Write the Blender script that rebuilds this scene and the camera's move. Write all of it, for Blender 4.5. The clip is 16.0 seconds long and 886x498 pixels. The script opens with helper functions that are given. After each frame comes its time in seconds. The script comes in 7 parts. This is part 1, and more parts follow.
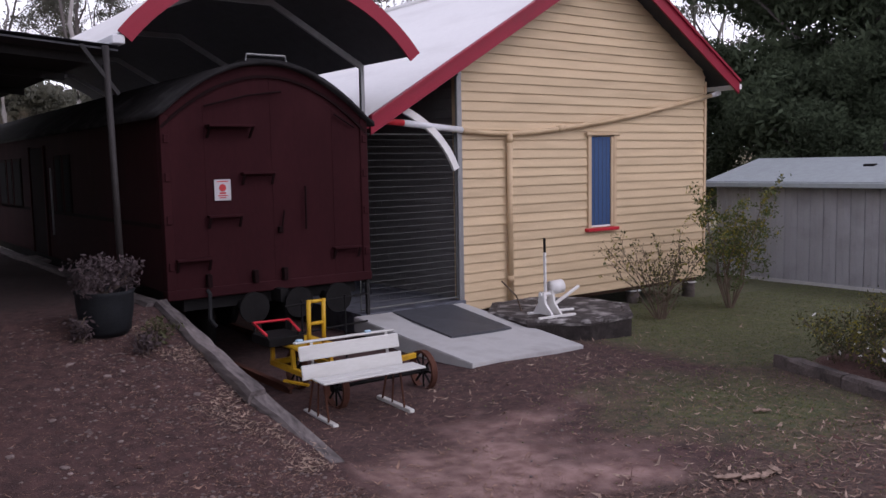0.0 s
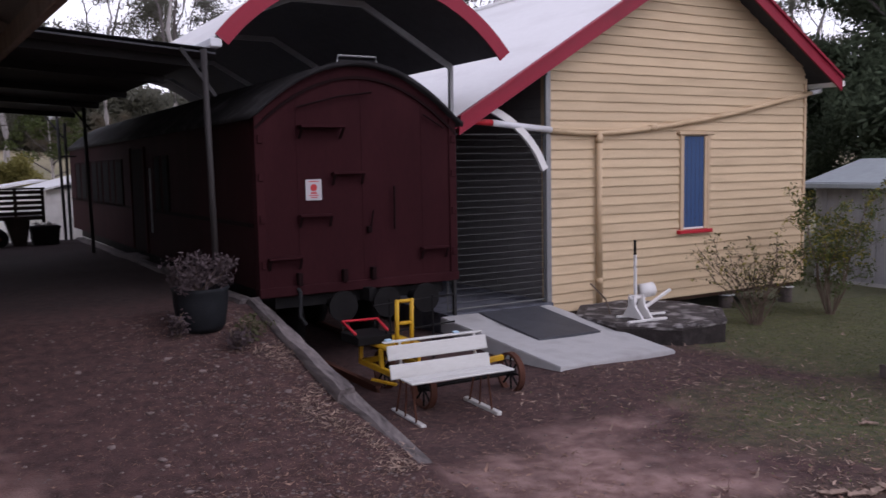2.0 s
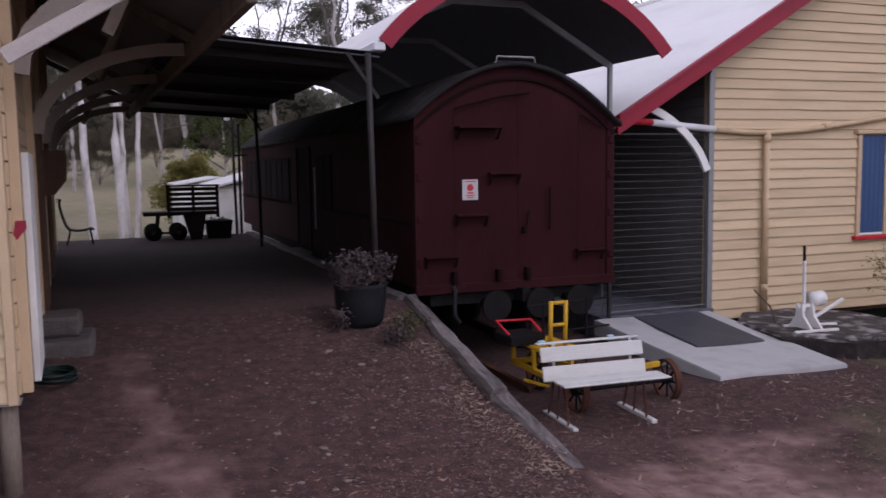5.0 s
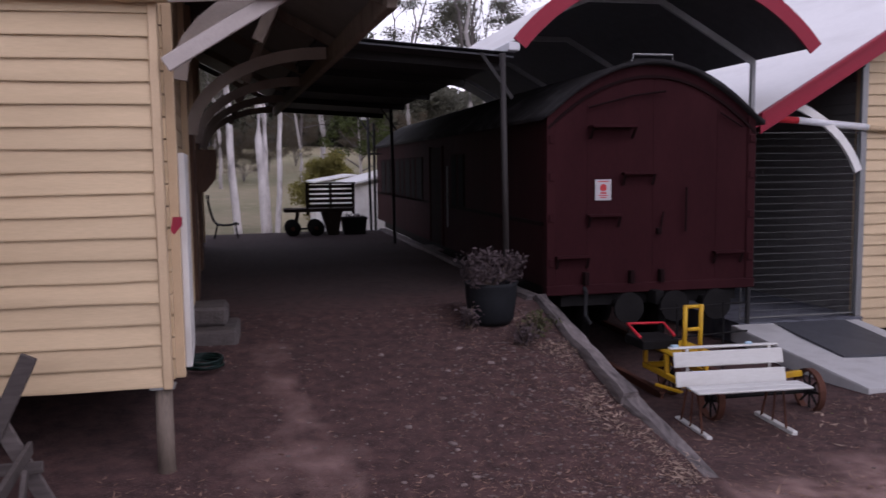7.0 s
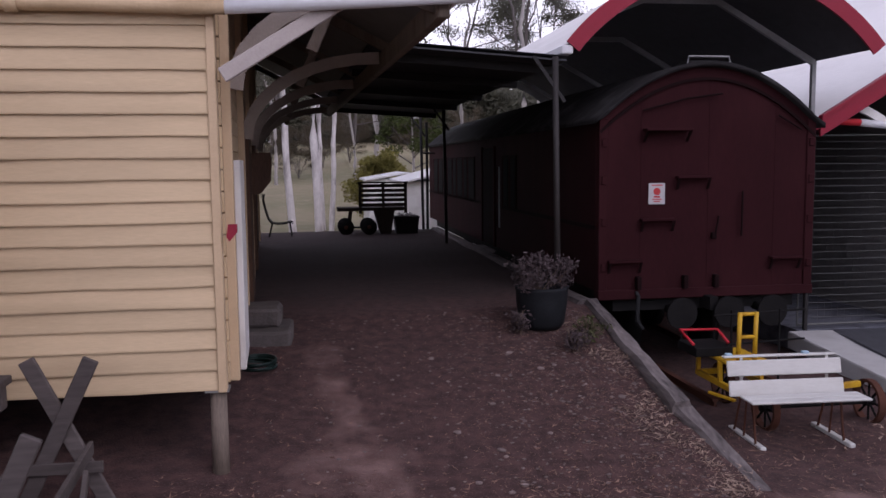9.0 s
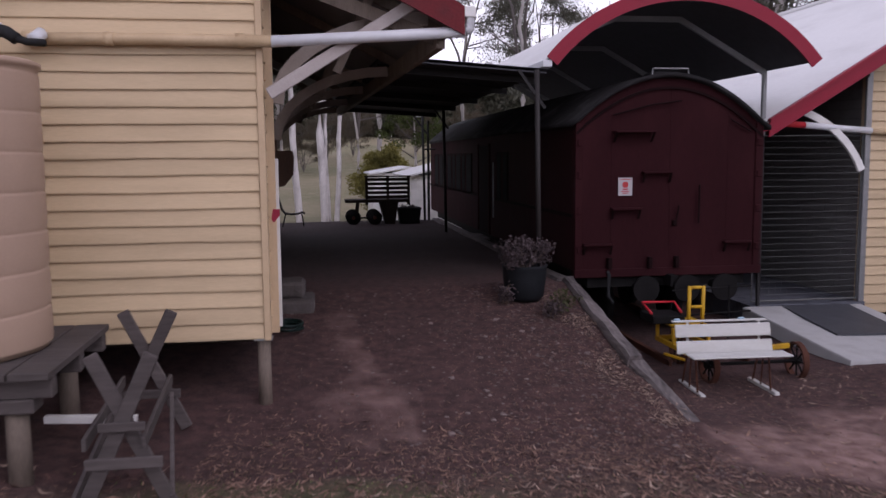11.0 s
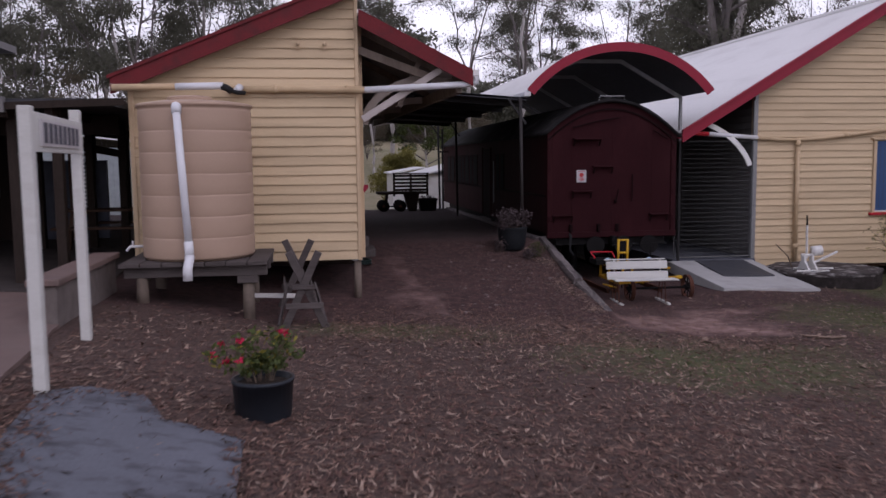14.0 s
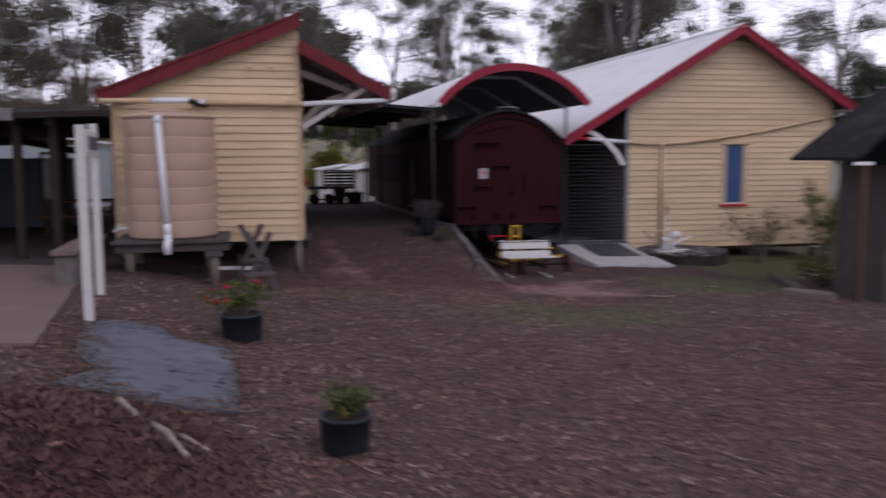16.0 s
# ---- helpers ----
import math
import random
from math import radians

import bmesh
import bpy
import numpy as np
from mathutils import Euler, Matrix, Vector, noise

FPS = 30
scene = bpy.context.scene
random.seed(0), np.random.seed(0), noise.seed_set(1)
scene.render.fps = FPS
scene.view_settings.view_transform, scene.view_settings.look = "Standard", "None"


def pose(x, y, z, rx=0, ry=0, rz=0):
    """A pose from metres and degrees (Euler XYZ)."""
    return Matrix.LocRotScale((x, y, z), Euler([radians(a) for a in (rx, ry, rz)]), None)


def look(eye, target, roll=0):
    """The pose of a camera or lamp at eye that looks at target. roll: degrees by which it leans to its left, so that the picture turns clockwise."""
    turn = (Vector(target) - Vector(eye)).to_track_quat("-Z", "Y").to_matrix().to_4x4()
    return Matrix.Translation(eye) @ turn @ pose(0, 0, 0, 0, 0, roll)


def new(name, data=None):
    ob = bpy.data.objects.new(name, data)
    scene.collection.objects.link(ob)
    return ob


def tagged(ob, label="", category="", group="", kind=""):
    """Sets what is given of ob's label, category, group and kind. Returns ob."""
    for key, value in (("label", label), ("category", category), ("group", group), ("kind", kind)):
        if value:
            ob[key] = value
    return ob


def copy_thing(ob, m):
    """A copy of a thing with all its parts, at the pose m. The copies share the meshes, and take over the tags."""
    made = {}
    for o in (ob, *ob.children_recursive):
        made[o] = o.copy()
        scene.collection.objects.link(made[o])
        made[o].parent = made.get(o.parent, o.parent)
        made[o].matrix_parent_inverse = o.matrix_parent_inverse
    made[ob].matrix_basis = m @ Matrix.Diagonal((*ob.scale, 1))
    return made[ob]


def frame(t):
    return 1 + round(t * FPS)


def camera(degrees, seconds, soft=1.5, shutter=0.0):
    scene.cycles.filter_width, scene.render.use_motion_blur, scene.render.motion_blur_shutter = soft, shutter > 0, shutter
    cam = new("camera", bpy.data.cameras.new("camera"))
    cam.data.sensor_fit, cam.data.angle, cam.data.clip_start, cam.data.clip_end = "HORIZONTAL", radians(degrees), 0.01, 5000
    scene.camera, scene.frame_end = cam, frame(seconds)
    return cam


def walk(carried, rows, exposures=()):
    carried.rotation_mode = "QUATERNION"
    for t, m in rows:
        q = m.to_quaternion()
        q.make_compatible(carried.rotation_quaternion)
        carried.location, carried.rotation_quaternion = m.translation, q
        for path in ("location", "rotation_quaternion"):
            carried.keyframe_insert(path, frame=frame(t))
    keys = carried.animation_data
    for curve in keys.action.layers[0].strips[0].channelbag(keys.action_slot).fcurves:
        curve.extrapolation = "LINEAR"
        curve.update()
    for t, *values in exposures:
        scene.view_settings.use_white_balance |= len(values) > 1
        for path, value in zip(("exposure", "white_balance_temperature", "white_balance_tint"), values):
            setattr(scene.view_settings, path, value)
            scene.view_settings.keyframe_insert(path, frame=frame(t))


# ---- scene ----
cam = camera(54.8, 16.0, shutter=0.7)
PATH = [
    (0, (0.598, 0.105, 2.545), (1.786, 1.702, 2.347), -1.1),
    (0.5, (0.598, 0.114, 2.54), (1.784, 1.713, 2.343), -1.1),
    (1, (0.598, 0.129, 2.535), (1.736, 1.762, 2.341), -1.2),
    (1.5, (0.594, 0.164, 2.544), (1.676, 1.835, 2.35), -1.1),
    (2, (0.589, 0.19, 2.542), (1.615, 1.896, 2.349), -1.1),
    (2.5, (0.589, 0.177, 2.555), (1.562, 1.913, 2.359), -1.0),
    (3, (0.577, 0.195, 2.551), (1.505, 1.956, 2.358), -0.9),
    (5.5, (0.543, 0.193, 2.585), (1.186, 2.076, 2.393), -0.8),
    (6, (0.533, 0.211, 2.595), (1.107, 2.118, 2.403), -0.7),
    (6.5, (0.522, 0.183, 2.587), (1.019, 2.111, 2.395), -0.7),
    (7, (0.516, 0.15, 2.591), (0.935, 2.096, 2.399), -0.7),
    (7.5, (0.522, 0.145, 2.613), (0.858, 2.107, 2.422), -0.7),
    (8, (0.55, 0.152, 2.641), (0.848, 2.12, 2.444), -0.6),
    (8.5, (0.551, 0.175, 2.656), (0.849, 2.143, 2.459), -0.6),
    (10.8, (0.333, -1.257, 2.769), (0.635, 0.707, 2.544), -0.4),
    (11, (0.319, -1.565, 2.726), (0.613, 0.402, 2.511), -0.5),
    (11.5, (0.168, -2.325, 2.761), (0.463, -0.359, 2.543), -0.4),
    (12, (-0.011, -3.227, 2.712), (0.28, -1.259, 2.502), -0.5),
    (12.5, (-0.171, -4.274, 2.674), (0.112, -2.305, 2.465), -0.5),
    (13, (-0.351, -5.32, 2.67), (-0.072, -3.351, 2.46), -0.6),
    (13.5, (-0.553, -6.303, 2.629), (-0.272, -4.333, 2.425), -0.6),
    (14, (-0.722, -7.249, 2.637), (-0.442, -5.279, 2.431), -0.6),
    (14.5, (-0.849, -8.164, 2.665), (-0.571, -6.195, 2.457), -0.6),
    (15, (-0.991, -8.991, 2.639), (-0.711, -7.021, 2.435), -0.6),
    (15.5, (-1.118, -9.787, 2.632), (-0.838, -7.817, 2.428), -0.6),
    (15.7, (-1.2, -10.01, 2.69), (-0.885, -8.048, 2.473), -0.4),
    (15.8, (-1.205, -10.212, 2.71), (-0.856, -8.255, 2.49), -0.3),
    (15.9, (-1.195, -10.44, 2.715), (-0.797, -8.493, 2.497), -0.3),
    (16, (-1.18, -10.667, 2.719), (-0.731, -8.729, 2.503), -0.3),
]
EXPOSURES = [(0.0, -0.38, 5950, 25), (3.0, -0.46, 5900, 26), (6.0, -0.50, 5900, 28), (8.0, -0.50, 5900, 29), (11.0, -0.62, 5950, 28), (12.5, -0.70, 5950, 28), (14.0, -0.84, 5950, 27), (16.0, -0.84, 5900, 26)]
walk(cam, [(t, look(eye, target, roll)) for t, eye, target, roll in PATH], EXPOSURES)

# ---- world and light ----
world = bpy.data.worlds.new("overcast_sky")
scene.world = world
world.use_nodes = True
wn, wl = world.node_tree.nodes, world.node_tree.links
wn.clear()
w_out = wn.new("ShaderNodeOutputWorld")
w_bg = wn.new("ShaderNodeBackground")
w_sky = wn.new("ShaderNodeTexSky")
w_sky.sky_type, w_sky.sun_disc = "NISHITA", False
SUN_EL, SUN_AZ = 44.0, 150.0
w_sky.sun_elevation, w_sky.sun_rotation = radians(SUN_EL), radians(SUN_AZ)
w_geo = wn.new("ShaderNodeTexCoord")
w_map = wn.new("ShaderNodeMapping")
w_map.inputs["Scale"].default_value = (1.0, 1.0, 2.6)
w_noise = wn.new("ShaderNodeTexNoise")
w_noise.inputs["Scale"].default_value, w_noise.inputs["Detail"].default_value = 2.3, 7.0
w_ramp = wn.new("ShaderNodeValToRGB")
w_ramp.color_ramp.elements[0].position, w_ramp.color_ramp.elements[1].position = 0.24, 0.44
w_mix = wn.new("ShaderNodeMixRGB")
w_mix.inputs[2].default_value = (16.5, 16.5, 16.6, 1)
wl.new(w_geo.outputs["Generated"], w_map.inputs["Vector"])
wl.new(w_map.outputs["Vector"], w_noise.inputs["Vector"])
wl.new(w_noise.outputs["Fac"], w_ramp.inputs["Fac"])
w_xyz = wn.new("ShaderNodeSeparateXYZ")
w_thin = wn.new("ShaderNodeMapRange")
w_thin.interpolation_type = "SMOOTHSTEP"
w_thin.inputs["From Min"].default_value, w_thin.inputs["From Max"].default_value = 0.30, 0.80
w_thin.inputs["To Min"].default_value, w_thin.inputs["To Max"].default_value = 1.0, 0.42
w_fac = wn.new("ShaderNodeMath")
w_fac.operation = "MULTIPLY"
wl.new(w_geo.outputs["Generated"], w_xyz.inputs["Vector"])
wl.new(w_xyz.outputs["Z"], w_thin.inputs["Value"])
wl.new(w_ramp.outputs["Color"], w_fac.inputs[0])
wl.new(w_thin.outputs["Result"], w_fac.inputs[1])
wl.new(w_fac.outputs[0], w_mix.inputs[0])
wl.new(w_sky.outputs["Color"], w_mix.inputs[1])
wl.new(w_mix.outputs["Color"], w_bg.inputs["Color"])
wl.new(w_bg.outputs["Background"], w_out.inputs["Surface"])
w_bg.inputs["Strength"].default_value = 0.125
sun_data = bpy.data.lights.new("sun", "SUN")
sun_data.energy, sun_data.angle, sun_data.color = 0.95, radians(25), (1.0, 0.95, 0.9)
sun = new("sun", sun_data)
sun.matrix_world = look((0, 0, 0), (-math.sin(radians(SUN_AZ)) * math.cos(radians(SUN_EL)), -math.cos(radians(SUN_AZ)) * math.cos(radians(SUN_EL)), -math.sin(radians(SUN_EL))))
sun.location = (0, 0, 40)


# ---- materials ----
def material(name, base, rough=0.7, metal=0.0, vary=0.25, scale=6.0, fine=60.0, bump=0.2, stain=None, stain_amount=0.4, stretch=(1, 1, 1), rand=0.0, stain_scale=2.0, translucent=0.0, spec=0.28):
    """A surface with grain at two scales, stains and fine relief."""
    m = bpy.data.materials.new(name)
    m.use_nodes = True
    n, l = m.node_tree.nodes, m.node_tree.links
    b = n["Principled BSDF"]
    b.inputs["Roughness"].default_value, b.inputs["Metallic"].default_value, b.inputs["Specular IOR Level"].default_value = rough, metal, spec
    tc = n.new("ShaderNodeTexCoord")
    mp = n.new("ShaderNodeMapping")
    mp.inputs["Scale"].default_value = stretch
    l.new(tc.outputs["Object"], mp.inputs["Vector"])
    n1, n2 = n.new("ShaderNodeTexNoise"), n.new("ShaderNodeTexNoise")
    n1.inputs["Scale"].default_value, n1.inputs["Detail"].default_value = scale, 5
    n2.inputs["Scale"].default_value, n2.inputs["Detail"].default_value = fine, 4
    for q in (n1, n2):
        l.new(mp.outputs["Vector"], q.inputs["Vector"])
    mixv = n.new("ShaderNodeMath")
    mixv.operation = "ADD"
    l.new(n1.outputs["Fac"], mixv.inputs[0])
    l.new(n2.outputs["Fac"], mixv.inputs[1])
    mr = n.new("ShaderNodeMapRange")
    mr.inputs["From Min"].default_value, mr.inputs["From Max"].default_value = 0.6, 1.4
    mr.inputs["To Min"].default_value, mr.inputs["To Max"].default_value = 1 - vary, 1 + vary
    l.new(mixv.outputs[0], mr.inputs["Value"])
    val = mr.outputs["Result"]
    if rand:
        oi = n.new("ShaderNodeObjectInfo")
        r2 = n.new("ShaderNodeMapRange")
        r2.inputs["To Min"].default_value, r2.inputs["To Max"].default_value = 1 - rand, 1 + rand
        l.new(oi.outputs["Random"], r2.inputs["Value"])
        mu = n.new("ShaderNodeMath")
        mu.operation = "MULTIPLY"
        l.new(val, mu.inputs[0]), l.new(r2.outputs["Result"], mu.inputs[1])
        val = mu.outputs[0]
    sc = n.new("ShaderNodeVectorMath")
    sc.operation = "SCALE"
    sc.inputs[0].default_value = base
    l.new(val, sc.inputs["Scale"])
    col = sc.outputs["Vector"]
    if stain:
        n3 = n.new("ShaderNodeTexNoise")
        n3.inputs["Scale"].default_value, n3.inputs["Detail"].default_value = stain_scale, 8
        l.new(mp.outputs["Vector"], n3.inputs["Vector"])
        sr = n.new("ShaderNodeMapRange")
        sr.inputs["From Min"].default_value, sr.inputs["From Max"].default_value = 0.5, 0.72
        sr.inputs["To Max"].default_value = stain_amount
        l.new(n3.outputs["Fac"], sr.inputs["Value"])
        mx = n.new("ShaderNodeMixRGB")
        mx.inputs[2].default_value = (*stain, 1)
        l.new(sr.outputs["Result"], mx.inputs[0]), l.new(col, mx.inputs[1])
        col = mx.outputs["Color"]
    l.new(col, b.inputs["Base Color"])
    if bump:
        bp = n.new("ShaderNodeBump")
        bp.inputs["Strength"].default_value, bp.inputs["Distance"].default_value = bump, 0.01
        l.new(n2.outputs["Fac"], bp.inputs["Height"]), l.new(bp.outputs["Normal"], b.inputs["Normal"])
    if translucent:
        out = n["Material Output"]
        tr, ms = n.new("ShaderNodeBsdfTranslucent"), n.new("ShaderNodeMixShader")
        ms.inputs[0].default_value = translucent
        l.new(col, tr.inputs["Color"])
        l.new(b.outputs[0], ms.inputs[1]), l.new(tr.outputs[0], ms.inputs[2]), l.new(ms.outputs[0], out.inputs["Surface"])
    return m


CREAM = material("cream_board_paint", (0.56, 0.422, 0.262), 0.55, vary=0.09, scale=3, fine=45, bump=0.12, stain=(0.34, 0.25, 0.15), stain_amount=0.35, stretch=(0.35, 1, 3), rand=0.06)
CREAM_TRIM = material("cream_trim_paint", (0.53, 0.39, 0.245), 0.5, vary=0.08, stain=(0.4, 0.28, 0.16), stain_amount=0.3)
RED = material("red_barge_paint", (0.255, 0.012, 0.030), 0.5, vary=0.12, scale=2, stain=(0.13, 0.012, 0.02), stain_amount=0.4)
DEEP_RED = material("old_dark_red_barge_paint", (0.125, 0.009, 0.012), 0.6, vary=0.2, scale=3, fine=40, stain=(0.06, 0.012, 0.012), stain_amount=0.6, stain_scale=5)
SCARLET = material("bright_red_paint", (0.45, 0.02, 0.03), 0.45, vary=0.1)
WHITE = material("white_paint", (0.72, 0.70, 0.67), 0.5, vary=0.06, stain=(0.35, 0.32, 0.28), stain_amount=0.35)
WORN_WHITE = material("worn_white_paint", (0.52, 0.51, 0.48), 0.6, vary=0.06, scale=4, stain=(0.32, 0.29, 0.25), stain_amount=0.25, stain_scale=9, stretch=(0.3, 1, 1))
PVC = material("white_pvc", (0.64, 0.64, 0.66), 0.35, vary=0.04, stain=(0.45, 0.42, 0.36), stain_amount=0.25, bump=0.03)
PVC_TAN = material("tan_painted_pvc", (0.52, 0.38, 0.23), 0.45, vary=0.1, stain=(0.3, 0.2, 0.1), stain_amount=0.4)
BLUE = material("blue_panel_paint", (0.035, 0.075, 0.175), 0.5, vary=0.1, stretch=(6, 1, 0.5))
ROOF = material("pale_roof_sheet", (0.66, 0.645, 0.635), 0.55, vary=0.05, scale=0.8, fine=20, stain=(0.46, 0.44, 0.43), stain_amount=0.3, stretch=(1, 0.3, 1), bump=0.03)
# Underside grey set very dark, so the colour itself holds roof shade.
ROOF_UNDER = material("shade_dark_roof_underside", (0.055, 0.055, 0.06), 0.75, vary=0.2, spec=0.1)
STEEL = material("galvanised_steel", (0.27, 0.27, 0.27), 0.5, metal=0.5, vary=0.15)
DARK_STEEL = material("dark_painted_steel", (0.022, 0.02, 0.02), 0.6, metal=0.2, vary=0.2)
MAROON = material("faded_maroon_van_paint", (0.0255, 0.0056, 0.0072), 0.8, vary=0.16, scale=1.6, fine=35, stain=(0.045, 0.012, 0.014), stain_amount=0.45, stretch=(1, 1, 0.35), bump=0.12, spec=0.1)
MAROON_DARK = material("dark_maroon_paint", (0.010, 0.0033, 0.0037), 0.85, vary=0.2, scale=2, spec=0.1)
VAN_ROOF = material("sooty_canvas_roof", (0.017, 0.0155, 0.016), 0.8, vary=0.25, stain=(0.08, 0.08, 0.08), stain_amount=0.4, spec=0.1)
RUST = material("rusted_iron", (0.09, 0.035, 0.022), 0.8, metal=0.3, vary=0.35, fine=90, stain=(0.03, 0.02, 0.018))
IRON = material("black_iron", (0.013, 0.012, 0.012), 0.8, metal=0.2, vary=0.3, spec=0.1)
GREY_WOOD = material("weathered_grey_timber", (0.14, 0.117, 0.112), 0.85, vary=0.55, scale=3, fine=30, stretch=(1, 0.15, 1), stain=(0.025, 0.02, 0.02), stain_amount=0.9, stain_scale=9, bump=0.7)
GREY_WOOD_X = material("weathered_timber_planks", (0.085, 0.070, 0.066), 0.85, vary=0.35, scale=3, fine=30, stretch=(0.15, 1, 1), stain=(0.05, 0.04, 0.035), bump=0.5, rand=0.15)
BROWN_WOOD = material("brown_stained_timber", (0.075, 0.04, 0.025), 0.75, vary=0.3, stretch=(1, 1, 0.2))
LOG_WOOD = material("bare_post_timber", (0.16, 0.125, 0.10), 0.85, vary=0.3, stretch=(2, 2, 0.3), bump=0.4, stain=(0.07, 0.05, 0.04))
CONCRETE = material("pale_concrete", (0.44, 0.43, 0.42), 0.85, vary=0.14, scale=2, fine=70, stain=(0.22, 0.2, 0.19), stain_amount=0.5)
CONCRETE_PINK = material("stained_pinkish_concrete", (0.158, 0.108, 0.095), 0.85, vary=0.18, scale=1.2, fine=60, stain=(0.13, 0.1, 0.09), stain_amount=0.5)
CONCRETE_OLD = material("dark_old_concrete", (0.028, 0.022, 0.020), 0.9, vary=0.5, scale=5, fine=50, stain=(0.075, 0.062, 0.058), stain_amount=0.6, stain_scale=6, bump=0.6)
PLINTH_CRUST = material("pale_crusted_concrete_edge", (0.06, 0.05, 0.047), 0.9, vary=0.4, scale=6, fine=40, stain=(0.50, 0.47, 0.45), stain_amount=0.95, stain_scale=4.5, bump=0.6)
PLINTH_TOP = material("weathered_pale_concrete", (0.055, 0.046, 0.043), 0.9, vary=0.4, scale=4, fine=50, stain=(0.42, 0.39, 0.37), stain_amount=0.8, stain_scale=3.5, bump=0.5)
PAVING_BLUE = material("blue_grey_painted_slab", (0.112, 0.115, 0.136), 0.8, vary=0.2, scale=1.5, fine=60, stain=(0.035, 0.032, 0.036), stain_amount=0.85, stain_scale=5.5, stretch=(0.6, 1, 1))
RUBBER_MAT = material("grey_rubber_mat", (0.066, 0.067, 0.075), 0.6, vary=0.25, stain=(0.05, 0.05, 0.055), stain_scale=3)
YELLOW = material("yellow_enamel", (0.52, 0.30, 0.012), 0.45, vary=0.15, stain=(0.2, 0.09, 0.02), stain_amount=0.4, stain_scale=6)
RUBBER = material("black_rubber", (0.015, 0.015, 0.016), 0.8, vary=0.2)
TANK = material("beige_polythene", (0.385, 0.268, 0.195), 0.5, vary=0.06, scale=1.5, stain=(0.36, 0.25, 0.18), stain_amount=0.4, bump=0.04)
SHED_WALL = material("grey_shed_sheet", (0.32, 0.315, 0.325), 0.55, metal=0.1, vary=0.12, scale=1.5, stain=(0.17, 0.165, 0.17))
SHED_ROOF = material("blue_grey_shed_roof", (0.30, 0.325, 0.33), 0.6, vary=0.16, stain=(0.25, 0.27, 0.28))
# Board grey with verandah shade in it; also used on some grey sheets.
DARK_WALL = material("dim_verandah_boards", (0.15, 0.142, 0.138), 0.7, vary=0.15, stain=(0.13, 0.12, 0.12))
GLAZED_POT = material("blue_grey_glazed_pot", (0.014, 0.015, 0.017), 0.6, vary=0.3, spec=0.1)
BLACK_PLASTIC = material("black_plastic_pot", (0.016, 0.019, 0.025), 0.45, vary=0.15)
TAPE_BLUE = material("pale_blue_tape", (0.33, 0.46, 0.55), 0.5, vary=0.1)
SOIL = material("potting_soil", (0.035, 0.024, 0.018), 0.95, vary=0.4, fine=120, bump=0.8)
STONE = material("pale_stone", (0.17, 0.128, 0.118), 0.9, vary=0.3, scale=12, rand=0.3, bump=0.5)
BARK_WHITE = material("mottled_white_gum_bark", (0.60, 0.56, 0.55), 0.8, vary=0.22, scale=2.2, fine=16, stretch=(1, 1, 0.35), stain=(0.14, 0.11, 0.10), stain_amount=0.85, stain_scale=1.9)
SCRUB_LEAF = material("olive_brown_scrub_leaf", (0.105, 0.086, 0.058), 0.7, vary=0.5, scale=0.6, fine=3, bump=0, translucent=0.4)
OLIVE_LEAF = material("yellow_olive_bush_leaf", (0.20, 0.18, 0.05), 0.65, vary=0.45, scale=1.2, fine=6, bump=0, translucent=0.35)
BARK_PALE = material("smooth_gum_bark", (0.43, 0.395, 0.38), 0.8, vary=0.25, scale=1.2, fine=14, stretch=(1, 1, 0.25), stain=(0.17, 0.14, 0.13), stain_amount=0.7, stain_scale=1.2)
PALE_TAN = material("weathered_pale_brace_paint", (0.40, 0.35, 0.325), 0.65, vary=0.1, stain=(0.25, 0.2, 0.17), stain_amount=0.4)
VERANDAH_TAN = material("dull_tan_verandah_paint", (0.30, 0.25, 0.215), 0.65, vary=0.12, stain=(0.16, 0.12, 0.1))
# Floor colour darkened to hold the shade below the shelter roof.
SHADED_FLOOR = material("shelter_floor_with_shade", (0.05, 0.04, 0.037), 0.95, vary=0.4, scale=3, fine=40, stain=(0.09, 0.07, 0.06), bump=0.5)
LOW_WALL = material("pale_rendered_block", (0.15, 0.125, 0.115), 0.85, vary=0.2, stain=(0.10, 0.08, 0.07), stain_amount=0.6, stain_scale=5)
PALE_BRANCH = material("bleached_branch_wood", (0.27, 0.215, 0.18), 0.85, vary=0.35, scale=12, fine=50, bump=0.5, stain=(0.12, 0.08, 0.06))
WIRE = material("dull_gate_wire", (0.13, 0.13, 0.125), 0.6, metal=0.4, vary=0.15)
BUSH_LEAF = material("dull_bush_leaf", (0.07, 0.072, 0.03), 0.7, vary=0.5, scale=3, fine=12, bump=0, translucent=0.3)
DARK_LOG = material("dark_rotting_log", (0.10, 0.08, 0.072), 0.9, vary=0.5, scale=6, fine=40, stain=(0.02, 0.016, 0.015), stain_amount=0.8, bump=0.7)
STEP_STONE = material("dark_step_stone", (0.10, 0.085, 0.08), 0.9, vary=0.35, scale=8, fine=60, bump=0.5, stain=(0.05, 0.04, 0.038))
LIMB_GREY = material("dull_grey_limb_bark", (0.15, 0.13, 0.125), 0.85, vary=0.3, stretch=(1, 1, 0.3))
BARK_DARK = material("rough_grey_bark", (0.11, 0.09, 0.08), 0.9, vary=0.35, stretch=(2, 2, 0.3), bump=0.6)
GUM_LEAF = material("gum_leaf", (0.125, 0.122, 0.092), 0.6, vary=0.4, scale=0.5, fine=3, bump=0, translucent=0.5)
DARK_LEAF = material("dark_glossy_leaf", (0.078, 0.10, 0.058), 0.85, vary=0.5, scale=0.7, fine=4, bump=0, translucent=0.4)
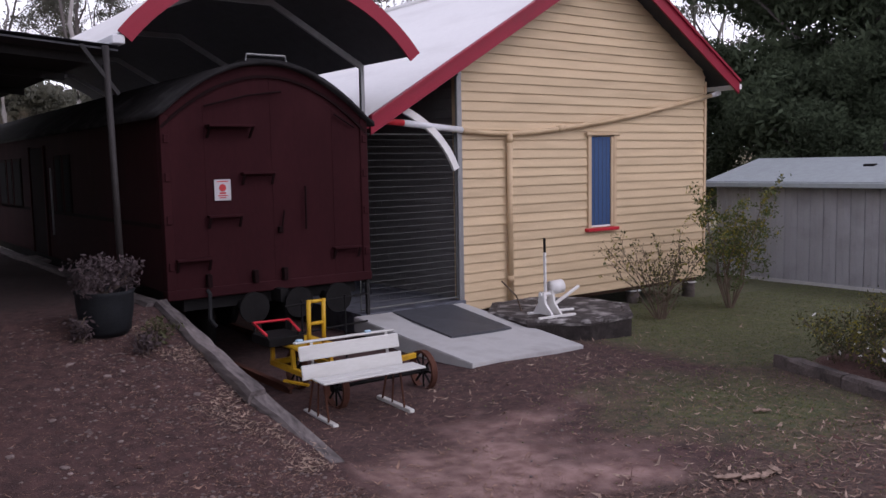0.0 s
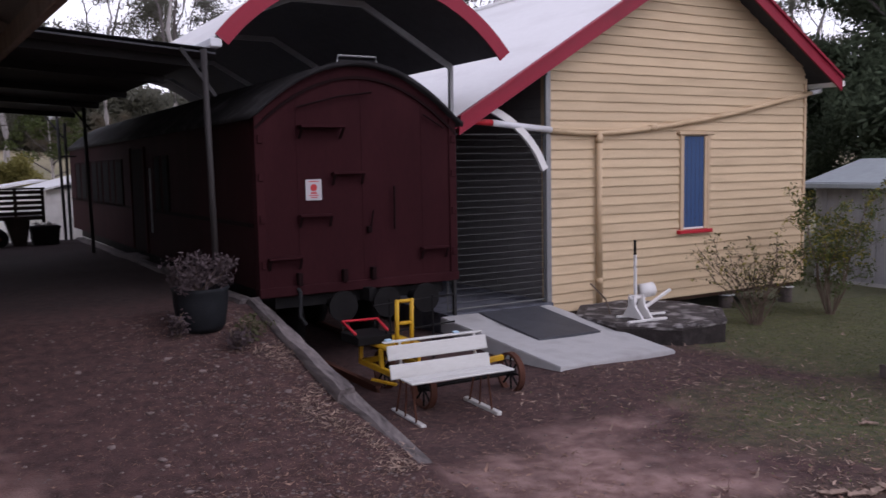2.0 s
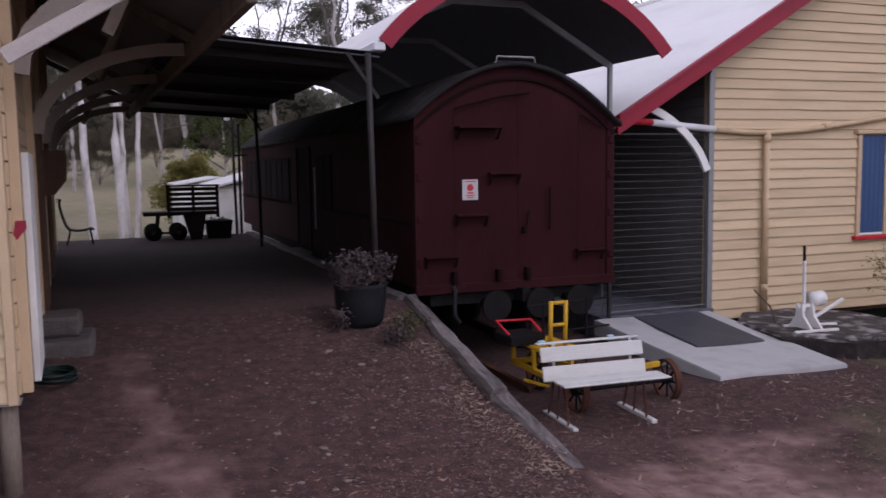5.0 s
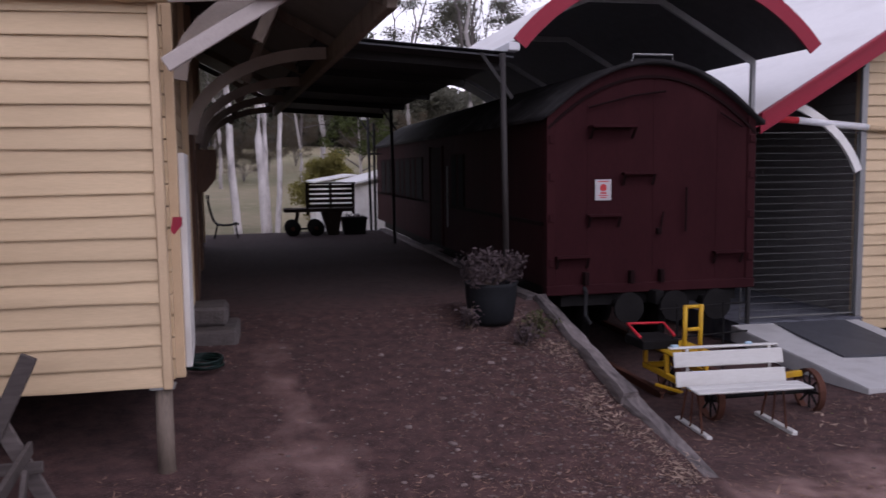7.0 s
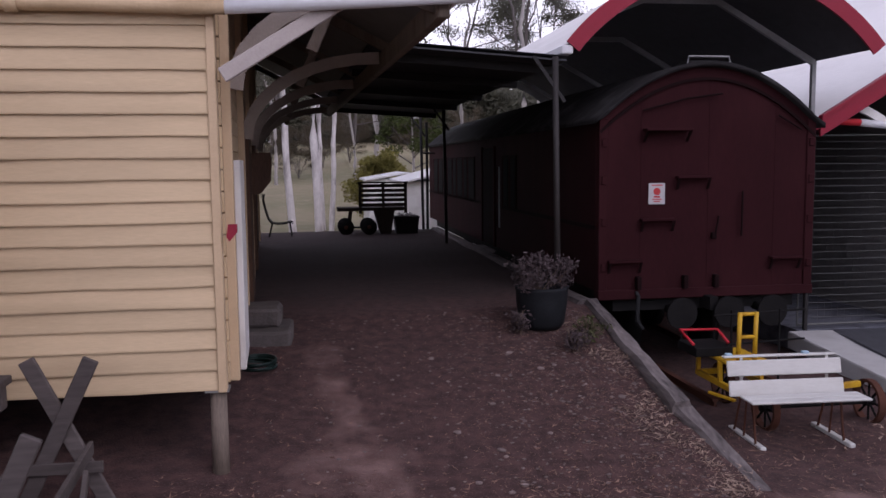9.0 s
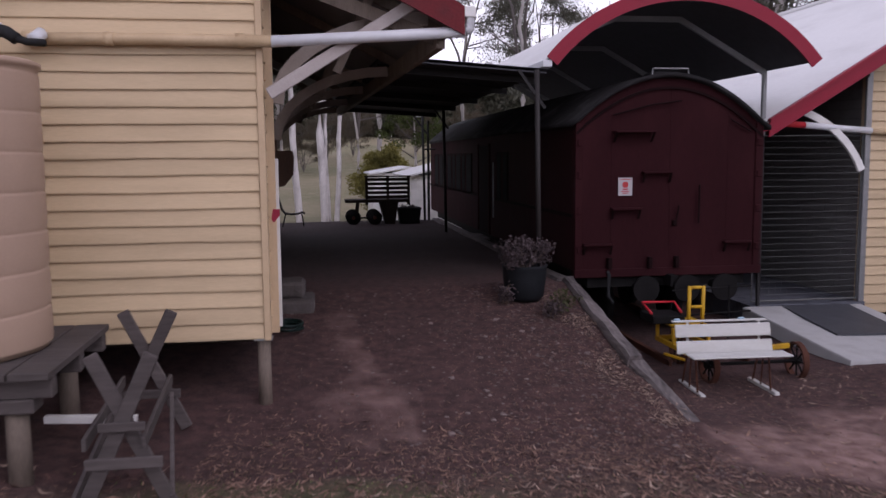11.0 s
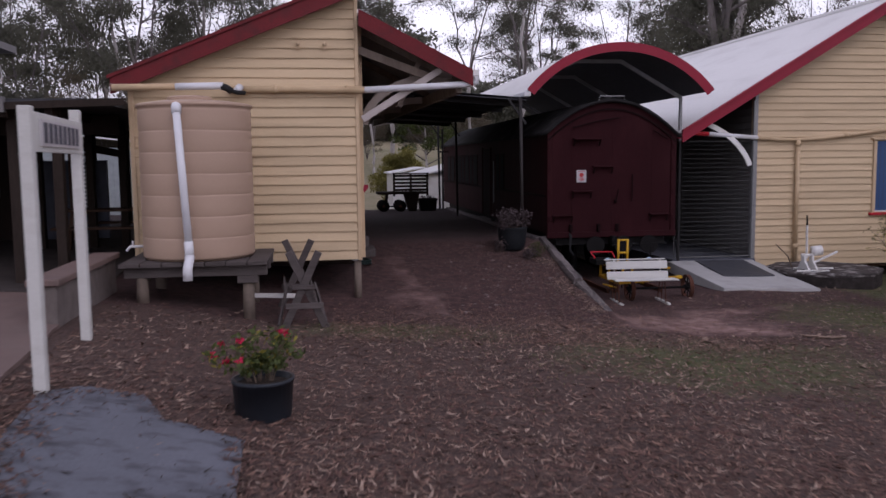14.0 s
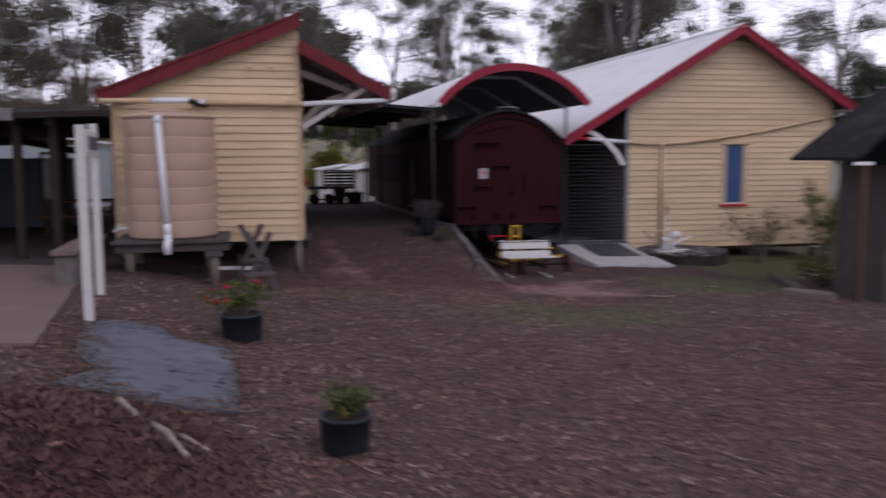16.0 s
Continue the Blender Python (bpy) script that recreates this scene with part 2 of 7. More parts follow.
SHRUB_LEAF = material("shrub_leaf", (0.075, 0.095, 0.028), 0.55, vary=0.5, scale=3, fine=12, bump=0, translucent=0.3)
YELLOW_LEAF = material("yellowing_leaf", (0.22, 0.19, 0.03), 0.6, vary=0.4, scale=3, fine=12, bump=0, translucent=0.3)
SILVER_LEAF = material("dusty_pink_leaf", (0.085, 0.064, 0.066), 0.7, vary=0.4, scale=6, fine=20, bump=0, translucent=0.15, spec=0.1)
TWIG = material("dry_twig", (0.13, 0.095, 0.07), 0.9, vary=0.3)
PETAL_RED = material("red_petal", (0.5, 0.012, 0.06), 0.5, vary=0.2, bump=0)
PETAL_WHITE = material("white_petal", (0.75, 0.73, 0.7), 0.5, vary=0.1, bump=0)
LITTER = material("dry_leaf_litter", (0.20, 0.12, 0.088), 0.8, vary=0.65, scale=9, fine=30, bump=0)
STRAW = material("pale_dry_straw", (0.29, 0.205, 0.158), 0.8, vary=0.5, scale=9, fine=30, bump=0)
POST_GREY = material("dull_grey_post_paint", (0.026, 0.022, 0.021), 0.6, vary=0.2)
DARK_TIMBER = material("dark_old_timber", (0.03, 0.022, 0.018), 0.8, vary=0.3, stretch=(1, 1, 0.2), spec=0.1)
LITTER_DARK = material("brown_leaf_litter", (0.098, 0.052, 0.041), 0.85, vary=0.6, scale=9, fine=30, bump=0)
MULCH = material("reddish_bark_mulch", (0.085, 0.044, 0.037), 0.95, vary=0.5, scale=14, fine=70, bump=1.0)
GRASS = material("short_grass", (0.13, 0.145, 0.055), 0.7, vary=0.5, scale=2, fine=9, bump=0, translucent=0.25)
SIGN_WHITE = material("white_enamel_sign", (0.44, 0.42, 0.43), 0.4, vary=0.08)
SIGN_INK = material("dark_sign_ink", (0.05, 0.055, 0.075), 0.5)
SIGN_RED = material("red_sign_ink", (0.42, 0.04, 0.04), 0.5)
WINDOW_DARK = material("dusty_dark_window_glass", (0.010, 0.0095, 0.010), 0.85, vary=0.1, bump=0, spec=0.1)
GREEN_HOSE = material("green_hose", (0.008, 0.02, 0.017), 0.4, vary=0.2)


def ground_material():
    """Earth with zones (grass, bare dirt, gravel, paddock) carried by mesh attributes, broken up by noise."""
    m = bpy.data.materials.new("earth_and_grass")
    m.use_nodes = True
    n, l = m.node_tree.nodes, m.node_tree.links
    b = n["Principled BSDF"]
    b.inputs["Roughness"].default_value = 0.95
    tc = n.new("ShaderNodeTexCoord")

    def nz(s, d=6):
        q = n.new("ShaderNodeTexNoise")
        q.inputs["Scale"].default_value, q.inputs["Detail"].default_value = s, d
        l.new(tc.outputs["Object"], q.inputs["Vector"])
        return q.outputs["Fac"]

    def two(c1, c2, fac, lo=0.35, hi=0.65):
        mr = n.new("ShaderNodeMapRange")
        mr.inputs["From Min"].default_value, mr.inputs["From Max"].default_value = lo, hi
        l.new(fac, mr.inputs["Value"])
        x = n.new("ShaderNodeMixRGB")
        for i, c in ((1, c1), (2, c2)):
            if isinstance(c, tuple):
                x.inputs[i].default_value = (*c, 1)
            else:
                l.new(c, x.inputs[i])
        l.new(mr.outputs["Result"], x.inputs[0])
        return x.outputs["Color"]

    def mask(name, amount=0.5):
        a = n.new("ShaderNodeAttribute")
        a.attribute_name = name
        ad, mu = n.new("ShaderNodeMath"), n.new("ShaderNodeMath")
        mu.operation, mu.inputs[1].default_value = "MULTIPLY_ADD", amount
        l.new(mid, mu.inputs[0])
        mu.inputs[2].default_value = -amount / 2
        l.new(a.outputs["Fac"], ad.inputs[0]), l.new(mu.outputs[0], ad.inputs[1])
        return ad.outputs[0]

    mid, small, tiny = nz(1.6), nz(9), nz(70, 3)
    earth = two((0.034, 0.0142, 0.0125), (0.074, 0.0345, 0.0305), small)
    earth = two(earth, (0.12, 0.072, 0.062), tiny, 0.57, 0.76)
    litter = two((0.034, 0.0175, 0.0138), (0.092, 0.0525, 0.0408), nz(22, 5))
    litter = two(litter, (0.135, 0.092, 0.07), tiny, 0.57, 0.75)
    grass = two((0.050, 0.060, 0.020), (0.098, 0.086, 0.038), small)
    # Darker earth: the platform roofs' shade put into the ground colour.
    shaded_earth = two((0.021, 0.0100, 0.0090), (0.046, 0.0235, 0.0210), small)
    shaded_earth = two(shaded_earth, (0.09, 0.06, 0.054), tiny, 0.62, 0.78)
    bare = two((0.15, 0.08, 0.068), (0.31, 0.195, 0.17), nz(5, 8))
    paddock = two((0.27, 0.225, 0.135), (0.175, 0.165, 0.085), nz(0.09))
    paddock = two(paddock, (0.30, 0.24, 0.155), nz(1.1, 8), 0.5, 0.75)
    col = two(earth, litter, mask("litter"), 0.4, 0.6)
    col = two(col, shaded_earth, mask("shaded_earth", 0.6), 0.3, 0.75)
    col = two(col, grass, mask("grass", 0.7), 0.35, 0.75)
    col = two(col, bare, mask("bare", 1.0), 0.28, 0.8)
    col = two(col, paddock, mask("paddock"), 0.4, 0.6)
    l.new(col, b.inputs["Base Color"])
    bp = n.new("ShaderNodeBump")
    bp.inputs["Strength"].default_value, bp.inputs["Distance"].default_value = 0.7, 0.02
    l.new(tiny, bp.inputs["Height"]), l.new(bp.outputs["Normal"], b.inputs["Normal"])
    return m


EARTH = ground_material()

# ---- building helpers ----
ORIGIN = {}


def thing(name, at, label, category, group=""):
    e = new(name)
    e.empty_display_size = 0.2
    e.location = at
    ORIGIN[e] = Vector(at)
    return tagged(e, label, category, group)


def part(name, bm, mat, parent=None, label="", smooth=False):
    """Links a bmesh, in world metres, as one mesh object under a thing or a part."""
    me = bpy.data.meshes.new(name)
    o = ORIGIN[parent] if parent else Vector((0, 0, 0))
    if o.length:
        bmesh.ops.translate(bm, verts=bm.verts, vec=-o)
    bm.to_mesh(me)
    bm.free()
    me.materials.append(mat)
    if smooth:
        me.polygons.foreach_set("use_smooth", [True] * len(me.polygons))
    ob = new(name, me)
    ob.parent = parent
    ORIGIN[ob] = o
    return tagged(ob, label)


def single(name, bm, mat, label, category, group="", kind="", smooth=False, mats=()):
    ob = part(name, bm, mat, None, "", smooth)
    for q in mats:
        ob.data.materials.append(q)
    return tagged(ob, label, category, group, kind)


def B():
    return bmesh.new()


def box(bm, x0, x1, y0, y1, z0, z1, bevel=0.0, m=None):
    r = bmesh.ops.create_cube(bm, size=1.0)
    vs = r["verts"]
    for v in vs:
        v.co = Vector(((x0 + x1) / 2 + v.co.x * (x1 - x0), (y0 + y1) / 2 + v.co.y * (y1 - y0), (z0 + z1) / 2 + v.co.z * (z1 - z0)))
    if bevel:
        es = list({e for v in vs for e in v.link_edges})
        g = bmesh.ops.bevel(bm, geom=es, offset=bevel, segments=1, affect="EDGES", profile=0.5)
        vs = list({v for f in g["faces"] for v in f.verts} | {v for v in vs if v.is_valid})
    if m is not None:
        for v in vs:
            v.co = m @ v.co
    return bm


def beam(bm, p, q, w, h, bevel=0.0, up=(0, 0, 1)):
    """A bar from p to q, w wide and h deep."""
    p, q = Vector(p), Vector(q)
    d = (q - p).normalized()
    s = d.cross(Vector(up))
    if s.length < 1e-4:
        s = Vector((1, 0, 0))
    s.normalize()
    u = s.cross(d)
    m = Matrix((s, d, u)).transposed().to_4x4()
    m.translation = p
    return box(bm, -w / 2, w / 2, 0, (q - p).length, -h / 2, h / 2, bevel, m)


def tube(bm, pts, r, n=8, r2=None, cap=True):
    """A round bar swept along points; r may taper to r2."""
    pts = [Vector(p) for p in pts]
    rings = []
    for i, p in enumerate(pts):
        d = (pts[min(i + 1, len(pts) - 1)] - pts[max(i - 1, 0)]).normalized()
        a = d.cross(Vector((0, 0, 1)))
        if a.length < 1e-3:
            a = d.cross(Vector((0, 1, 0)))
        a.normalize()
        c = d.cross(a)
        k = i / max(1, len(pts) - 1)
        rr = r if r2 is None else r + (r2 - r) * k
        rings.append([bm.verts.new(p + (a * math.cos(t) + c * math.sin(t)) * rr) for t in (2 * math.pi * j / n for j in range(n))])
    for s, t in zip(rings, rings[1:]):
        for j in range(n):
            bm.faces.new((s[j], s[(j + 1) % n], t[(j + 1) % n], t[j]))
    if cap:
        bm.faces.new(rings[0][::-1]), bm.faces.new(rings[-1])
    return bm


def lathe(bm, c, prof, n=24):
    """A turned body round the upright axis at c from (radius, height) pairs."""
    rings = [[bm.verts.new((c[0] + r * math.cos(2 * math.pi * j / n), c[1] + r * math.sin(2 * math.pi * j / n), c[2] + z)) for j in range(n)] for r, z in prof]
    for s, t in zip(rings, rings[1:]):
        for j in range(n):
            bm.faces.new((s[j], s[(j + 1) % n], t[(j + 1) % n], t[j]))
    bm.faces.new(rings[0][::-1]), bm.faces.new(rings[-1])
    return bm


def strip(bm, pts, w, h):
    """A continuous bent bar in a plane of constant y: w along y, h across."""
    pts = [Vector(p) for p in pts]
    rings = []
    for i, p in enumerate(pts):
        d = (pts[min(i + 1, len(pts) - 1)] - pts[max(i - 1, 0)]).normalized()
        u = d.cross(Vector((0, 1, 0)))
        y = Vector((0, w / 2, 0))
        rings.append([bm.verts.new(q) for q in (p + u * h / 2 + y, p + u * h / 2 - y, p - u * h / 2 - y, p - u * h / 2 + y)])
    for s, t in zip(rings, rings[1:]):
        for j in range(4):
            bm.faces.new((s[j], s[(j + 1) % 4], t[(j + 1) % 4], t[j]))
    bm.faces.new(rings[0][::-1]), bm.faces.new(rings[-1])
    bmesh.ops.recalc_face_normals(bm, faces=bm.faces)
    return bm


def prism(bm, outline, a0, a1, axis="y"):
    """A flat outline of (u, z) pairs drawn out along y (or x)."""
    put = (lambda u, z, a: (u, a, z)) if axis == "y" else (lambda u, z, a: (a, u, z))
    f0 = [bm.verts.new(put(u, z, a0)) for u, z in outline]
    f1 = [bm.verts.new(put(u, z, a1)) for u, z in outline]
    bm.faces.new(f0), bm.faces.new(f1[::-1])
    for i in range(len(f0)):
        j = (i + 1) % len(f0)
        bm.faces.new((f0[j], f0[i], f1[i], f1[j]))
    bmesh.ops.recalc_face_normals(bm, faces=bm.faces)
    return bm


def sheet(bm, p, along, down, wave=0.076, deep=0.009, rows=1, thick=0.004):
    """A corrugated sheet from corner p: the waves step along one side, and run down the other."""
    p, along, down = Vector(p), Vector(along), Vector(down)
    up = along.cross(down).normalized()
    if up.z < 0:
        up = -up
    n = max(2, int(along.length / wave * 4))
    lines = []
    for side in (1, 0):
        for r in range(rows + 1):
            lines.append([bm.verts.new(p + along * (i / n) + down * (r / rows) + up * (deep * math.sin(i * math.pi / 2 + 0.4) + thick * side)) for i in range(n + 1)])
    for base in (0, rows + 1):
        for r in range(rows):
            for i in range(n):
                bm.faces.new((lines[base + r][i], lines[base + r][i + 1], lines[base + r + 1][i + 1], lines[base + r + 1][i]))
    bmesh.ops.recalc_face_normals(bm, faces=bm.faces)
    return bm


# ---- ground ----
def lerp_table(v, table):
    for (a, p), (b, q) in zip(table, table[1:]):
        if v <= b:
            return p if v <= a else p + (q - p) * (v - a) / (b - a)
    return table[-1][1]


def smooth01(t):
    t = min(1.0, max(0.0, t))
    return t * t * (3 - 2 * t)


def bump2(x, y, cx, cy, rx, ry):
    return math.exp(-((x - cx) / rx) ** 2 - ((y - cy) / ry) ** 2)


def edge_x(y):
    """The line of the platform's timber edging."""
    return lerp_table(y, ((5.0, 4.02), (5.95, 3.92), (7.2, 3.72), (9.7, 3.74), (10.5, 3.66)))


def height(x, y):
    base = lerp_table(x, ((-60, 1.2), (-6, 0.92), (-4, 0.86), (-3, 0.79), (-1.3, 0.44), (-0.4, 0.40), (4.0, 0.08), (5.0, 0.0), (6.9, 0.06), (8.9, -0.01), (10.5, -0.07), (17.0, -0.32), (40, -0.6)))
    base *= 1.0 - 0.15 * smooth01((-2 - y) / 8)
    z = base
    if x < edge_x(y) + 0.06:
        k = min(1.0, max(0.0, (y - 5.65) / 4.05))
        z = base + max(0.0, 1.0 - base) * k
        z += (0.0 - z) * smooth01((y - 21.7) / 0.9)
    z += 0.075 * bump2(x, y, 7.5, 7.5, 1.3, 0.8)
    far = max(0.0, y - 24)
    z += -0.9 * smooth01((y - 22) / 11) * (0.0 if x < edge_x(y) + 0.06 and y < 21.7 else 1.0) + 7.0 * smooth01(far / 110) + max(0.0, far - 110) * 0.012
    z += 0.022 * noise.noise((x * 0.9, y * 0.9, 0)) + 0.008 * noise.noise((x * 4, y * 4, 3))
    return z


def spread(lo, hi, step, far):
    mid_part = [lo + (hi - lo) * i / int((hi - lo) / step) for i in range(int((hi - lo) / step) + 1)]
    out, s = [], step
    while (out[-1] if out else 0) < far:
        s *= 1.28
        out.append((out[-1] if out else 0) + s)
    return [lo - q for q in reversed(out)] + mid_part + [hi + q for q in out]


gx, gy = spread(-7, 18, 0.14, 1500), spread(-12, 23, 0.14, 1500)
gverts = [(x, y, height(x, y)) for y in gy for x in gx]
nx = len(gx)
gfaces = [(j * nx + i, j * nx + i + 1, (j + 1) * nx + i + 1, (j + 1) * nx + i) for j in range(len(gy) - 1) for i in range(nx - 1)]
gme = bpy.data.meshes.new("ground")
gme.from_pydata(gverts, [], gfaces)
gme.polygons.foreach_set("use_smooth", [True] * len(gfaces))


def zone(name, fn):
    a = gme.attributes.new(name, "FLOAT", "POINT")
    a.data.foreach_set("value", [fn(x, y) for x, y, _ in gverts])


def litter_zone(x, y):
    return smooth01((5.6 - y - 0.12 * abs(x - 2)) / 1.6) * (1 if y < 18 else 0)


def grass_zone(x, y):
    g = smooth01((x - 8.3) / 2.4) * smooth01((y - 4.6) / 2.5)
    g = max(g, 0.78 * bump2(x, y, 4.2, 2.6, 2.8, 1.9), 0.75 * bump2(x, y, 8.3, 5.2, 2.4, 2.0), 0.62 * bump2(x, y, 0.3, 4.1, 2.2, 0.9))
    return max(g, smooth01((abs(x - 5) - 16) / 8))


def bare_zone(x, y):
    u, v = x, y
    x, y = u + 0.45 * noise.noise((u * 1.3, v * 1.3, 11)) + 0.15 * noise.noise((u * 4, v * 4, 12)), v + 0.4 * noise.noise((u * 1.3, v * 1.3, 15)) + 0.12 * noise.noise((u * 4, v * 4, 16))
    return min(1.0, 0.80 * bump2(x, y, 4.9, 5.45, 1.15, 0.7) + 0.5 * bump2(x, y, 5.8, 4.7, 1.3, 0.5) + 0.6 * bump2(x, y, 6.2, 6.3, 1.2, 0.5) + 0.50 * bump2(x, y, 0.62, 7.6, 0.34, 1.5) + 0.34 * bump2(x, y, 0.75, 5.8, 0.45, 0.8) + 0.35 * bump2(x, y, -0.6, -2.6, 0.8, 0.6))


zone("litter", litter_zone), zone("grass", grass_zone), zone("bare", bare_zone)
# Mask for the painted shade, growing in from the roofed platform's front.
zone("shaded_earth", lambda x, y: smooth01((y - 9.0) / 3.2) * (1.0 if x < edge_x(y) + 0.1 else 0.0))
zone("paddock", lambda x, y: smooth01((y - 22.2) / 2))
gme.materials.append(EARTH)
tagged(new("ground", gme), "brown earth and thin dry lawn scattered with leaf litter", "ground", kind="structure")

# ---- weatherboard walls ----
def boards(wall, x0, x1, y, z0, step, top, holes=(), mat=CREAM):
    """Lapped boards on a wall that faces -y, each a piece of its own; top(z) gives the span left under a sloping roof."""
    z = z0
    i = 0
    while True:
        a, b = top(z, x0, x1)
        if b - a < 0.25:
            break
        cuts = [(a, b)]
        for hx0, hx1, hz0, hz1 in holes:
            if z + step * 0.5 > hz0 and z + step * 0.5 < hz1:
                cuts = [s for c in cuts for s in ((c[0], min(c[1], hx0)), (max(c[0], hx1), c[1])) if s[1] - s[0] > 0.03]
        for a, b in cuts:
            n = max(2, int((b - a) / 0.3))
            bm = B()
            rows = []
            for k in range(n + 1):
                x = a + (b - a) * k / n
                w = 0.005 * noise.noise((x * 1.3, i * 7.1, y)) + 0.003 * noise.noise((x * 4.0, i * 3.3, y))
                hi = z + step * 1.08
                ta, tb = top(hi, x0, x1)
                xh = min(max(x, min(ta, tb)), max(ta, tb))
                rows.append([bm.verts.new((xx, yy, zz)) for xx, yy, zz in ((x, y, z), (x, y - 0.030 + w, z + w * 1.5), (x, y - 0.031 + w, z + 0.012 + w), (xh, y - 0.006, hi), (xh, y, hi))])
            for p, q in zip(rows, rows[1:]):
                for j in range(4):
                    bm.faces.new((p[j], p[j + 1], q[j + 1], q[j]))
            bm.faces.new(rows[0][::-1]), bm.faces.new(rows[-1])
            bmesh.ops.recalc_face_normals(bm, faces=bm.faces)
            part("board", bm, mat, wall)
        z += step
        i += 1


def barge(bm, p, q, deep, thick, y):
    """A sloping fascia board in the plane y, its top edge from p to q."""
    (x0, z0), (x1, z1) = p, q
    return prism(bm, [(x0, z0), (x1, z1), (x1, z1 - deep), (x0, z0 - deep)], y, y + thick)


# ---- the goods house with its long roof ----
HY = 10.84
AX, AZ, SL = 12.03, 6.17, 0.595
house = thing("weatherboard_house", (12.0, 16.5, 0.0), "cream weatherboard goods house with dark red barge boards", "house")
wall = part("wall", prism(B(), [(8.9, 0.2), (15.2, 0.2), (15.2, AZ - 0.2 - SL * (15.2 - AX)), (AX, AZ - 0.2), (8.9, AZ - 0.2 - SL * (AX - 8.9))], HY, HY + 0.12), CREAM_TRIM, house)


def gable_span(z, x0, x1):
    h = max(0.0, AZ - 0.05 - z) / SL
    return max(x0, AX - h), min(x1, AX + h)


boards(wall, 8.95, 15.16, HY, 0.172, 0.1527, gable_span, holes=((11.83, 12.53, 1.34, 3.0),))
for x in (8.9, 15.13):
    part("corner_board", box(B(), x, x + 0.07, HY - 0.045, HY + 0.05, 0.2, AZ - 0.25 - SL * abs(AX - x), 0.006), CREAM_TRIM if x > 9 else STEEL, wall)
part("downpipe", tube(B(), [(9.92, HY - 0.085, 3.02), (9.92, HY - 0.085, 0.24)], 0.05, 14), PVC_TAN, house, "cream painted downpipe", True)
for z in (0.62, 2.93):
    part("pipe_socket", tube(B(), [(9.92, HY - 0.085, z + 0.06), (9.92, HY - 0.085, z - 0.06)], 0.056, 14), PVC_TAN, house, "", True)
# side walls; the verandah side's shade is put into its grey boards
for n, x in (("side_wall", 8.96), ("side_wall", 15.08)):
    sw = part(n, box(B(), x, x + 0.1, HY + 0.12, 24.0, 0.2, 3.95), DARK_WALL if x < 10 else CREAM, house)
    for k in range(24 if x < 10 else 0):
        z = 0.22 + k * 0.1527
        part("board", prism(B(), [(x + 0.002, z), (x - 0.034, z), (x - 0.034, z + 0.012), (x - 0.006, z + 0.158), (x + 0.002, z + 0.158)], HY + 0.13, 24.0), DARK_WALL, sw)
part("back_wall", prism(B(), [(8.9, 0.2), (15.2, 0.2), (15.2, 4.1), (AX, AZ - 0.25), (8.9, 4.1)], 24.0, 24.1), CREAM, house)
part("floor_frame", box(B(), 9.0, 15.1, HY + 0.1, 24.0, 0.08, 0.2), BROWN_WOOD, house)
for i, (x, y) in enumerate([(x, y) for y in (10.98, 13.5, 16.5, 19.5, 23) for x in (9.2, 11.0, 13.2, 14.9)]):
    part("stump", lathe(B(), (x, y, height(x, y) - 0.1), [(0.13, 0), (0.13, 0.19 - height(x, y))], 12), DARK_LOG, house, "dark round stump", True)
    part("stump_cap", lathe(B(), (x, y, 0.085), [(0.17, -0.025), (0.17, -0.02), (0.12, 0.0)], 14), WORN_WHITE, house)
# roof
for s, xe in ((-1, 7.0), (1, 15.62)):
    zr, ze = AZ, AZ - SL * abs(xe - AX)
    bm = sheet(B(), (AX, 10.36, zr), (0, 13.9, 0), (xe - AX, 0, ze - zr), rows=3)
    part("roof_sheet", bm, ROOF, house, "pale corrugated iron roof")
    bm = B()
    barge(bm, (AX, zr + 0.03), (xe, ze + 0.03), 0.24, 0.035, 10.34)
    part("barge_board", bm, RED, house, "dark red painted barge board")
    bm = B()
    barge(bm, (AX, zr + 0.06), (xe - 0.0, ze + 0.06), 0.05, 0.10, 10.30)
    part("barge_cap", bm, RED, house)
    n = int(abs(xe - AX) / 0.9)
    for k in range(n + 1):
        x = AX + (xe - AX) * (k + 0.3) / (n + 0.6)
        z = AZ - SL * abs(x - AX) - 0.06
        part("purlin", box(B(), x - 0.03, x + 0.03, 10.98, 24.0, z - 0.07, z), BROWN_WOOD, house)
    # Lining below the pale sheet, its dark colour standing in for eave shade.
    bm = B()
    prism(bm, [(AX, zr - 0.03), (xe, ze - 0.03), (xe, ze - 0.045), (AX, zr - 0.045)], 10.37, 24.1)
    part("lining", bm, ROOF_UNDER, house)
    bm = B()
    prism(bm, [(xe - 0.02, ze - 0.02), (xe + s * 0.1, ze - 0.02), (xe + s * 0.1, ze - 0.12), (xe - 0.02, ze - 0.12)], 10.36, 24.2)
    part("gutter", bm, RED if s < 0 else WHITE, house)
part("ridge_cap", tube(B(), [(AX, 10.33, AZ + 0.02), (AX, 24.3, AZ + 0.02)], 0.07, 8), ROOF, house)
# verandah slab inside the mesh gate
part("verandah_slab", box(B(), 7.0, 8.95, HY - 0.1, 24.0, -0.1, 0.37), PAVING_BLUE, house, "concrete verandah floor")
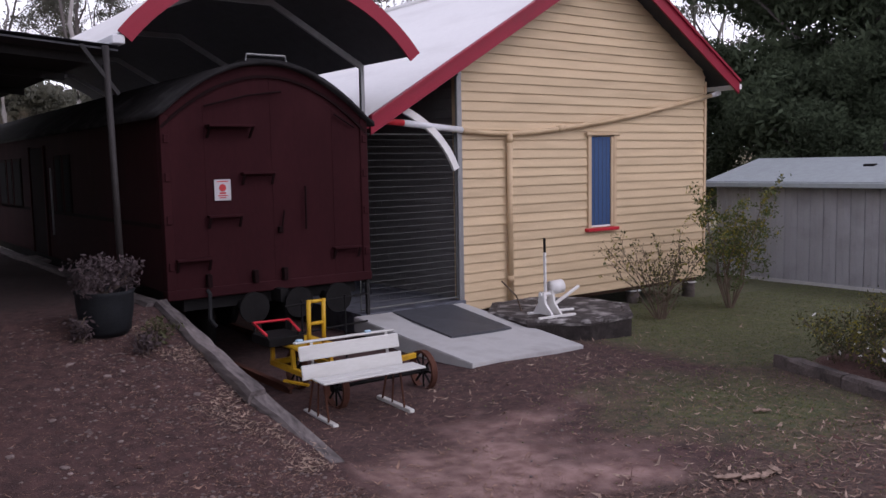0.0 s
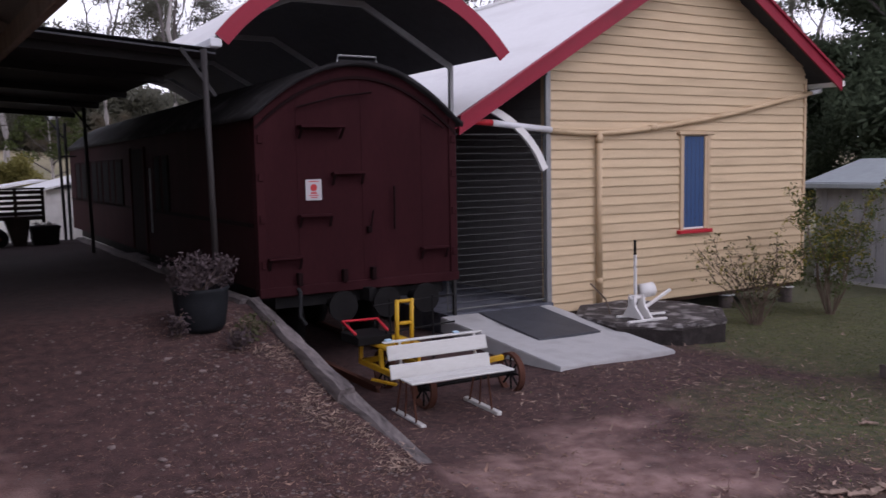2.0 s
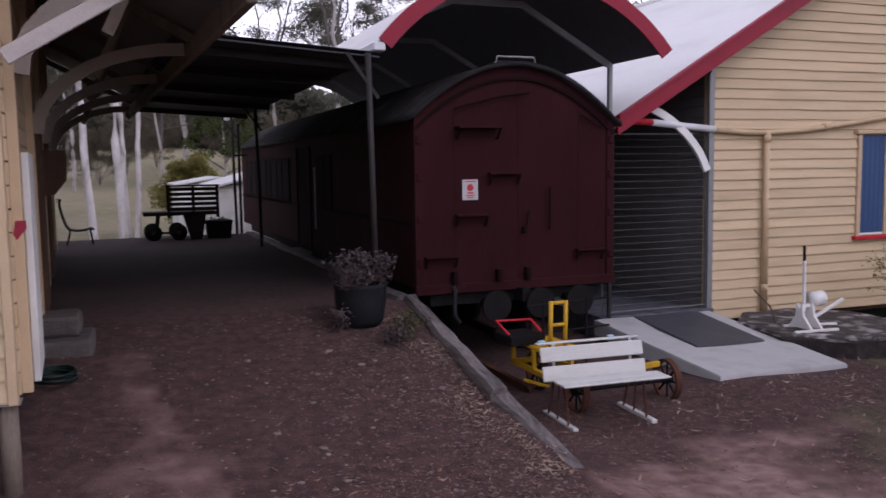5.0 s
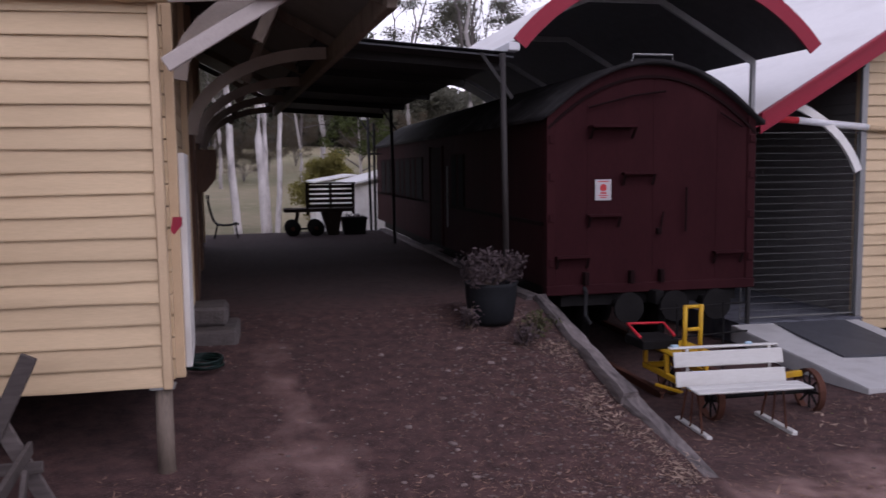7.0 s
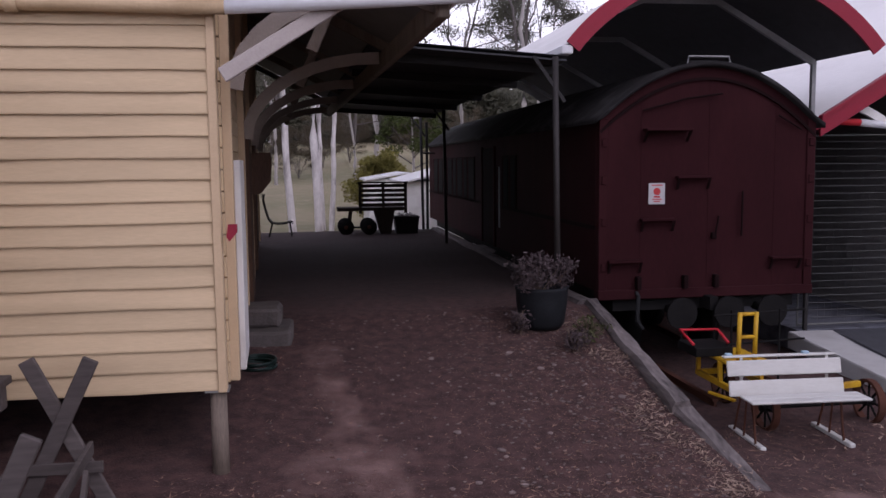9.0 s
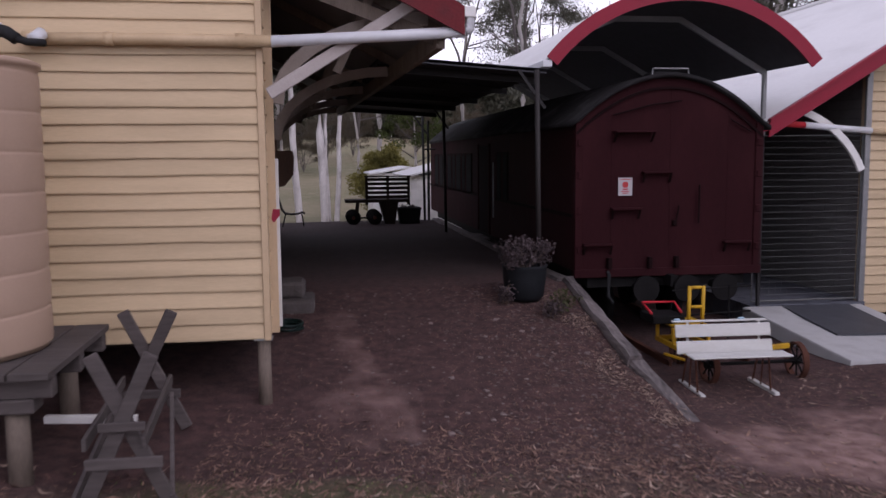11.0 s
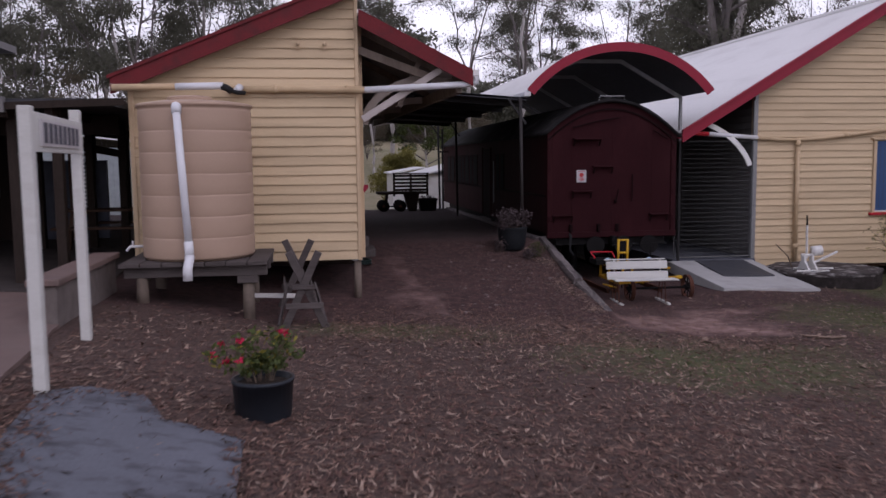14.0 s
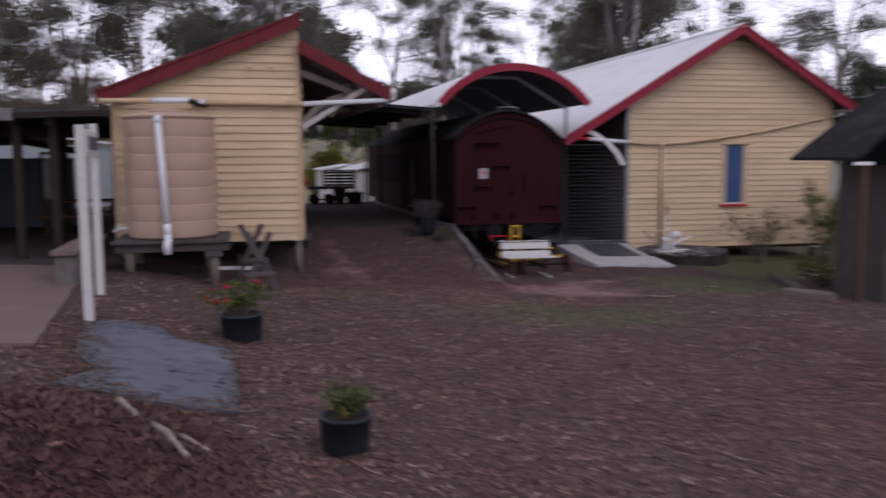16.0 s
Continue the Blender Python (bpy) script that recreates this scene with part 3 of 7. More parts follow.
# window
win = thing("window", (12.18, HY, 1.3), "narrow window closed by a blue panel above a red sill", "window")
part("panel", box(B(), 11.88, 12.40, HY - 0.022, HY - 0.004, 1.36, 2.98), BLUE, win, "blue painted panel")
for k in range(1, 5):
    part("panel_groove", box(B(), 11.88 + 0.104 * k - 0.004, 11.88 + 0.104 * k + 0.004, HY - 0.025, HY - 0.021, 1.37, 2.97), SIGN_INK, win)
for x0, x1, z0, z1 in ((11.80, 11.88, 1.34, 3.02), (12.46, 12.54, 1.34, 3.02)):
    part("jamb", box(B(), x0, x1, HY - 0.06, HY + 0.03, z0, z1, 0.006), CREAM_TRIM, win)
part("reveal", box(B(), 12.40, 12.46, HY - 0.05, HY + 0.03, 1.36, 2.98), CREAM_TRIM, win)
part("head", box(B(), 11.74, 12.60, HY - 0.09, HY + 0.02, 3.0, 3.06, 0.01), CREAM_TRIM, win)
part("flashing", box(B(), 11.88, 12.42, HY - 0.03, HY + 0.01, 1.36, 1.39), WHITE, win)
part("sill", box(B(), 11.74, 12.56, HY - 0.11, HY + 0.02, 1.285, 1.345, 0.008), SCARLET, win, "bright red sill")
# rain pipe sagging along the wall
rain = thing("rain_pipe", (11.0, HY - 0.1, 3.0), "cream and white plastic rain pipe sagging along the wall", "pipe")
part("red_end", tube(B(), [(7.06, 10.45, 3.20), (7.35, 10.5, 3.17), (7.68, 10.55, 3.155)], 0.048, 12), SCARLET, rain, "red painted pipe end", True)
part("white_run", tube(B(), [(7.68, 10.55, 3.155), (8.3, 10.65, 3.11), (8.93, 10.76, 3.07)], 0.05, 12), PVC, rain, "white pipe", True)
sag = [(8.93, 3.06), (9.5, 3.025), (9.95, 3.02), (10.5, 3.05), (11.0, 3.10), (11.6, 3.17), (12.2, 3.25), (13.0, 3.37), (13.8, 3.52), (14.6, 3.67), (15.3, 3.81)]
part("cream_run", tube(B(), [(x, HY - 0.075, z) for x, z in sag], 0.043, 10), PVC_TAN, rain, "cream painted sagging pipe", True)
part("white_end", tube(B(), [(15.28, HY - 0.08, 3.81), (15.5, HY - 0.12, 3.86)], 0.05, 10), PVC, rain, "", True)
part("coupling", tube(B(), [(11.02, HY - 0.075, 3.11), (11.18, HY - 0.075, 3.13)], 0.052, 10), PVC_TAN, rain, "", True)

# mesh gate between van and house
gate = thing("mesh_gate", (7.95, HY, 0.4), "tall wire mesh gate closing the dim verandah", "gate")
for a, b, r in (((7.06, HY, 0.4), (7.06, HY, 3.02), 0.011), ((8.85, HY, 0.4), (8.85, HY, 3.02), 0.013), ((7.06, HY, 0.42), (8.86, HY, 0.42), 0.016), ((7.06, HY, 3.0), (8.86, HY, 3.0), 0.012)):
    part("frame_tube", tube(B(), [a, b], r, 8), WIRE, gate)
for k in range(1, 18):
    part("upright_wire", tube(B(), [(7.06 + k * 0.1, HY, 0.42), (7.06 + k * 0.1, HY, 3.0)], 0.0013, 4, cap=False), WIRE, gate)
for k in range(1, 26):
    part("cross_wire", tube(B(), [(7.06 + 0.01 * noise.noise((k, 1, 0)), HY + 0.005, 0.42 + k * 0.1), (7.95, HY + 0.005 + 0.012 * noise.noise((k, 2, 0)), 0.415 + k * 0.1 + 0.006 * noise.noise((k, 3, 0))), (8.86, HY + 0.005, 0.42 + k * 0.1)], 0.0034, 4, cap=False), WIRE, gate)
arc = [((1 - t) ** 2 * 7.6 + 2 * t * (1 - t) * 8.42 + t * t * 8.70, 10.62, (1 - t) ** 2 * 3.40 + 2 * t * (1 - t) * 3.12 + t * t * 2.46) for t in (k / 10 for k in range(11))]
bm = strip(B(), arc, 0.05, 0.11)
br = thing("verandah_brace", (8.6, 10.62, 2.5), "white curved timber verandah brace", "brace")
part("curved_arm", bm, WHITE, br)
part("post", box(B(), 8.855, 8.89, 10.77, 10.83, 0.37, 3.9, 0.006), STEEL, br)

# ---- left station building on stumps ----
LY = 6.21
station = thing("station_building", (-1.9, 12.0, 0.5), "cream weatherboard station building on low stumps", "building")
LSL, LSR = 0.412, 0.51
swall = part("wall", prism(B(), [(-3.5, 1.1), (-0.12, 1.1), (-0.12, 5.12), (-3.5, 3.75)], LY, LY + 0.12), CREAM_TRIM, station)


def skillion_span(z, x0, x1):
    return min(x1, max(x0, -0.10 - (5.28 - z) / LSL)), x1


boards(swall, -3.48, -0.16, LY, 1.104, 0.148, skillion_span)
part("corner_board", box(B(), -0.16, -0.10, LY - 0.045, LY + 0.06, 1.09, 5.1, 0.006), CREAM_TRIM, swall)
part("corner_board", box(B(), -3.53, -3.46, LY - 0.045, LY + 0.06, 1.09, 3.75, 0.006), CREAM_TRIM, swall)
for x in (-0.22, -3.5):
    sw = part("side_wall", box(B(), x, x + 0.1, LY + 0.12, 18.4, 1.1, 5.0 if x > -1 else 3.8), CREAM, station)
    for k in range(24 if x > -1 else 0):
        z = 1.12 + k * 0.1535
        part("board", box(B(), x + 0.098, x + 0.128, LY + 0.13, 18.4, z, z + 0.14), CREAM, sw)
part("back_wall", prism(B(), [(-3.5, 1.1), (-0.12, 1.1), (-0.12, 5.1), (-3.5, 3.75)], 18.4, 18.5), CREAM, station)
part("floor_frame", box(B(), -3.48, -0.15, LY + 0.5, 18.4, 0.97, 1.1), DARK_TIMBER, station)
for x, y in ((-0.17, 6.27), (-1.9, 6.3), (-3.4, 6.3), (-0.17, 8.3), (-1.9, 8.5), (-3.4, 8.5), (-1.9, 11), (-3.4, 11)):
    z = height(x, y) - 0.1
    part("stump", lathe(B(), (x, y, z), [(0.062, 0), (0.058, 1.09 - z)], 12), LOG_WOOD, station, "round bare timber stump", True)
    part("stump_cap", box(B(), x - 0.085, x + 0.08, y - 0.08, y + 0.08, 1.085, 1.10), STEEL, station)
# roofs
yb = 5.93
part("roof_sheet", sheet(B(), (-0.06, yb + 0.03, 5.37), (0, 12.8, 0), (-3.66, 0, -3.66 * LSL), rows=2), ROOF, station, "pale corrugated iron roof")
part("barge_board", barge(B(), (-0.06, 5.40), (-3.72, 3.90), 0.25, 0.035, yb), DEEP_RED, station, "dark red painted barge board")
part("barge_cap", barge(B(), (-0.04, 5.44), (-3.76, 3.92), 0.05, 0.09, yb - 0.03), DEEP_RED, station)
part("lining", prism(B(), [(-0.1, 5.31), (-3.7, 3.83), (-3.7, 3.81), (-0.1, 5.29)], yb + 0.04, 18.6), ROOF_UNDER, station)
part("roof_sheet", sheet(B(), (-0.10, yb + 0.03, 4.87), (0, 12.8, 0), (1.75, 0, -1.75 * LSR), rows=2), ROOF, station, "pale corrugated iron verandah roof")
part("barge_board", barge(B(), (-0.10, 4.92), (1.65, 4.92 - 1.75 * LSR), 0.25, 0.035, yb), DEEP_RED, station, "dark red painted barge board")
part("lining", prism(B(), [(-0.1, 4.84), (1.65, 4.84 - 1.75 * LSR), (1.65, 4.82 - 1.75 * LSR), (-0.1, 4.82)], yb + 0.04, 18.6), DARK_WALL, station)
part("gutter", box(B(), 1.64, 1.75, yb, 18.6, 3.93, 4.03, 0.01), WHITE, station)
part("downpipe", tube(B(), [(1.70, yb + 0.05, 3.95), (1.70, yb + 0.05, 3.84), (1.66, yb + 0.05, 3.82)], 0.05, 10), PVC, station, "", True)
part("verandah_beam", box(B(), 1.42, 1.50, 6.1, 18.5, 3.68, 3.86, 0.008), LOG_WOOD, station)
part("gable_tie", beam(B(), (-0.1, 6.25, 4.35), (1.45, 6.25, 3.78), 0.05, 0.12), LOG_WOOD, station)
part("front_brace", beam(B(), (-0.055, 6.13, 3.28), (1.265, 6.13, 4.10), 0.105, 0.04, 0.006, up=(0, 1, 0)), PALE_TAN, station, "white painted diagonal brace")
for y in (6.5, 9.4, 12.4, 15.4, 18.3):
    arc = [(0.0 + 1.4 * (1 - math.cos(t)), y, (3.22 + 0.78 * math.sin(t)) if y < 7 else (2.95 + 0.85 * math.sin(t))) for t in (radians(a) for a in range(0, 91, 10))]
    part("arched_brace", strip(B(), arc, 0.06, 0.12), VERANDAH_TAN, station, "curved timber verandah brace")
    part("rafter", beam(B(), (-0.1, y + 0.06, 4.72), (1.6, y + 0.06, 3.86), 0.05, 0.1), LOG_WOOD, station)
    part("verandah_strut", beam(B(), (0.55, y, 3.5), (0.9, y, 4.25), 0.05, 0.08), LOG_WOOD, station)
    part("wall_post", box(B(), -0.10, -0.03, y - 0.05, y + 0.05, 1.1, 4.8, 0.006), CREAM_TRIM, station)
# openings on the platform side
for y0, y1, z0, z1, m in ((7.0, 7.9, 1.05, 2.72, WHITE), (9.9, 10.9, 1.1, 3.1, BROWN_WOOD), (13.2, 14.2, 1.1, 3.1, BROWN_WOOD)):
    part("platform_door", box(B(), -0.05, 0.0, y0, y1, z0, z1, 0.006), m, station, "closed timber door")
part("name_box", prism(B(), [(-0.05, 2.83), (0.23, 2.83), (0.245, 2.74), (0.23, 2.48), (0.10, 2.32), (-0.05, 2.30)], 11.0, 11.25), BROWN_WOOD, station)
SKEW = 0.045
for ob in station.children_recursive:
    for v in ob.data.vertices:
        v.co.x -= SKEW * max(0.0, v.co.y + ORIGIN[ob].y - 6.4)
# gable pipe and knobs
sp = thing("gutter_pipe", (-1.0, 6.1, 3.8), "cream plastic gutter pipe with white ends along the gable", "pipe")
part("white_run", tube(B(), [(-0.02, 6.10, 3.728), (1.0, 6.06, 3.78), (1.66, 5.99, 3.815)], 0.05, 12), PVC, sp, "white pipe", True)
part("red_ring", tube(B(), [(1.57, 6.0, 3.838), (1.61, 5.995, 3.84)], 0.055, 12), SCARLET, sp, "", True)
part("cream_run", tube(B(), [(-2.0, 6.12, 3.735), (-1.0, 6.12, 3.74), (-0.02, 6.10, 3.728)], 0.052, 12), PVC_TAN, sp, "cream painted pipe", True)
for x in (-2.0, -1.36, -0.28):
    part("coupling", tube(B(), [(x - 0.04, 6.12, 3.736), (x + 0.04, 6.12, 3.736)], 0.062, 12), PVC_TAN, sp, "", True)
part("tank_run", tube(B(), [(-3.68, 5.86, 3.74), (-2.75, 5.82, 3.75)], 0.05, 12), PVC_TAN, sp, "", True)
part("tank_end", tube(B(), [(-2.78, 5.82, 3.75), (-2.10, 5.78, 3.76)], 0.053, 12), PVC, sp, "white pipe end", True)
part("stub", tube(B(), [(-1.93, 5.98, 3.70), (-1.88, 6.07, 3.77)], 0.055, 12), PVC, sp, "white pipe stub", True)
part("black_boot", tube(B(), [(-2.12, 5.78, 3.75), (-2.06, 5.77, 3.735), (-1.98, 5.75, 3.68)], 0.05, 12), RUBBER, sp, "black rubber elbow", True)
part("black_hose", tube(B(), [(-2.0, 5.75, 3.69), (-1.9, 5.76, 3.66), (-1.80, 5.86, 3.665)], 0.03, 8), RUBBER, sp, "thin black hose", True)
for x in (-1.01, -0.61):
    k = thing("insulator", (x, LY - 0.05, 4.4), "small cream wall insulator on the gable", "insulator", "insulators on the gable")
    part("knob", tube(B(), [(x, LY - 0.02, 4.42), (x, LY - 0.09, 4.42)], 0.03, 10), CREAM_TRIM, k, "", True)
    part("bracket", box(B(), x - 0.02, x + 0.02, LY - 0.06, LY - 0.02, 4.34, 4.42), CREAM_TRIM, k)

# ---- railway van ----
VX0, VX1, VY0, VY1 = 3.93, 6.70, 10.0, 25.0
VC = (VX0 + VX1) / 2
van = thing("railway_van", (VC, 17.5, 0.0), "long maroon wooden railway van with a curved dark roof", "railway van")


def van_arc(x, drop=0.0):
    return 3.80 - 0.345 * (x - VC + 0.03) ** 2 - drop


arc_pts = [(VX0 + (VX1 - VX0) * i / 24, van_arc(VX0 + (VX1 - VX0) * i / 24)) for i in range(25)]
part("body", prism(B(), [(VX0, 1.09), (VX1, 1.09)] + arc_pts[::-1], VY0, VY1), MAROON, van, "faded maroon painted body")
ov = [(VX0 - 0.09 + (VX1 - VX0 + 0.18) * i / 24) for i in range(25)]
low = [(x, van_arc(min(max(x, VX0), VX1)) - (0.05 if x < VX0 or x > VX1 else 0.0) + 0.005) for x in ov]
part("roof", prism(B(), low + [(x, z + 0.06) for x, z in low[::-1]], VY0 - 0.09, VY1 + 0.09), VAN_ROOF, van, "sooty curved canvas roof", True)
part("end_moulding", strip(B(), [(a, VY0 - 0.015, b - 0.14) for a, b in arc_pts], 0.03, 0.035), MAROON_DARK, van)
for k in (3, 8, 13):
    x = VX0 + (VX1 - VX0) * k / 16
    part("board_joint", box(B(), x - 0.003, x + 0.003, VY0 - 0.004, VY0 + 0.002, 1.12, van_arc(x) - 0.16), MAROON, van)
for x in (VX0, VX1 - 0.09):
    part("corner_post", box(B(), x - 0.012, x + 0.10, VY0 - 0.025, VY0 + 0.10, 1.05, 3.18, 0.008), MAROON, van)
part("end_sill", box(B(), VX0 - 0.02, VX1 + 0.02, VY0 - 0.04, VY0 + 0.12, 1.0, 1.12, 0.01), MAROON, van)


def end_step(name, x0, x1, z, deep=0.1):
    """An iron footstep with its two brackets on the van's end."""
    s = part(name, box(B(), x0, x1, VY0 - deep, VY0 - 0.005, z - 0.015, z + 0.015, 0.004), MAROON, van)
    for x in (x0 + 0.02, x1 - 0.02):
        part("bracket", beam(B(), (x, VY0 - 0.02, z - 0.14), (x, VY0 - deep + 0.01, z), 0.03, 0.015), MAROON_DARK, s)


end_step("lamp_shelf", 4.46, 5.04, 3.05, 0.16)
end_step("footstep", 4.89, 5.32, 2.48)
end_step("footstep", 4.44, 4.87, 1.97)
end_step("footstep", 4.03, 4.46, 1.47)
end_step("footstep", 6.13, 6.54, 1.47)
part("handrail", tube(B(), [(5.74, VY0 - 0.05, 1.75), (5.74, VY0 - 0.06, 2.3)], 0.014, 8), MAROON_DARK, van)
part("handrail", tube(B(), [(4.45, VY0 - 0.05, 3.28), (5.0, VY0 - 0.05, 3.42), (5.45, VY0 - 0.05, 3.48)], 0.012, 8), MAROON_DARK, van)
part("handrail", tube(B(), [(6.2, VY0 - 0.04, 3.22), (6.5, VY0 - 0.04, 3.05)], 0.012, 8), MAROON_DARK, van)
part("latch", box(B(), 5.36, 5.42, VY0 - 0.05, VY0, 1.72, 1.80, 0.008), MAROON_DARK, van)
part("latch_bar", tube(B(), [(5.40, VY0 - 0.04, 1.76), (5.44, VY0 - 0.05, 2.0)], 0.012, 8), MAROON_DARK, van)
for x in (4.42, 5.02, 5.42):
    part("bolt_bracket", box(B(), x - 0.03, x + 0.03, VY0 - 0.08, VY0, 1.12, 1.28, 0.008), MAROON_DARK, van)
for z in (1.35, 1.9, 2.4, 2.85):
    for x in (VX0 + 0.05, VX1 - 0.05):
        part("hinge", box(B(), x - 0.03, x + 0.03, VY0 - 0.045, VY0 - 0.02, z, z + 0.1, 0.006), MAROON, van)
part("roof_vent", box(B(), VC - 0.22, VC + 0.22, 10.15, 10.55, 3.8, 3.9, 0.03), VAN_ROOF, van)
part("vent_rail", tube(B(), [(VC - 0.28, 10.05, 3.8), (VC - 0.26, 10.05, 3.93), (VC + 0.26, 10.05, 3.93), (VC + 0.28, 10.05, 3.8)], 0.014, 6), STEEL, van)
# buffers, coupling and running gear
for x in (4.86, 5.46, 6.02):
    b = part("buffer", tube(B(), [(x, VY0 + 0.1, 0.86), (x, VY0 - 0.3, 0.86)], 0.06, 12), IRON, van, "", True)
    part("buffer_head", tube(B(), [(x, VY0 - 0.3, 0.86), (x, VY0 - 0.34, 0.86)], 0.19, 20), IRON, b)
part("coupling", beam(B(), (VC, VY0 + 0.1, 0.95), (VC, VY0 - 0.22, 0.95), 0.1, 0.16), IRON, van)
part("brake_hose", tube(B(), [(4.4, VY0, 1.1), (4.4, VY0 - 0.1, 1.05), (4.38, VY0 - 0.12, 0.75), (4.45, VY0 - 0.12, 0.65)], 0.025, 8), RUBBER, van)
part("underframe", box(B(), VX0 + 0.2, VX1 - 0.2, VY0 + 0.05, VY1, 0.85, 1.09), IRON, van)
for y in (11.2, 13.0, 21.5, 23.3):
    for x in (4.75, 5.85):
        part("wheel", tube(B(), [(x - 0.06, y, 0.45), (x + 0.06, y, 0.45)], 0.40, 24), IRON, van, "", True)
# side windows, door and strip on the platform side
for y0, y1 in ((14.2, 14.5), (14.75, 15.05), (17.9, 18.5), (18.75, 19.1), (19.35, 19.95), (20.2, 20.55), (20.8, 21.4), (21.65, 22.0), (22.3, 22.9), (23.2, 23.8)):
    w = part("side_window", box(B(), VX0 - 0.03, VX0 + 0.02, y0 - 0.05, y1 + 0.05, 1.85, 2.80, 0.008), MAROON_DARK, van)
    part("pane", box(B(), VX0 - 0.036, VX0 - 0.029, y0, y1, 1.92, 2.74), WINDOW_DARK, w, "dark window glass")
    part("window_bead", box(B(), VX0 - 0.045, VX0 - 0.036, y1 + 0.06, y1 + 0.12, 1.88, 2.78), MAROON, w)
part("side_panel", box(B(), VX0 - 0.012, VX0 + 0.01, VY0 + 0.102, VY1 - 0.05, 1.10, 3.16, 0.004), MAROON, van, "dusty maroon side boarding")
part("side_door", box(B(), VX0 - 0.025, VX0, 15.9, 17.0, 1.1, 2.95, 0.008), MAROON_DARK, van, "dark recessed side door")
for y in (15.85, 17.02):
    part("door_pillar", box(B(), VX0 - 0.05, VX0, y - 0.05, y + 0.05, 1.1, 2.98, 0.008), MAROON, van)
part("waist_strip", box(B(), VX0 - 0.03, VX0, VY0 + 0.1, VY1, 1.85, 1.90), MAROON_DARK, van)
part("side_handle", tube(B(), [(VX0 - 0.06, 15.3, 1.5), (VX0 - 0.06, 15.3, 2.6)], 0.015, 6), STEEL, van)
part("side_step", box(B(), VX0 - 0.25, VX0, 15.9, 17.0, 0.98, 1.03, 0.008), GREY_WOOD, van)
# warning plate
plate = thing("warning_plate", (4.65, VY0 - 0.01, 2.28), "small white warning plate with a red emblem on the van", "sign")
part("plate", box(B(), 4.545, 4.755, VY0 - 0.016, VY0 - 0.008, 2.155, 2.41, 0.004), SIGN_WHITE, plate)
part("emblem", tube(B(), [(4.65, VY0 - 0.016, 2.31), (4.65, VY0 - 0.02, 2.31)], 0.045, 16), SIGN_RED, plate, "red emblem")
part("emblem_base", box(B(), 4.61, 4.69, VY0 - 0.02, VY0 - 0.016, 2.235, 2.255), SIGN_RED, plate)
for z, w in ((2.38, 0.07), (2.21, 0.06), (2.185, 0.04)):
    part("text_bar", box(B(), 4.65 - w, 4.65 + w, VY0 - 0.02, VY0 - 0.016, z, z + 0.012), SIGN_RED, plate)

# rails and sleepers of the siding
for x in (4.77, 5.84):
    r = B()
    prism(r, [(x - 0.06, 0.0), (x + 0.06, 0.0), (x + 0.02, 0.03), (x + 0.01, 0.08), (x + 0.035, 0.09), (x + 0.035, 0.115), (x - 0.035, 0.115), (x - 0.035, 0.09), (x - 0.01, 0.08), (x - 0.02, 0.03)], 8.6, 26.0)
    single("rail", r, RUST, "rusty steel rail of the siding", "rail", "rails of the siding")

# ---- curved canopy over the van ----
canopy = thing("arched_canopy", (5.4, 14.0, 1.0), "curved corrugated canopy with a dark red front edge on steel posts", "canopy")
CX0, CX1, CY0, CY1, CZ, CR = 3.45, 7.36, 9.70, 24.0, 4.02, 0.93


def can_pt(t, y, off=0.0):
    """A point on the canopy's curve, t from 0 to 1 across."""
    half, rise = (CX1 - CX0) / 2, CR
    rad = (half * half + rise * rise) / (2 * rise)
    a = math.asin(half / rad)
    ang = -a + 2 * a * t
    return Vector(((CX0 + CX1) / 2 + (rad + off) * math.sin(ang), y, CZ + rise - rad + (rad + off) * math.cos(ang)))


bm = B()
NW, NA = int((CY1 - CY0) / 0.076 * 4), 20
for lift in (0.006, 0.0):
    g = [[bm.verts.new(can_pt(k / NA, CY0 + (CY1 - CY0) * i / NW, lift + 0.009 * math.sin(i * math.pi / 2))) for k in range(NA + 1)] for i in range(NW + 1)]
    for p, q in zip(g, g[1:]):
        for k in range(NA):
            bm.faces.new((p[k], p[k + 1], q[k + 1], q[k]))
part("curved_sheet", bm, ROOF, canopy, "pale corrugated curved roof")
bm = B()
g = [[bm.verts.new(can_pt(k / 40, y, o)) for y, o in ((CY0 - 0.03, 0.035), (CY0 + 0.0, 0.035), (CY0 + 0.0, -0.15), (CY0 - 0.03, -0.15))] for k in range(41)]
for p, q in zip(g, g[1:]):
    for k in range(4):
        bm.faces.new((p[k], p[(k + 1) % 4], q[(k + 1) % 4], q[k]))
bm.faces.new(g[0]), bm.faces.new(g[-1][::-1])
bmesh.ops.recalc_face_normals(bm, faces=bm.faces)
part("front_fascia", bm, RED, canopy, "dark red curved front fascia")
# Extra dark skin under the pale canopy sheet, painting in its shade.
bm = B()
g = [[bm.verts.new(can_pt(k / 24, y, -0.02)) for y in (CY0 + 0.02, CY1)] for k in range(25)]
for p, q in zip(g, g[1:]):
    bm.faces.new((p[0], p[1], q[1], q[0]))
part("under_lining", bm, ROOF_UNDER, canopy, "underside darkened to carry its shade")
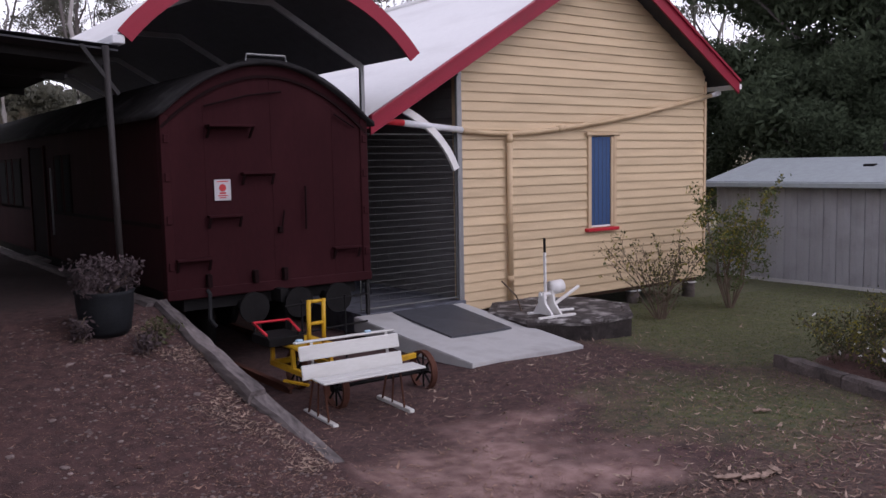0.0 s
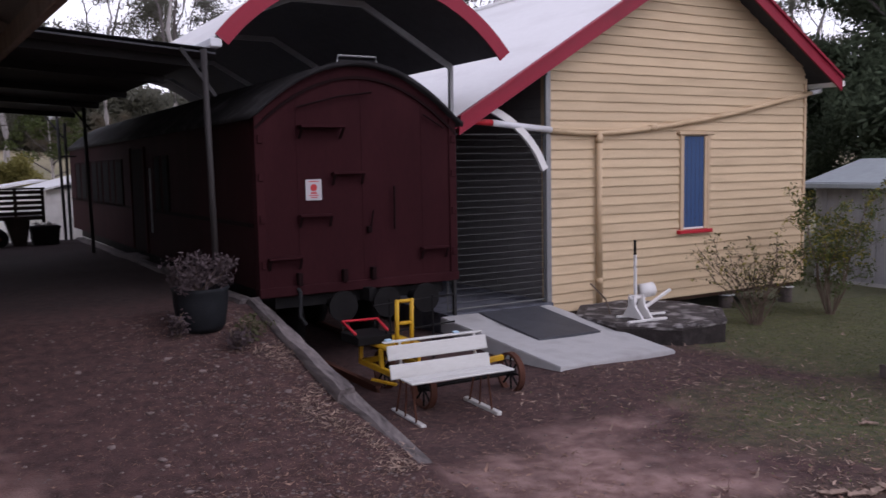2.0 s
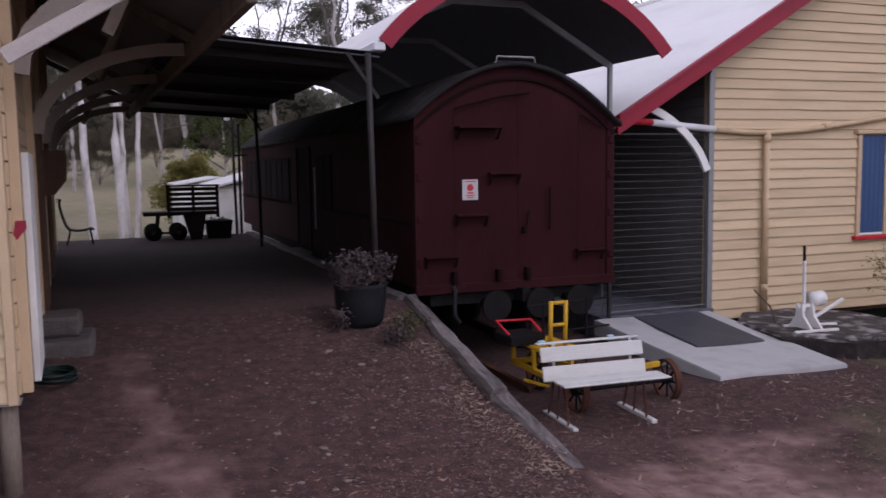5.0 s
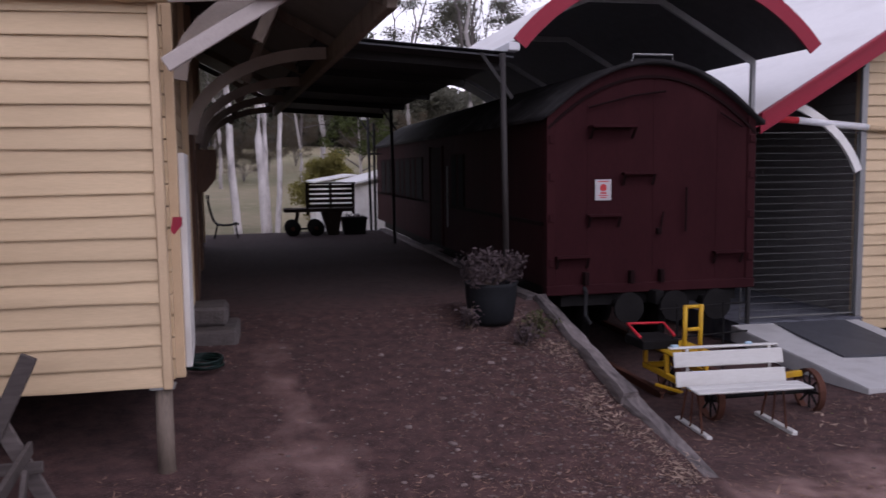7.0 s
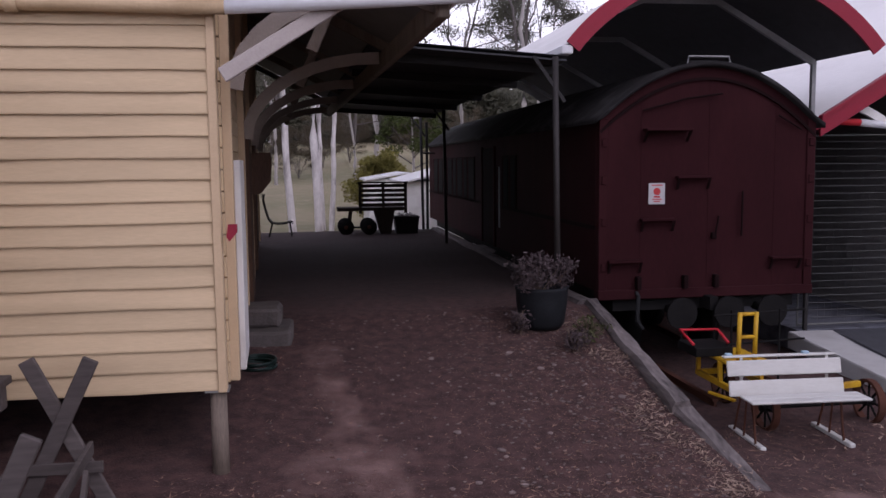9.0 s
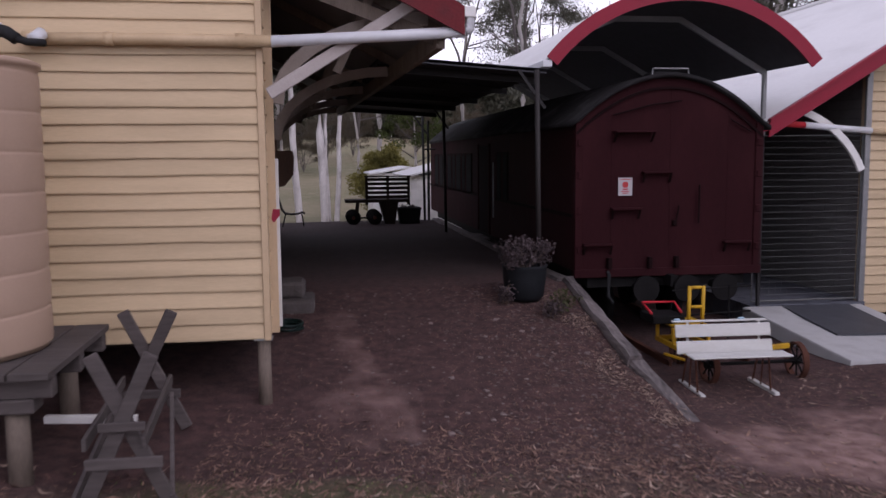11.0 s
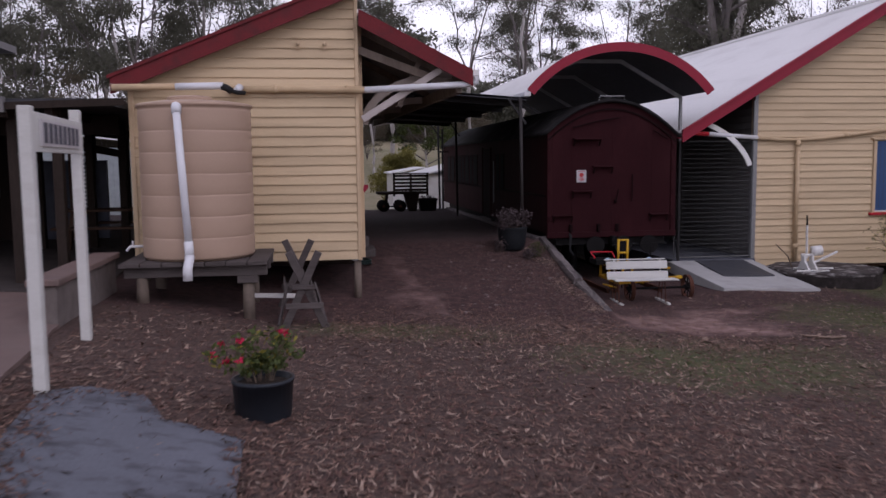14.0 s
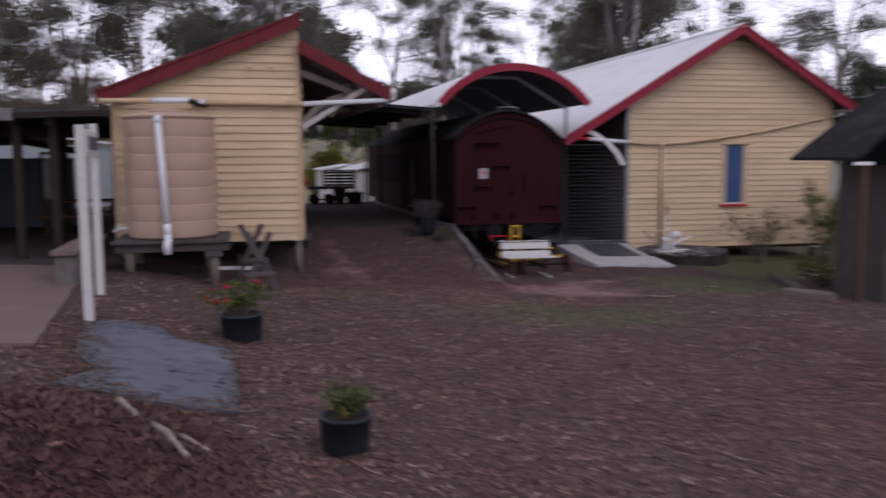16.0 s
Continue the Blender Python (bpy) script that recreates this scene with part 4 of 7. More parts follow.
for y in (10.75, 14.2, 17.7, 21.2):
    pts = [(CX0 + 0.1, y, 3.95), (4.25, y, 4.52), (4.75, y, 4.72), (5.75, y, 4.72), (7.12, y, 3.95)]
    part("bent_truss", strip(B(), pts, 0.05, 0.08), STEEL, canopy, "grey steel bent truss")
    post = part("canopy_post", box(B(), 7.09, 7.15, y - 0.03, y + 0.03, 3.0, 3.97, 0.004), STEEL, canopy)
    part("post_foot", box(B(), 7.095, 7.145, y - 0.025, y + 0.025, 0.3, 3.0, 0.004), DARK_STEEL, post, "dark painted lower post")
for y in (9.55, 17.8, 21.6):
    g0 = height(3.3, y)
    part("platform_post", tube(B(), [(3.29, y, g0 - 0.05), (3.25, y, 3.85)], 0.035, 10), DARK_STEEL if y > 10 else POST_GREY, canopy, "", True)
    part("post_bracket", beam(B(), (3.36, y, 3.35), (3.0, y, 3.85), 0.04, 0.04), DARK_STEEL, canopy)
part("side_gutter", box(B(), 3.36, 3.50, CY0 - 0.02, CY1, 3.90, 4.0, 0.012), PVC, canopy, "white gutter with a square end")
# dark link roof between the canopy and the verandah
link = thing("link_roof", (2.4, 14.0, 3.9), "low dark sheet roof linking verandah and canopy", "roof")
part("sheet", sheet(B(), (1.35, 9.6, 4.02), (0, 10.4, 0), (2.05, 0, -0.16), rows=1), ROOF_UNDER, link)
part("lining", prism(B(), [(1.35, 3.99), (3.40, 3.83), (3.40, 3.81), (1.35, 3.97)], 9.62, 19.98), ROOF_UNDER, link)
for y in (10.1, 12.0, 14.5, 17.0, 19.9):
    part("purlin", beam(B(), (1.35, y, 3.92), (3.40, y, 3.76), 0.05, 0.1), DARK_STEEL, link)

for ob in link.children:
    for v in ob.data.vertices:
        v.co.x -= SKEW * max(0.0, v.co.y + 14.0 - 6.4) * (3.4 - (v.co.x + 2.4)) / 2.05

# ---- platform edging, ramp slab and yard things ----
def rough_beam(name, p, q, w, h, mat, label, category, group="", wear=0.012):
    """A worn timber with uneven faces."""
    p, q = Vector(p), Vector(q)
    d = (q - p).normalized()
    s = d.cross(Vector((0, 0, 1))).normalized()
    u = s.cross(d)
    bm = B()
    n = 14
    rings = []
    for i in range(n + 1):
        c = p + (q - p) * (i / n)
        k = wear
        ring = []
        for a, b in ((-0.5, -1), (-0.5, -0.12), (-0.36, 0), (0.36, 0), (0.5, -0.12), (0.5, -1)):
            j = k * noise.noise((c.x * 3 + a * 5, c.y * 3, b * 4 + c.z))
            ring.append(bm.verts.new(c + s * (a * w + j) + u * (b * h + j)))
        rings.append(ring)
    for a, b in zip(rings, rings[1:]):
        for j in range(6):
            bm.faces.new((a[j], a[(j + 1) % 6], b[(j + 1) % 6], b[j]))
    bm.faces.new(rings[0][::-1]), bm.faces.new(rings[-1])
    bmesh.ops.recalc_face_normals(bm, faces=bm.faces)
    return single(name, bm, mat, label, category, group)


rough_beam("edging_sleeper", (3.93, 5.93, 0.115), (3.74, 7.22, 0.53), 0.17, 0.32, GREY_WOOD, "weathered grey timber edging the foot of the ramp", "timber", "platform edging", 0.016)
rough_beam("edging_sleeper", (3.725, 7.13, 0.555), (3.76, 9.75, 1.065), 0.165, 0.42, GREY_WOOD, "weathered grey timber with dark scars edging the platform ramp", "timber", "platform edging", 0.018)
rough_beam("platform_coping", (3.70, 9.78, 1.04), (3.62, 21.8, 1.04), 0.22, 0.3, GREY_WOOD, "weathered timber coping along the platform edge", "timber")
bm = B()
for k in range(12):
    box(bm, 3.42, 3.7, 9.9 + k * 0.98, 10.84 + k * 0.98, 0.0, 0.72)
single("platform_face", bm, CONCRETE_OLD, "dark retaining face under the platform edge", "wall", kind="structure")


def slab(name, corners, thick, mat, label, category, kind="", lip=0.0):
    bm = B()
    top = [bm.verts.new(c) for c in corners]
    bot = [bm.verts.new((c[0], c[1], c[2] - thick)) for c in corners]
    bm.faces.new(top), bm.faces.new(bot[::-1])
    for i in range(len(top)):
        j = (i + 1) % len(top)
        bm.faces.new((top[j], top[i], bot[i], bot[j]))
    bmesh.ops.recalc_face_normals(bm, faces=bm.faces)
    if lip:
        bmesh.ops.bevel(bm, geom=[e for e in bm.edges if e.verts[0] in top and e.verts[1] in top], offset=lip, segments=2, affect="EDGES")
    return single(name, bm, mat, label, category, kind=kind)


slab("concrete_ramp", [(6.86, 10.72, 0.362), (6.84, 7.95, 0.165), (8.98, 8.2, 0.05), (8.86, 10.72, 0.345)], 0.22, CONCRETE, "pale concrete ramp sloping up to the mesh gate", "ramp", lip=0.012)
slab("rubber_mat", [(7.50, 10.68, 0.366), (7.42, 9.12, 0.238), (8.58, 9.22, 0.197), (8.62, 10.68, 0.356)], 0.03, RUBBER_MAT, "worn grey rubber mat lying on the concrete ramp", "mat")

# octagonal plinth with the white points lever
OX, OY = 9.92, 9.62
bm = B()
prof = [(1.17, -0.25), (1.17, 0.21), (1.13, 0.245), (0.55, 0.245), (0.2, 0.25)]
rings = [[bm.verts.new((OX + r * math.cos(a) + 0.012 * noise.noise((r * 9, a * 3, z)), OY + r * math.sin(a), z + 0.015 * noise.noise((a * 4, r * 5, 1)))) for a in (math.pi / 8 + math.pi / 16 * j for j in range(32))] for r, z in prof]
for v in rings[0] + rings[1] + rings[2]:
    a = (math.atan2(v.co.y - OY, v.co.x - OX) + math.pi / 8) % (math.pi / 4) - math.pi / 8
    k = math.cos(math.pi / 8) / math.cos(a)
    v.co.x, v.co.y = OX + (v.co.x - OX) * k, OY + (v.co.y - OY) * k
for s, t in zip(rings, rings[1:]):
    for j in range(32):
        bm.faces.new((s[j], s[(j + 1) % 32], t[(j + 1) % 32], t[j]))
bm.faces.new(rings[-1])
plinth = thing("octagonal_plinth", (OX, OY, 0.0), "low eight-sided old concrete plinth, dark sides and pale mottled top", "plinth")
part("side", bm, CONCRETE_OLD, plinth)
bm = B()
rim = [[bm.verts.new((OX + r * math.cos(a) * math.cos(math.pi / 8) / math.cos((a + math.pi / 8) % (math.pi / 4) - math.pi / 8), OY + r * math.sin(a) * math.cos(math.pi / 8) / math.cos((a + math.pi / 8) % (math.pi / 4) - math.pi / 8), z + 0.014 * noise.noise((a * 7, r * 8, 3)))) for a in (2 * math.pi * j / 64 for j in range(64))] for r, z in ((1.175, 0.20), (1.18, 0.245), (1.13, 0.268), (0.9, 0.266), (0.5, 0.268), (0.1, 0.268))]
for s, t in zip(rim, rim[1:]):
    for j in range(64):
        bm.faces.new((s[j], s[(j + 1) % 64], t[(j + 1) % 64], t[j]))
bm.faces.new(rim[-1])
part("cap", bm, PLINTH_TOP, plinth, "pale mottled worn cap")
bm = B()
crust = [[bm.verts.new((OX + r * math.cos(a) * math.cos(math.pi / 8) / math.cos((a + math.pi / 8) % (math.pi / 4) - math.pi / 8), OY + r * math.sin(a) * math.cos(math.pi / 8) / math.cos((a + math.pi / 8) % (math.pi / 4) - math.pi / 8), z + 0.012 * noise.noise((a * 9, r * 8, 3)))) for a in (2 * math.pi * j / 64 for j in range(64))] for r, z in ((1.19, 0.235), (1.175, 0.272), (1.05 , 0.280), (1.02, 0.262))]
for p, q in zip(crust, crust[1:]):
    for j in range(64):
        bm.faces.new((p[j], p[(j + 1) % 64], q[(j + 1) % 64], q[j]))
part("edge_crust", bm, PLINTH_CRUST, plinth, "pale crumbling edge")
JX, JY, JZ = 9.36, 9.32, 0.262
lever = thing("points_lever", (JX, JY, JZ), "white painted iron points lever standing on the plinth", "lever")
part("base_bar", beam(B(), (JX - 0.36, JY - 0.22, JZ + 0.02), (JX + 0.32, JY - 0.28, JZ + 0.02), 0.05, 0.035, 0.006), WHITE, lever)
part("base_bar", beam(B(), (JX - 0.18, JY + 0.22, JZ + 0.02), (JX + 0.62, JY + 0.05, JZ + 0.02), 0.05, 0.035, 0.006), WHITE, lever)
for dx in (-0.09, 0.09):
    bm = B()
    prism(bm, [(JY - 0.24, JZ + 0.03), (JY + 0.18, JZ + 0.03), (JY + 0.06, JZ + 0.2), (JY + 0.05, JZ + 0.36), (JY - 0.06, JZ + 0.36), (JY - 0.08, JZ + 0.2)], JX + dx - 0.018, JX + dx + 0.018, "x")
    part("side_frame", bm, WHITE, lever)
part("pivot", tube(B(), [(JX - 0.14, JY, JZ + 0.32), (JX + 0.14, JY, JZ + 0.32)], 0.03, 12), WHITE, lever)
part("weight", tube(B(), [(JX + 0.10, JY + 0.02, JZ + 0.40), (JX + 0.30, JY - 0.02, JZ + 0.42)], 0.105, 18), WHITE, lever, "round white counterweight", True)
part("arm", beam(B(), (JX + 0.1, JY - 0.05, JZ + 0.16), (JX + 0.66, JY - 0.02, JZ + 0.38), 0.045, 0.04, 0.006), WHITE, lever)
part("lever_bar", beam(B(), (JX - 0.02, JY, JZ + 0.25), (JX - 0.03, JY, JZ + 0.95), 0.045, 0.03, 0.004), WHITE, lever)
part("handle", tube(B(), [(JX - 0.03, JY, JZ + 0.95), (JX - 0.035, JY, JZ + 1.16)], 0.02, 10), IRON, lever, "black lever handle")
bm = B()
tube(bm, [(JX - 0.05, JY + 0.5, JZ), (JX - 0.15, JY + 0.5, JZ + 0.25), (JX - 0.4, JY + 0.55, JZ + 0.5)], 0.012, 6)
single("dead_stick", bm, TWIG, "bare dead stick leaning behind the lever", "stick")

# bench
bench = thing("bench", (4.98, 7.5, 0.0), "white slatted park bench with thin rusty iron legs", "bench")
bd, bn = Vector((1, -0.055, 0)).normalized(), Vector((0.055, 1, 0)).normalized()
b0 = Vector((4.43, 7.62, 0.0))


def bp(u, v, z):
    return b0 + bd * u + bn * v + Vector((0, 0, z))


def slat(p, q, w, h, up):
    return beam(B(), p, q, w, h, 0.008, up)


lean = Vector((bn.x * 0.25, bn.y * 0.25, 1)).normalized()
for z, v in ((0.705, -0.02), (0.525, -0.08)):
    part("back_slat", slat(bp(-0.05, v, z), bp(1.09, v, z), 0.02, 0.148, lean), WORN_WHITE, bench)
part("back_slat", slat(bp(-0.06, 0.07, 0.80), bp(1.08, 0.07, 0.80), 0.06, 0.022, Vector((0, 0, 1))), WORN_WHITE, bench)
for v in (-0.36, -0.22):
    part("seat_slat", slat(bp(0.02, v, 0.47), bp(1.18, v, 0.47), 0.125, 0.022, Vector((0, 0, 1))), WORN_WHITE, bench)
for u in (0.12, 0.98):
    part("skid", slat(bp(u + 0.02, 0.28, 0.035), bp(u + 0.02, -0.42, 0.035), 0.06, 0.05, Vector((0, 0, 1))), WORN_WHITE, bench, "chipped white skid")
    part("leg", tube(B(), [bp(u, 0.16, 0.05), bp(u, 0.02, 0.45), bp(u, 0.06, 0.80)], 0.012, 8), RUST, bench)
    part("leg", tube(B(), [bp(u, -0.30, 0.05), bp(u, -0.22, 0.46)], 0.012, 8), RUST, bench)
    part("leg", tube(B(), [bp(u, -0.05, 0.05), bp(u, -0.10, 0.46)], 0.010, 8), RUST, bench)
    part("slat_bracket", beam(B(), bp(u, 0.02, 0.46), bp(u, 0.05, 0.80), 0.03, 0.012), WORN_WHITE, bench)

for u in (-0.03, 0.74):
    part("tape", beam(B(), bp(u, 0.075, 0.815), bp(u + 0.07, 0.075, 0.815), 0.05, 0.035, 0.008), TAPE_BLUE, bench, "pale blue tape wrap")

# rail trolley behind the bench
tro = thing("rail_trolley", (5.2, 8.3, 0.0), "yellow iron rail trolley with big spoked wheels", "trolley")
part("deck", box(B(), 4.72, 5.20, 8.20, 8.92, 0.56, 0.60, 0.015), YELLOW, tro, "yellow plate deck")
for x in (4.72, 5.18):
    part("frame_bar", beam(B(), (x, 7.85, 0.34), (x, 8.95, 0.34), 0.05, 0.06, 0.006), YELLOW, tro)
    part("frame_leg", beam(B(), (x, 8.40, 0.34), (x, 8.42, 0.57), 0.04, 0.04), YELLOW, tro)
    part("frame_leg", beam(B(), (x, 8.92, 0.34), (x, 8.92, 0.57), 0.04, 0.04), YELLOW, tro)
part("frame_bar", beam(B(), (4.7, 7.86, 0.34), (5.95, 7.86, 0.42), 0.05, 0.06, 0.006), YELLOW, tro)
part("frame_bar", beam(B(), (4.7, 8.93, 0.34), (5.20, 8.93, 0.34), 0.05, 0.06, 0.006), YELLOW, tro)
part("side_arm", beam(B(), (5.24, 8.0, 0.62), (5.75, 7.95, 0.58), 0.05, 0.04, 0.006), YELLOW, tro)
part("toe_plate", beam(B(), (4.62, 8.45, 0.24), (4.80, 8.22, 0.20), 0.05, 0.02), YELLOW, tro)
for x in (4.84, 5.02):
    part("handle_post", tube(B(), [(x, 8.26, 0.55), (x, 8.24, 1.12)], 0.024, 10), YELLOW, tro, "", True)
for z in (0.86, 1.10):
    part("handle_rung", tube(B(), [(4.84, 8.25, z), (5.02, 8.25, z)], 0.02, 10), YELLOW, tro, "", True)
part("axle", tube(B(), [(4.93, 7.87, 0.225), (6.08, 7.87, 0.225)], 0.022, 10), IRON, tro)


def hoop(bm, c, u, v, r, w, h, n=32):
    """A flat iron hoop round c in the plane of u and v: w wide, h thick."""
    c, u, v = Vector(c), Vector(u), Vector(v)
    a = u.cross(v).normalized() * (w / 2)
    rings = []
    for k in range(n):
        d = u * math.cos(2 * math.pi * k / n) + v * math.sin(2 * math.pi * k / n)
        rings.append([bm.verts.new(c + d * rr + s) for rr, s in ((r - h / 2, -a), (r + h / 2, -a), (r + h / 2, a), (r - h / 2, a))])
    for k in range(n):
        p, q = rings[k], rings[(k + 1) % n]
        for j in range(4):
            bm.faces.new((p[j], p[(j + 1) % 4], q[(j + 1) % 4], q[j]))
    bmesh.ops.recalc_face_normals(bm, faces=bm.faces)
    return bm


def spoked_wheel(x, y, z, r, parent, mat):
    bm = hoop(B(), (x, y, z), (0, 1, 0), (0, 0, 1), r, 0.07, 0.03)
    w = part("wheel", bm, mat, parent, "rusty iron wheel")
    for k in range(8):
        a = math.pi * k / 4
        part("spoke", tube(B(), [(x, y, z), (x, y + r * math.cos(a), z + r * math.sin(a))], 0.012, 6), IRON, w)
    part("hub", tube(B(), [(x - 0.05, y, z), (x + 0.05, y, z)], 0.045, 12), IRON, w)


for x, y in ((4.93, 7.86), (6.07, 7.88), (4.98, 8.85)):
    spoked_wheel(x, y, 0.225, 0.215, tro, RUST)
tray = thing("tool_tray", (4.70, 8.75, 0.6), "dark open tray with a bright red tube rim", "tray")
rim = [(4.46, 8.50, 0.75), (4.54, 9.02, 0.80), (4.96, 8.96, 0.80), (4.86, 8.52, 0.75)]
part("rim", tube(B(), rim, 0.017, 8), SCARLET, tray, "bright red tube rim", True)
part("pan", box(B(), 4.50, 4.92, 8.52, 8.98, 0.602, 0.70, 0.008), IRON, tray)
for x, y, z in ((4.47, 8.54, 0.75), (4.545, 8.99, 0.80), (4.915, 8.94, 0.80), (4.86, 8.545, 0.75)):
    part("rim_stay", tube(B(), [(min(max(x, 4.52), 4.90), y, 0.66), (x, y, z)], 0.010, 6), IRON, tray)
rod = thing("buffer_stop_frame", (5.4, 9.3, 0.0), "thin rusty iron frame in front of the van", "frame")
for z in (0.55, 0.9):
    part("rod", tube(B(), [(5.05, 9.25, z), (6.25, 9.35, z + 0.02)], 0.012, 6), IRON, rod)
for x in (5.3, 5.9):
    part("upright", tube(B(), [(x, 9.3, -0.02), (x, 9.3, 0.95)], 0.014, 6), IRON, rod)


# ---- plants ----
def leaf_cloud(name, centres, radius, count, size, mat, seed, flat=0.0, long=1.0):
    """Many small leaves, gathered round the given centres."""
    rng = np.random.default_rng(seed)
    c = np.asarray(centres, float)[rng.integers(0, len(centres), count)]
    d = rng.normal(size=(count, 3))
    d /= np.linalg.norm(d, axis=1)[:, None]
    p = c + d * (rng.random((count, 1)) ** 0.5) * radius * np.array([1, 1, 0.75])
    a = rng.normal(size=(count, 3))
    a[:, 2] *= 1.0 - flat
    a /= np.linalg.norm(a, axis=1)[:, None]
    b = np.cross(a, rng.normal(size=(count, 3)))
    b /= np.linalg.norm(b, axis=1)[:, None]
    s = size * (0.6 + 0.8 * rng.random((count, 1)))
    v = np.stack([p - a * s * long, p + b * s * 0.4, p + a * s * long, p - b * s * 0.4], 1).reshape(-1, 3)
    me = bpy.data.meshes.new(name)
    me.from_pydata(v.tolist(), [], np.arange(count * 4).reshape(-1, 4).tolist())
    me.materials.append(mat)
    return me


def mesh_part(name, me, parent, label=""):
    ob = new(name, me)
    ob.parent = parent
    me.transform(Matrix.Translation(-ORIGIN[parent]))
    ORIGIN[ob] = ORIGIN[parent]
    return tagged(ob, label)


def shrub(name, x, y, h, r, stems, leaves, size, mat, seed, label, sparse=0.25, mat2=None, base=None):
    """A bush: a few crooked stems that branch twice, with small leaves along the twigs."""
    rng = random.Random(seed)
    z = height(x, y) if base is None else base
    t = thing(name, (x, y, z), label, "plant")
    bm = B()
    tips = []

    def shake(k):
        return Vector((rng.uniform(-1, 1), rng.uniform(-1, 1), rng.uniform(-0.4, 0.9))) * k

    for k in range(stems):
        a = 2 * math.pi * (k + rng.random() * 0.8) / stems
        rr, hh = r * rng.uniform(0.25, 1.0), h * rng.uniform(0.55, 1.0)
        pts = [Vector((x + 0.10 * rng.random() * math.cos(a), y + 0.10 * rng.random() * math.sin(a), z - 0.03))]
        for i in range(1, 6):
            f = i / 5
            pts.append(Vector((x + rr * f ** 0.9 * math.cos(a), y + rr * f ** 0.9 * math.sin(a), z + hh * f ** 0.85)) + shake(0.045 * h))
        tube(bm, pts, 0.011 * (h / 1.2), 5, 0.003, cap=False)
        tips += pts[3:]
        for i in (1, 2, 3, 4):
            for _ in range(2):
                q = pts[i] + (pts[i] - pts[0]).normalized() * h * 0.10 + shake(0.17 * h)
                tube(bm, [pts[i], pts[i].lerp(q, 0.5) + shake(0.02 * h), q], 0.005, 4, 0.002, cap=False)
                tips += [q, pts[i].lerp(q, 0.6)]
                e = q + shake(0.09 * h)
                tube(bm, [q, e], 0.003, 3, 0.0015, cap=False)
                tips.append(e)
    part("stem", bm, TWIG, t)
    mesh_part("foliage", leaf_cloud("foliage", tips, sparse, leaves, size, mat, seed), t)
    if mat2:
        mesh_part("yellow_foliage", leaf_cloud("yellow_foliage", [q for q in tips if q.z > z + 0.4 * h] or tips, sparse, leaves // 3, size, mat2, seed + 1), t)
    return t, tips


shrub("shrub", 12.05, 9.35, 1.45, 1.05, 16, 1100, 0.028, BUSH_LEAF, 3, "sparse twiggy shrub with few yellow-green leaves by the wall", 0.09, YELLOW_LEAF)
shrub("shrub", 14.2, 9.5, 2.2, 0.9, 10, 3000, 0.036, SHRUB_LEAF, 4, "leafy green shrub with yellow tips beside the house corner", 0.15, YELLOW_LEAF)
for i, (x, y, h, r, lv) in enumerate(((10.9, 5.6, 0.75, 0.6, 900), (11.7, 5.1, 0.9, 0.6, 800), (10.6, 4.9, 0.5, 0.45, 600), (12.4, 5.9, 0.7, 0.5, 500))):
    t, tips = shrub("garden_bush", x, y, h, r, 9, int(lv * 1.3), 0.024, BUSH_LEAF, 20 + i, "low flowering garden bush with small pale blooms", 0.17, YELLOW_LEAF)
    mesh_part("blossom", leaf_cloud("blossom", tips, 0.12, 14, 0.035, PETAL_WHITE, 40 + i), t, "small white blossom")
rough_beam("garden_log", (10.22, 6.05, 0.09), (9.86, 4.98, 0.10), 0.16, 0.3, DARK_LOG, "dark weathered log edging the garden bed", "log", "garden edging", 0.05)
rough_beam("garden_log", (9.78, 4.92, 0.12), (9.52, 4.05, 0.10), 0.18, 0.32, DARK_LOG, "dark weathered log edging the garden bed", "log", "garden edging", 0.04)
rough_beam("garden_plank", (9.12, 4.0, 0.12), (9.55, 3.15, 0.12), 0.22, 0.3, LOG_WOOD, "pale weathered plank edging the garden bed", "timber", "garden edging", 0.02)
bm = B()
lathe(bm, (11.2, 5.1, height(11.2, 5.1) - 0.12), [(1.05, 0.0), (0.95, 0.14), (0.6, 0.2), (0.1, 0.22)], 20)
single("garden_bed", bm, MULCH, "low mounded garden bed of dark soil", "garden bed")

# glazed planter by the platform post
PX, PY = 2.98, 9.12
PZ = height(PX, PY)
pl = thing("planter", (PX, PY, PZ), "blue-grey glazed planter with a dusty pink succulent bush", "planter")
part("pot", lathe(B(), (PX, PY, PZ - 0.02), [(0.20, 0), (0.245, 0.06), (0.28, 0.3), (0.285, 0.42), (0.30, 0.46), (0.26, 0.46), (0.24, 0.38)], 24), GLAZED_POT, pl, "", True)
part("soil", lathe(B(), (PX, PY, PZ + 0.36), [(0.25, 0), (0.1, 0.03)], 16), SOIL, pl)
rng = random.Random(8)
tips = [(PX + 0.27 * rng.uniform(-1, 1), PY + 0.25 * rng.uniform(-1, 1), PZ + 0.60 + 0.15 * rng.uniform(-1, 1)) for k in range(40)]
mesh_part("foliage", leaf_cloud("foliage", tips, 0.12, 1700, 0.026, SILVER_LEAF, 7), pl, "dusty pink foliage")
bm = B()
for q in tips[::2]:
    tube(bm, [(PX, PY, PZ + 0.38), q], 0.006, 4, cap=False)
part("stem", bm, TWIG, pl)
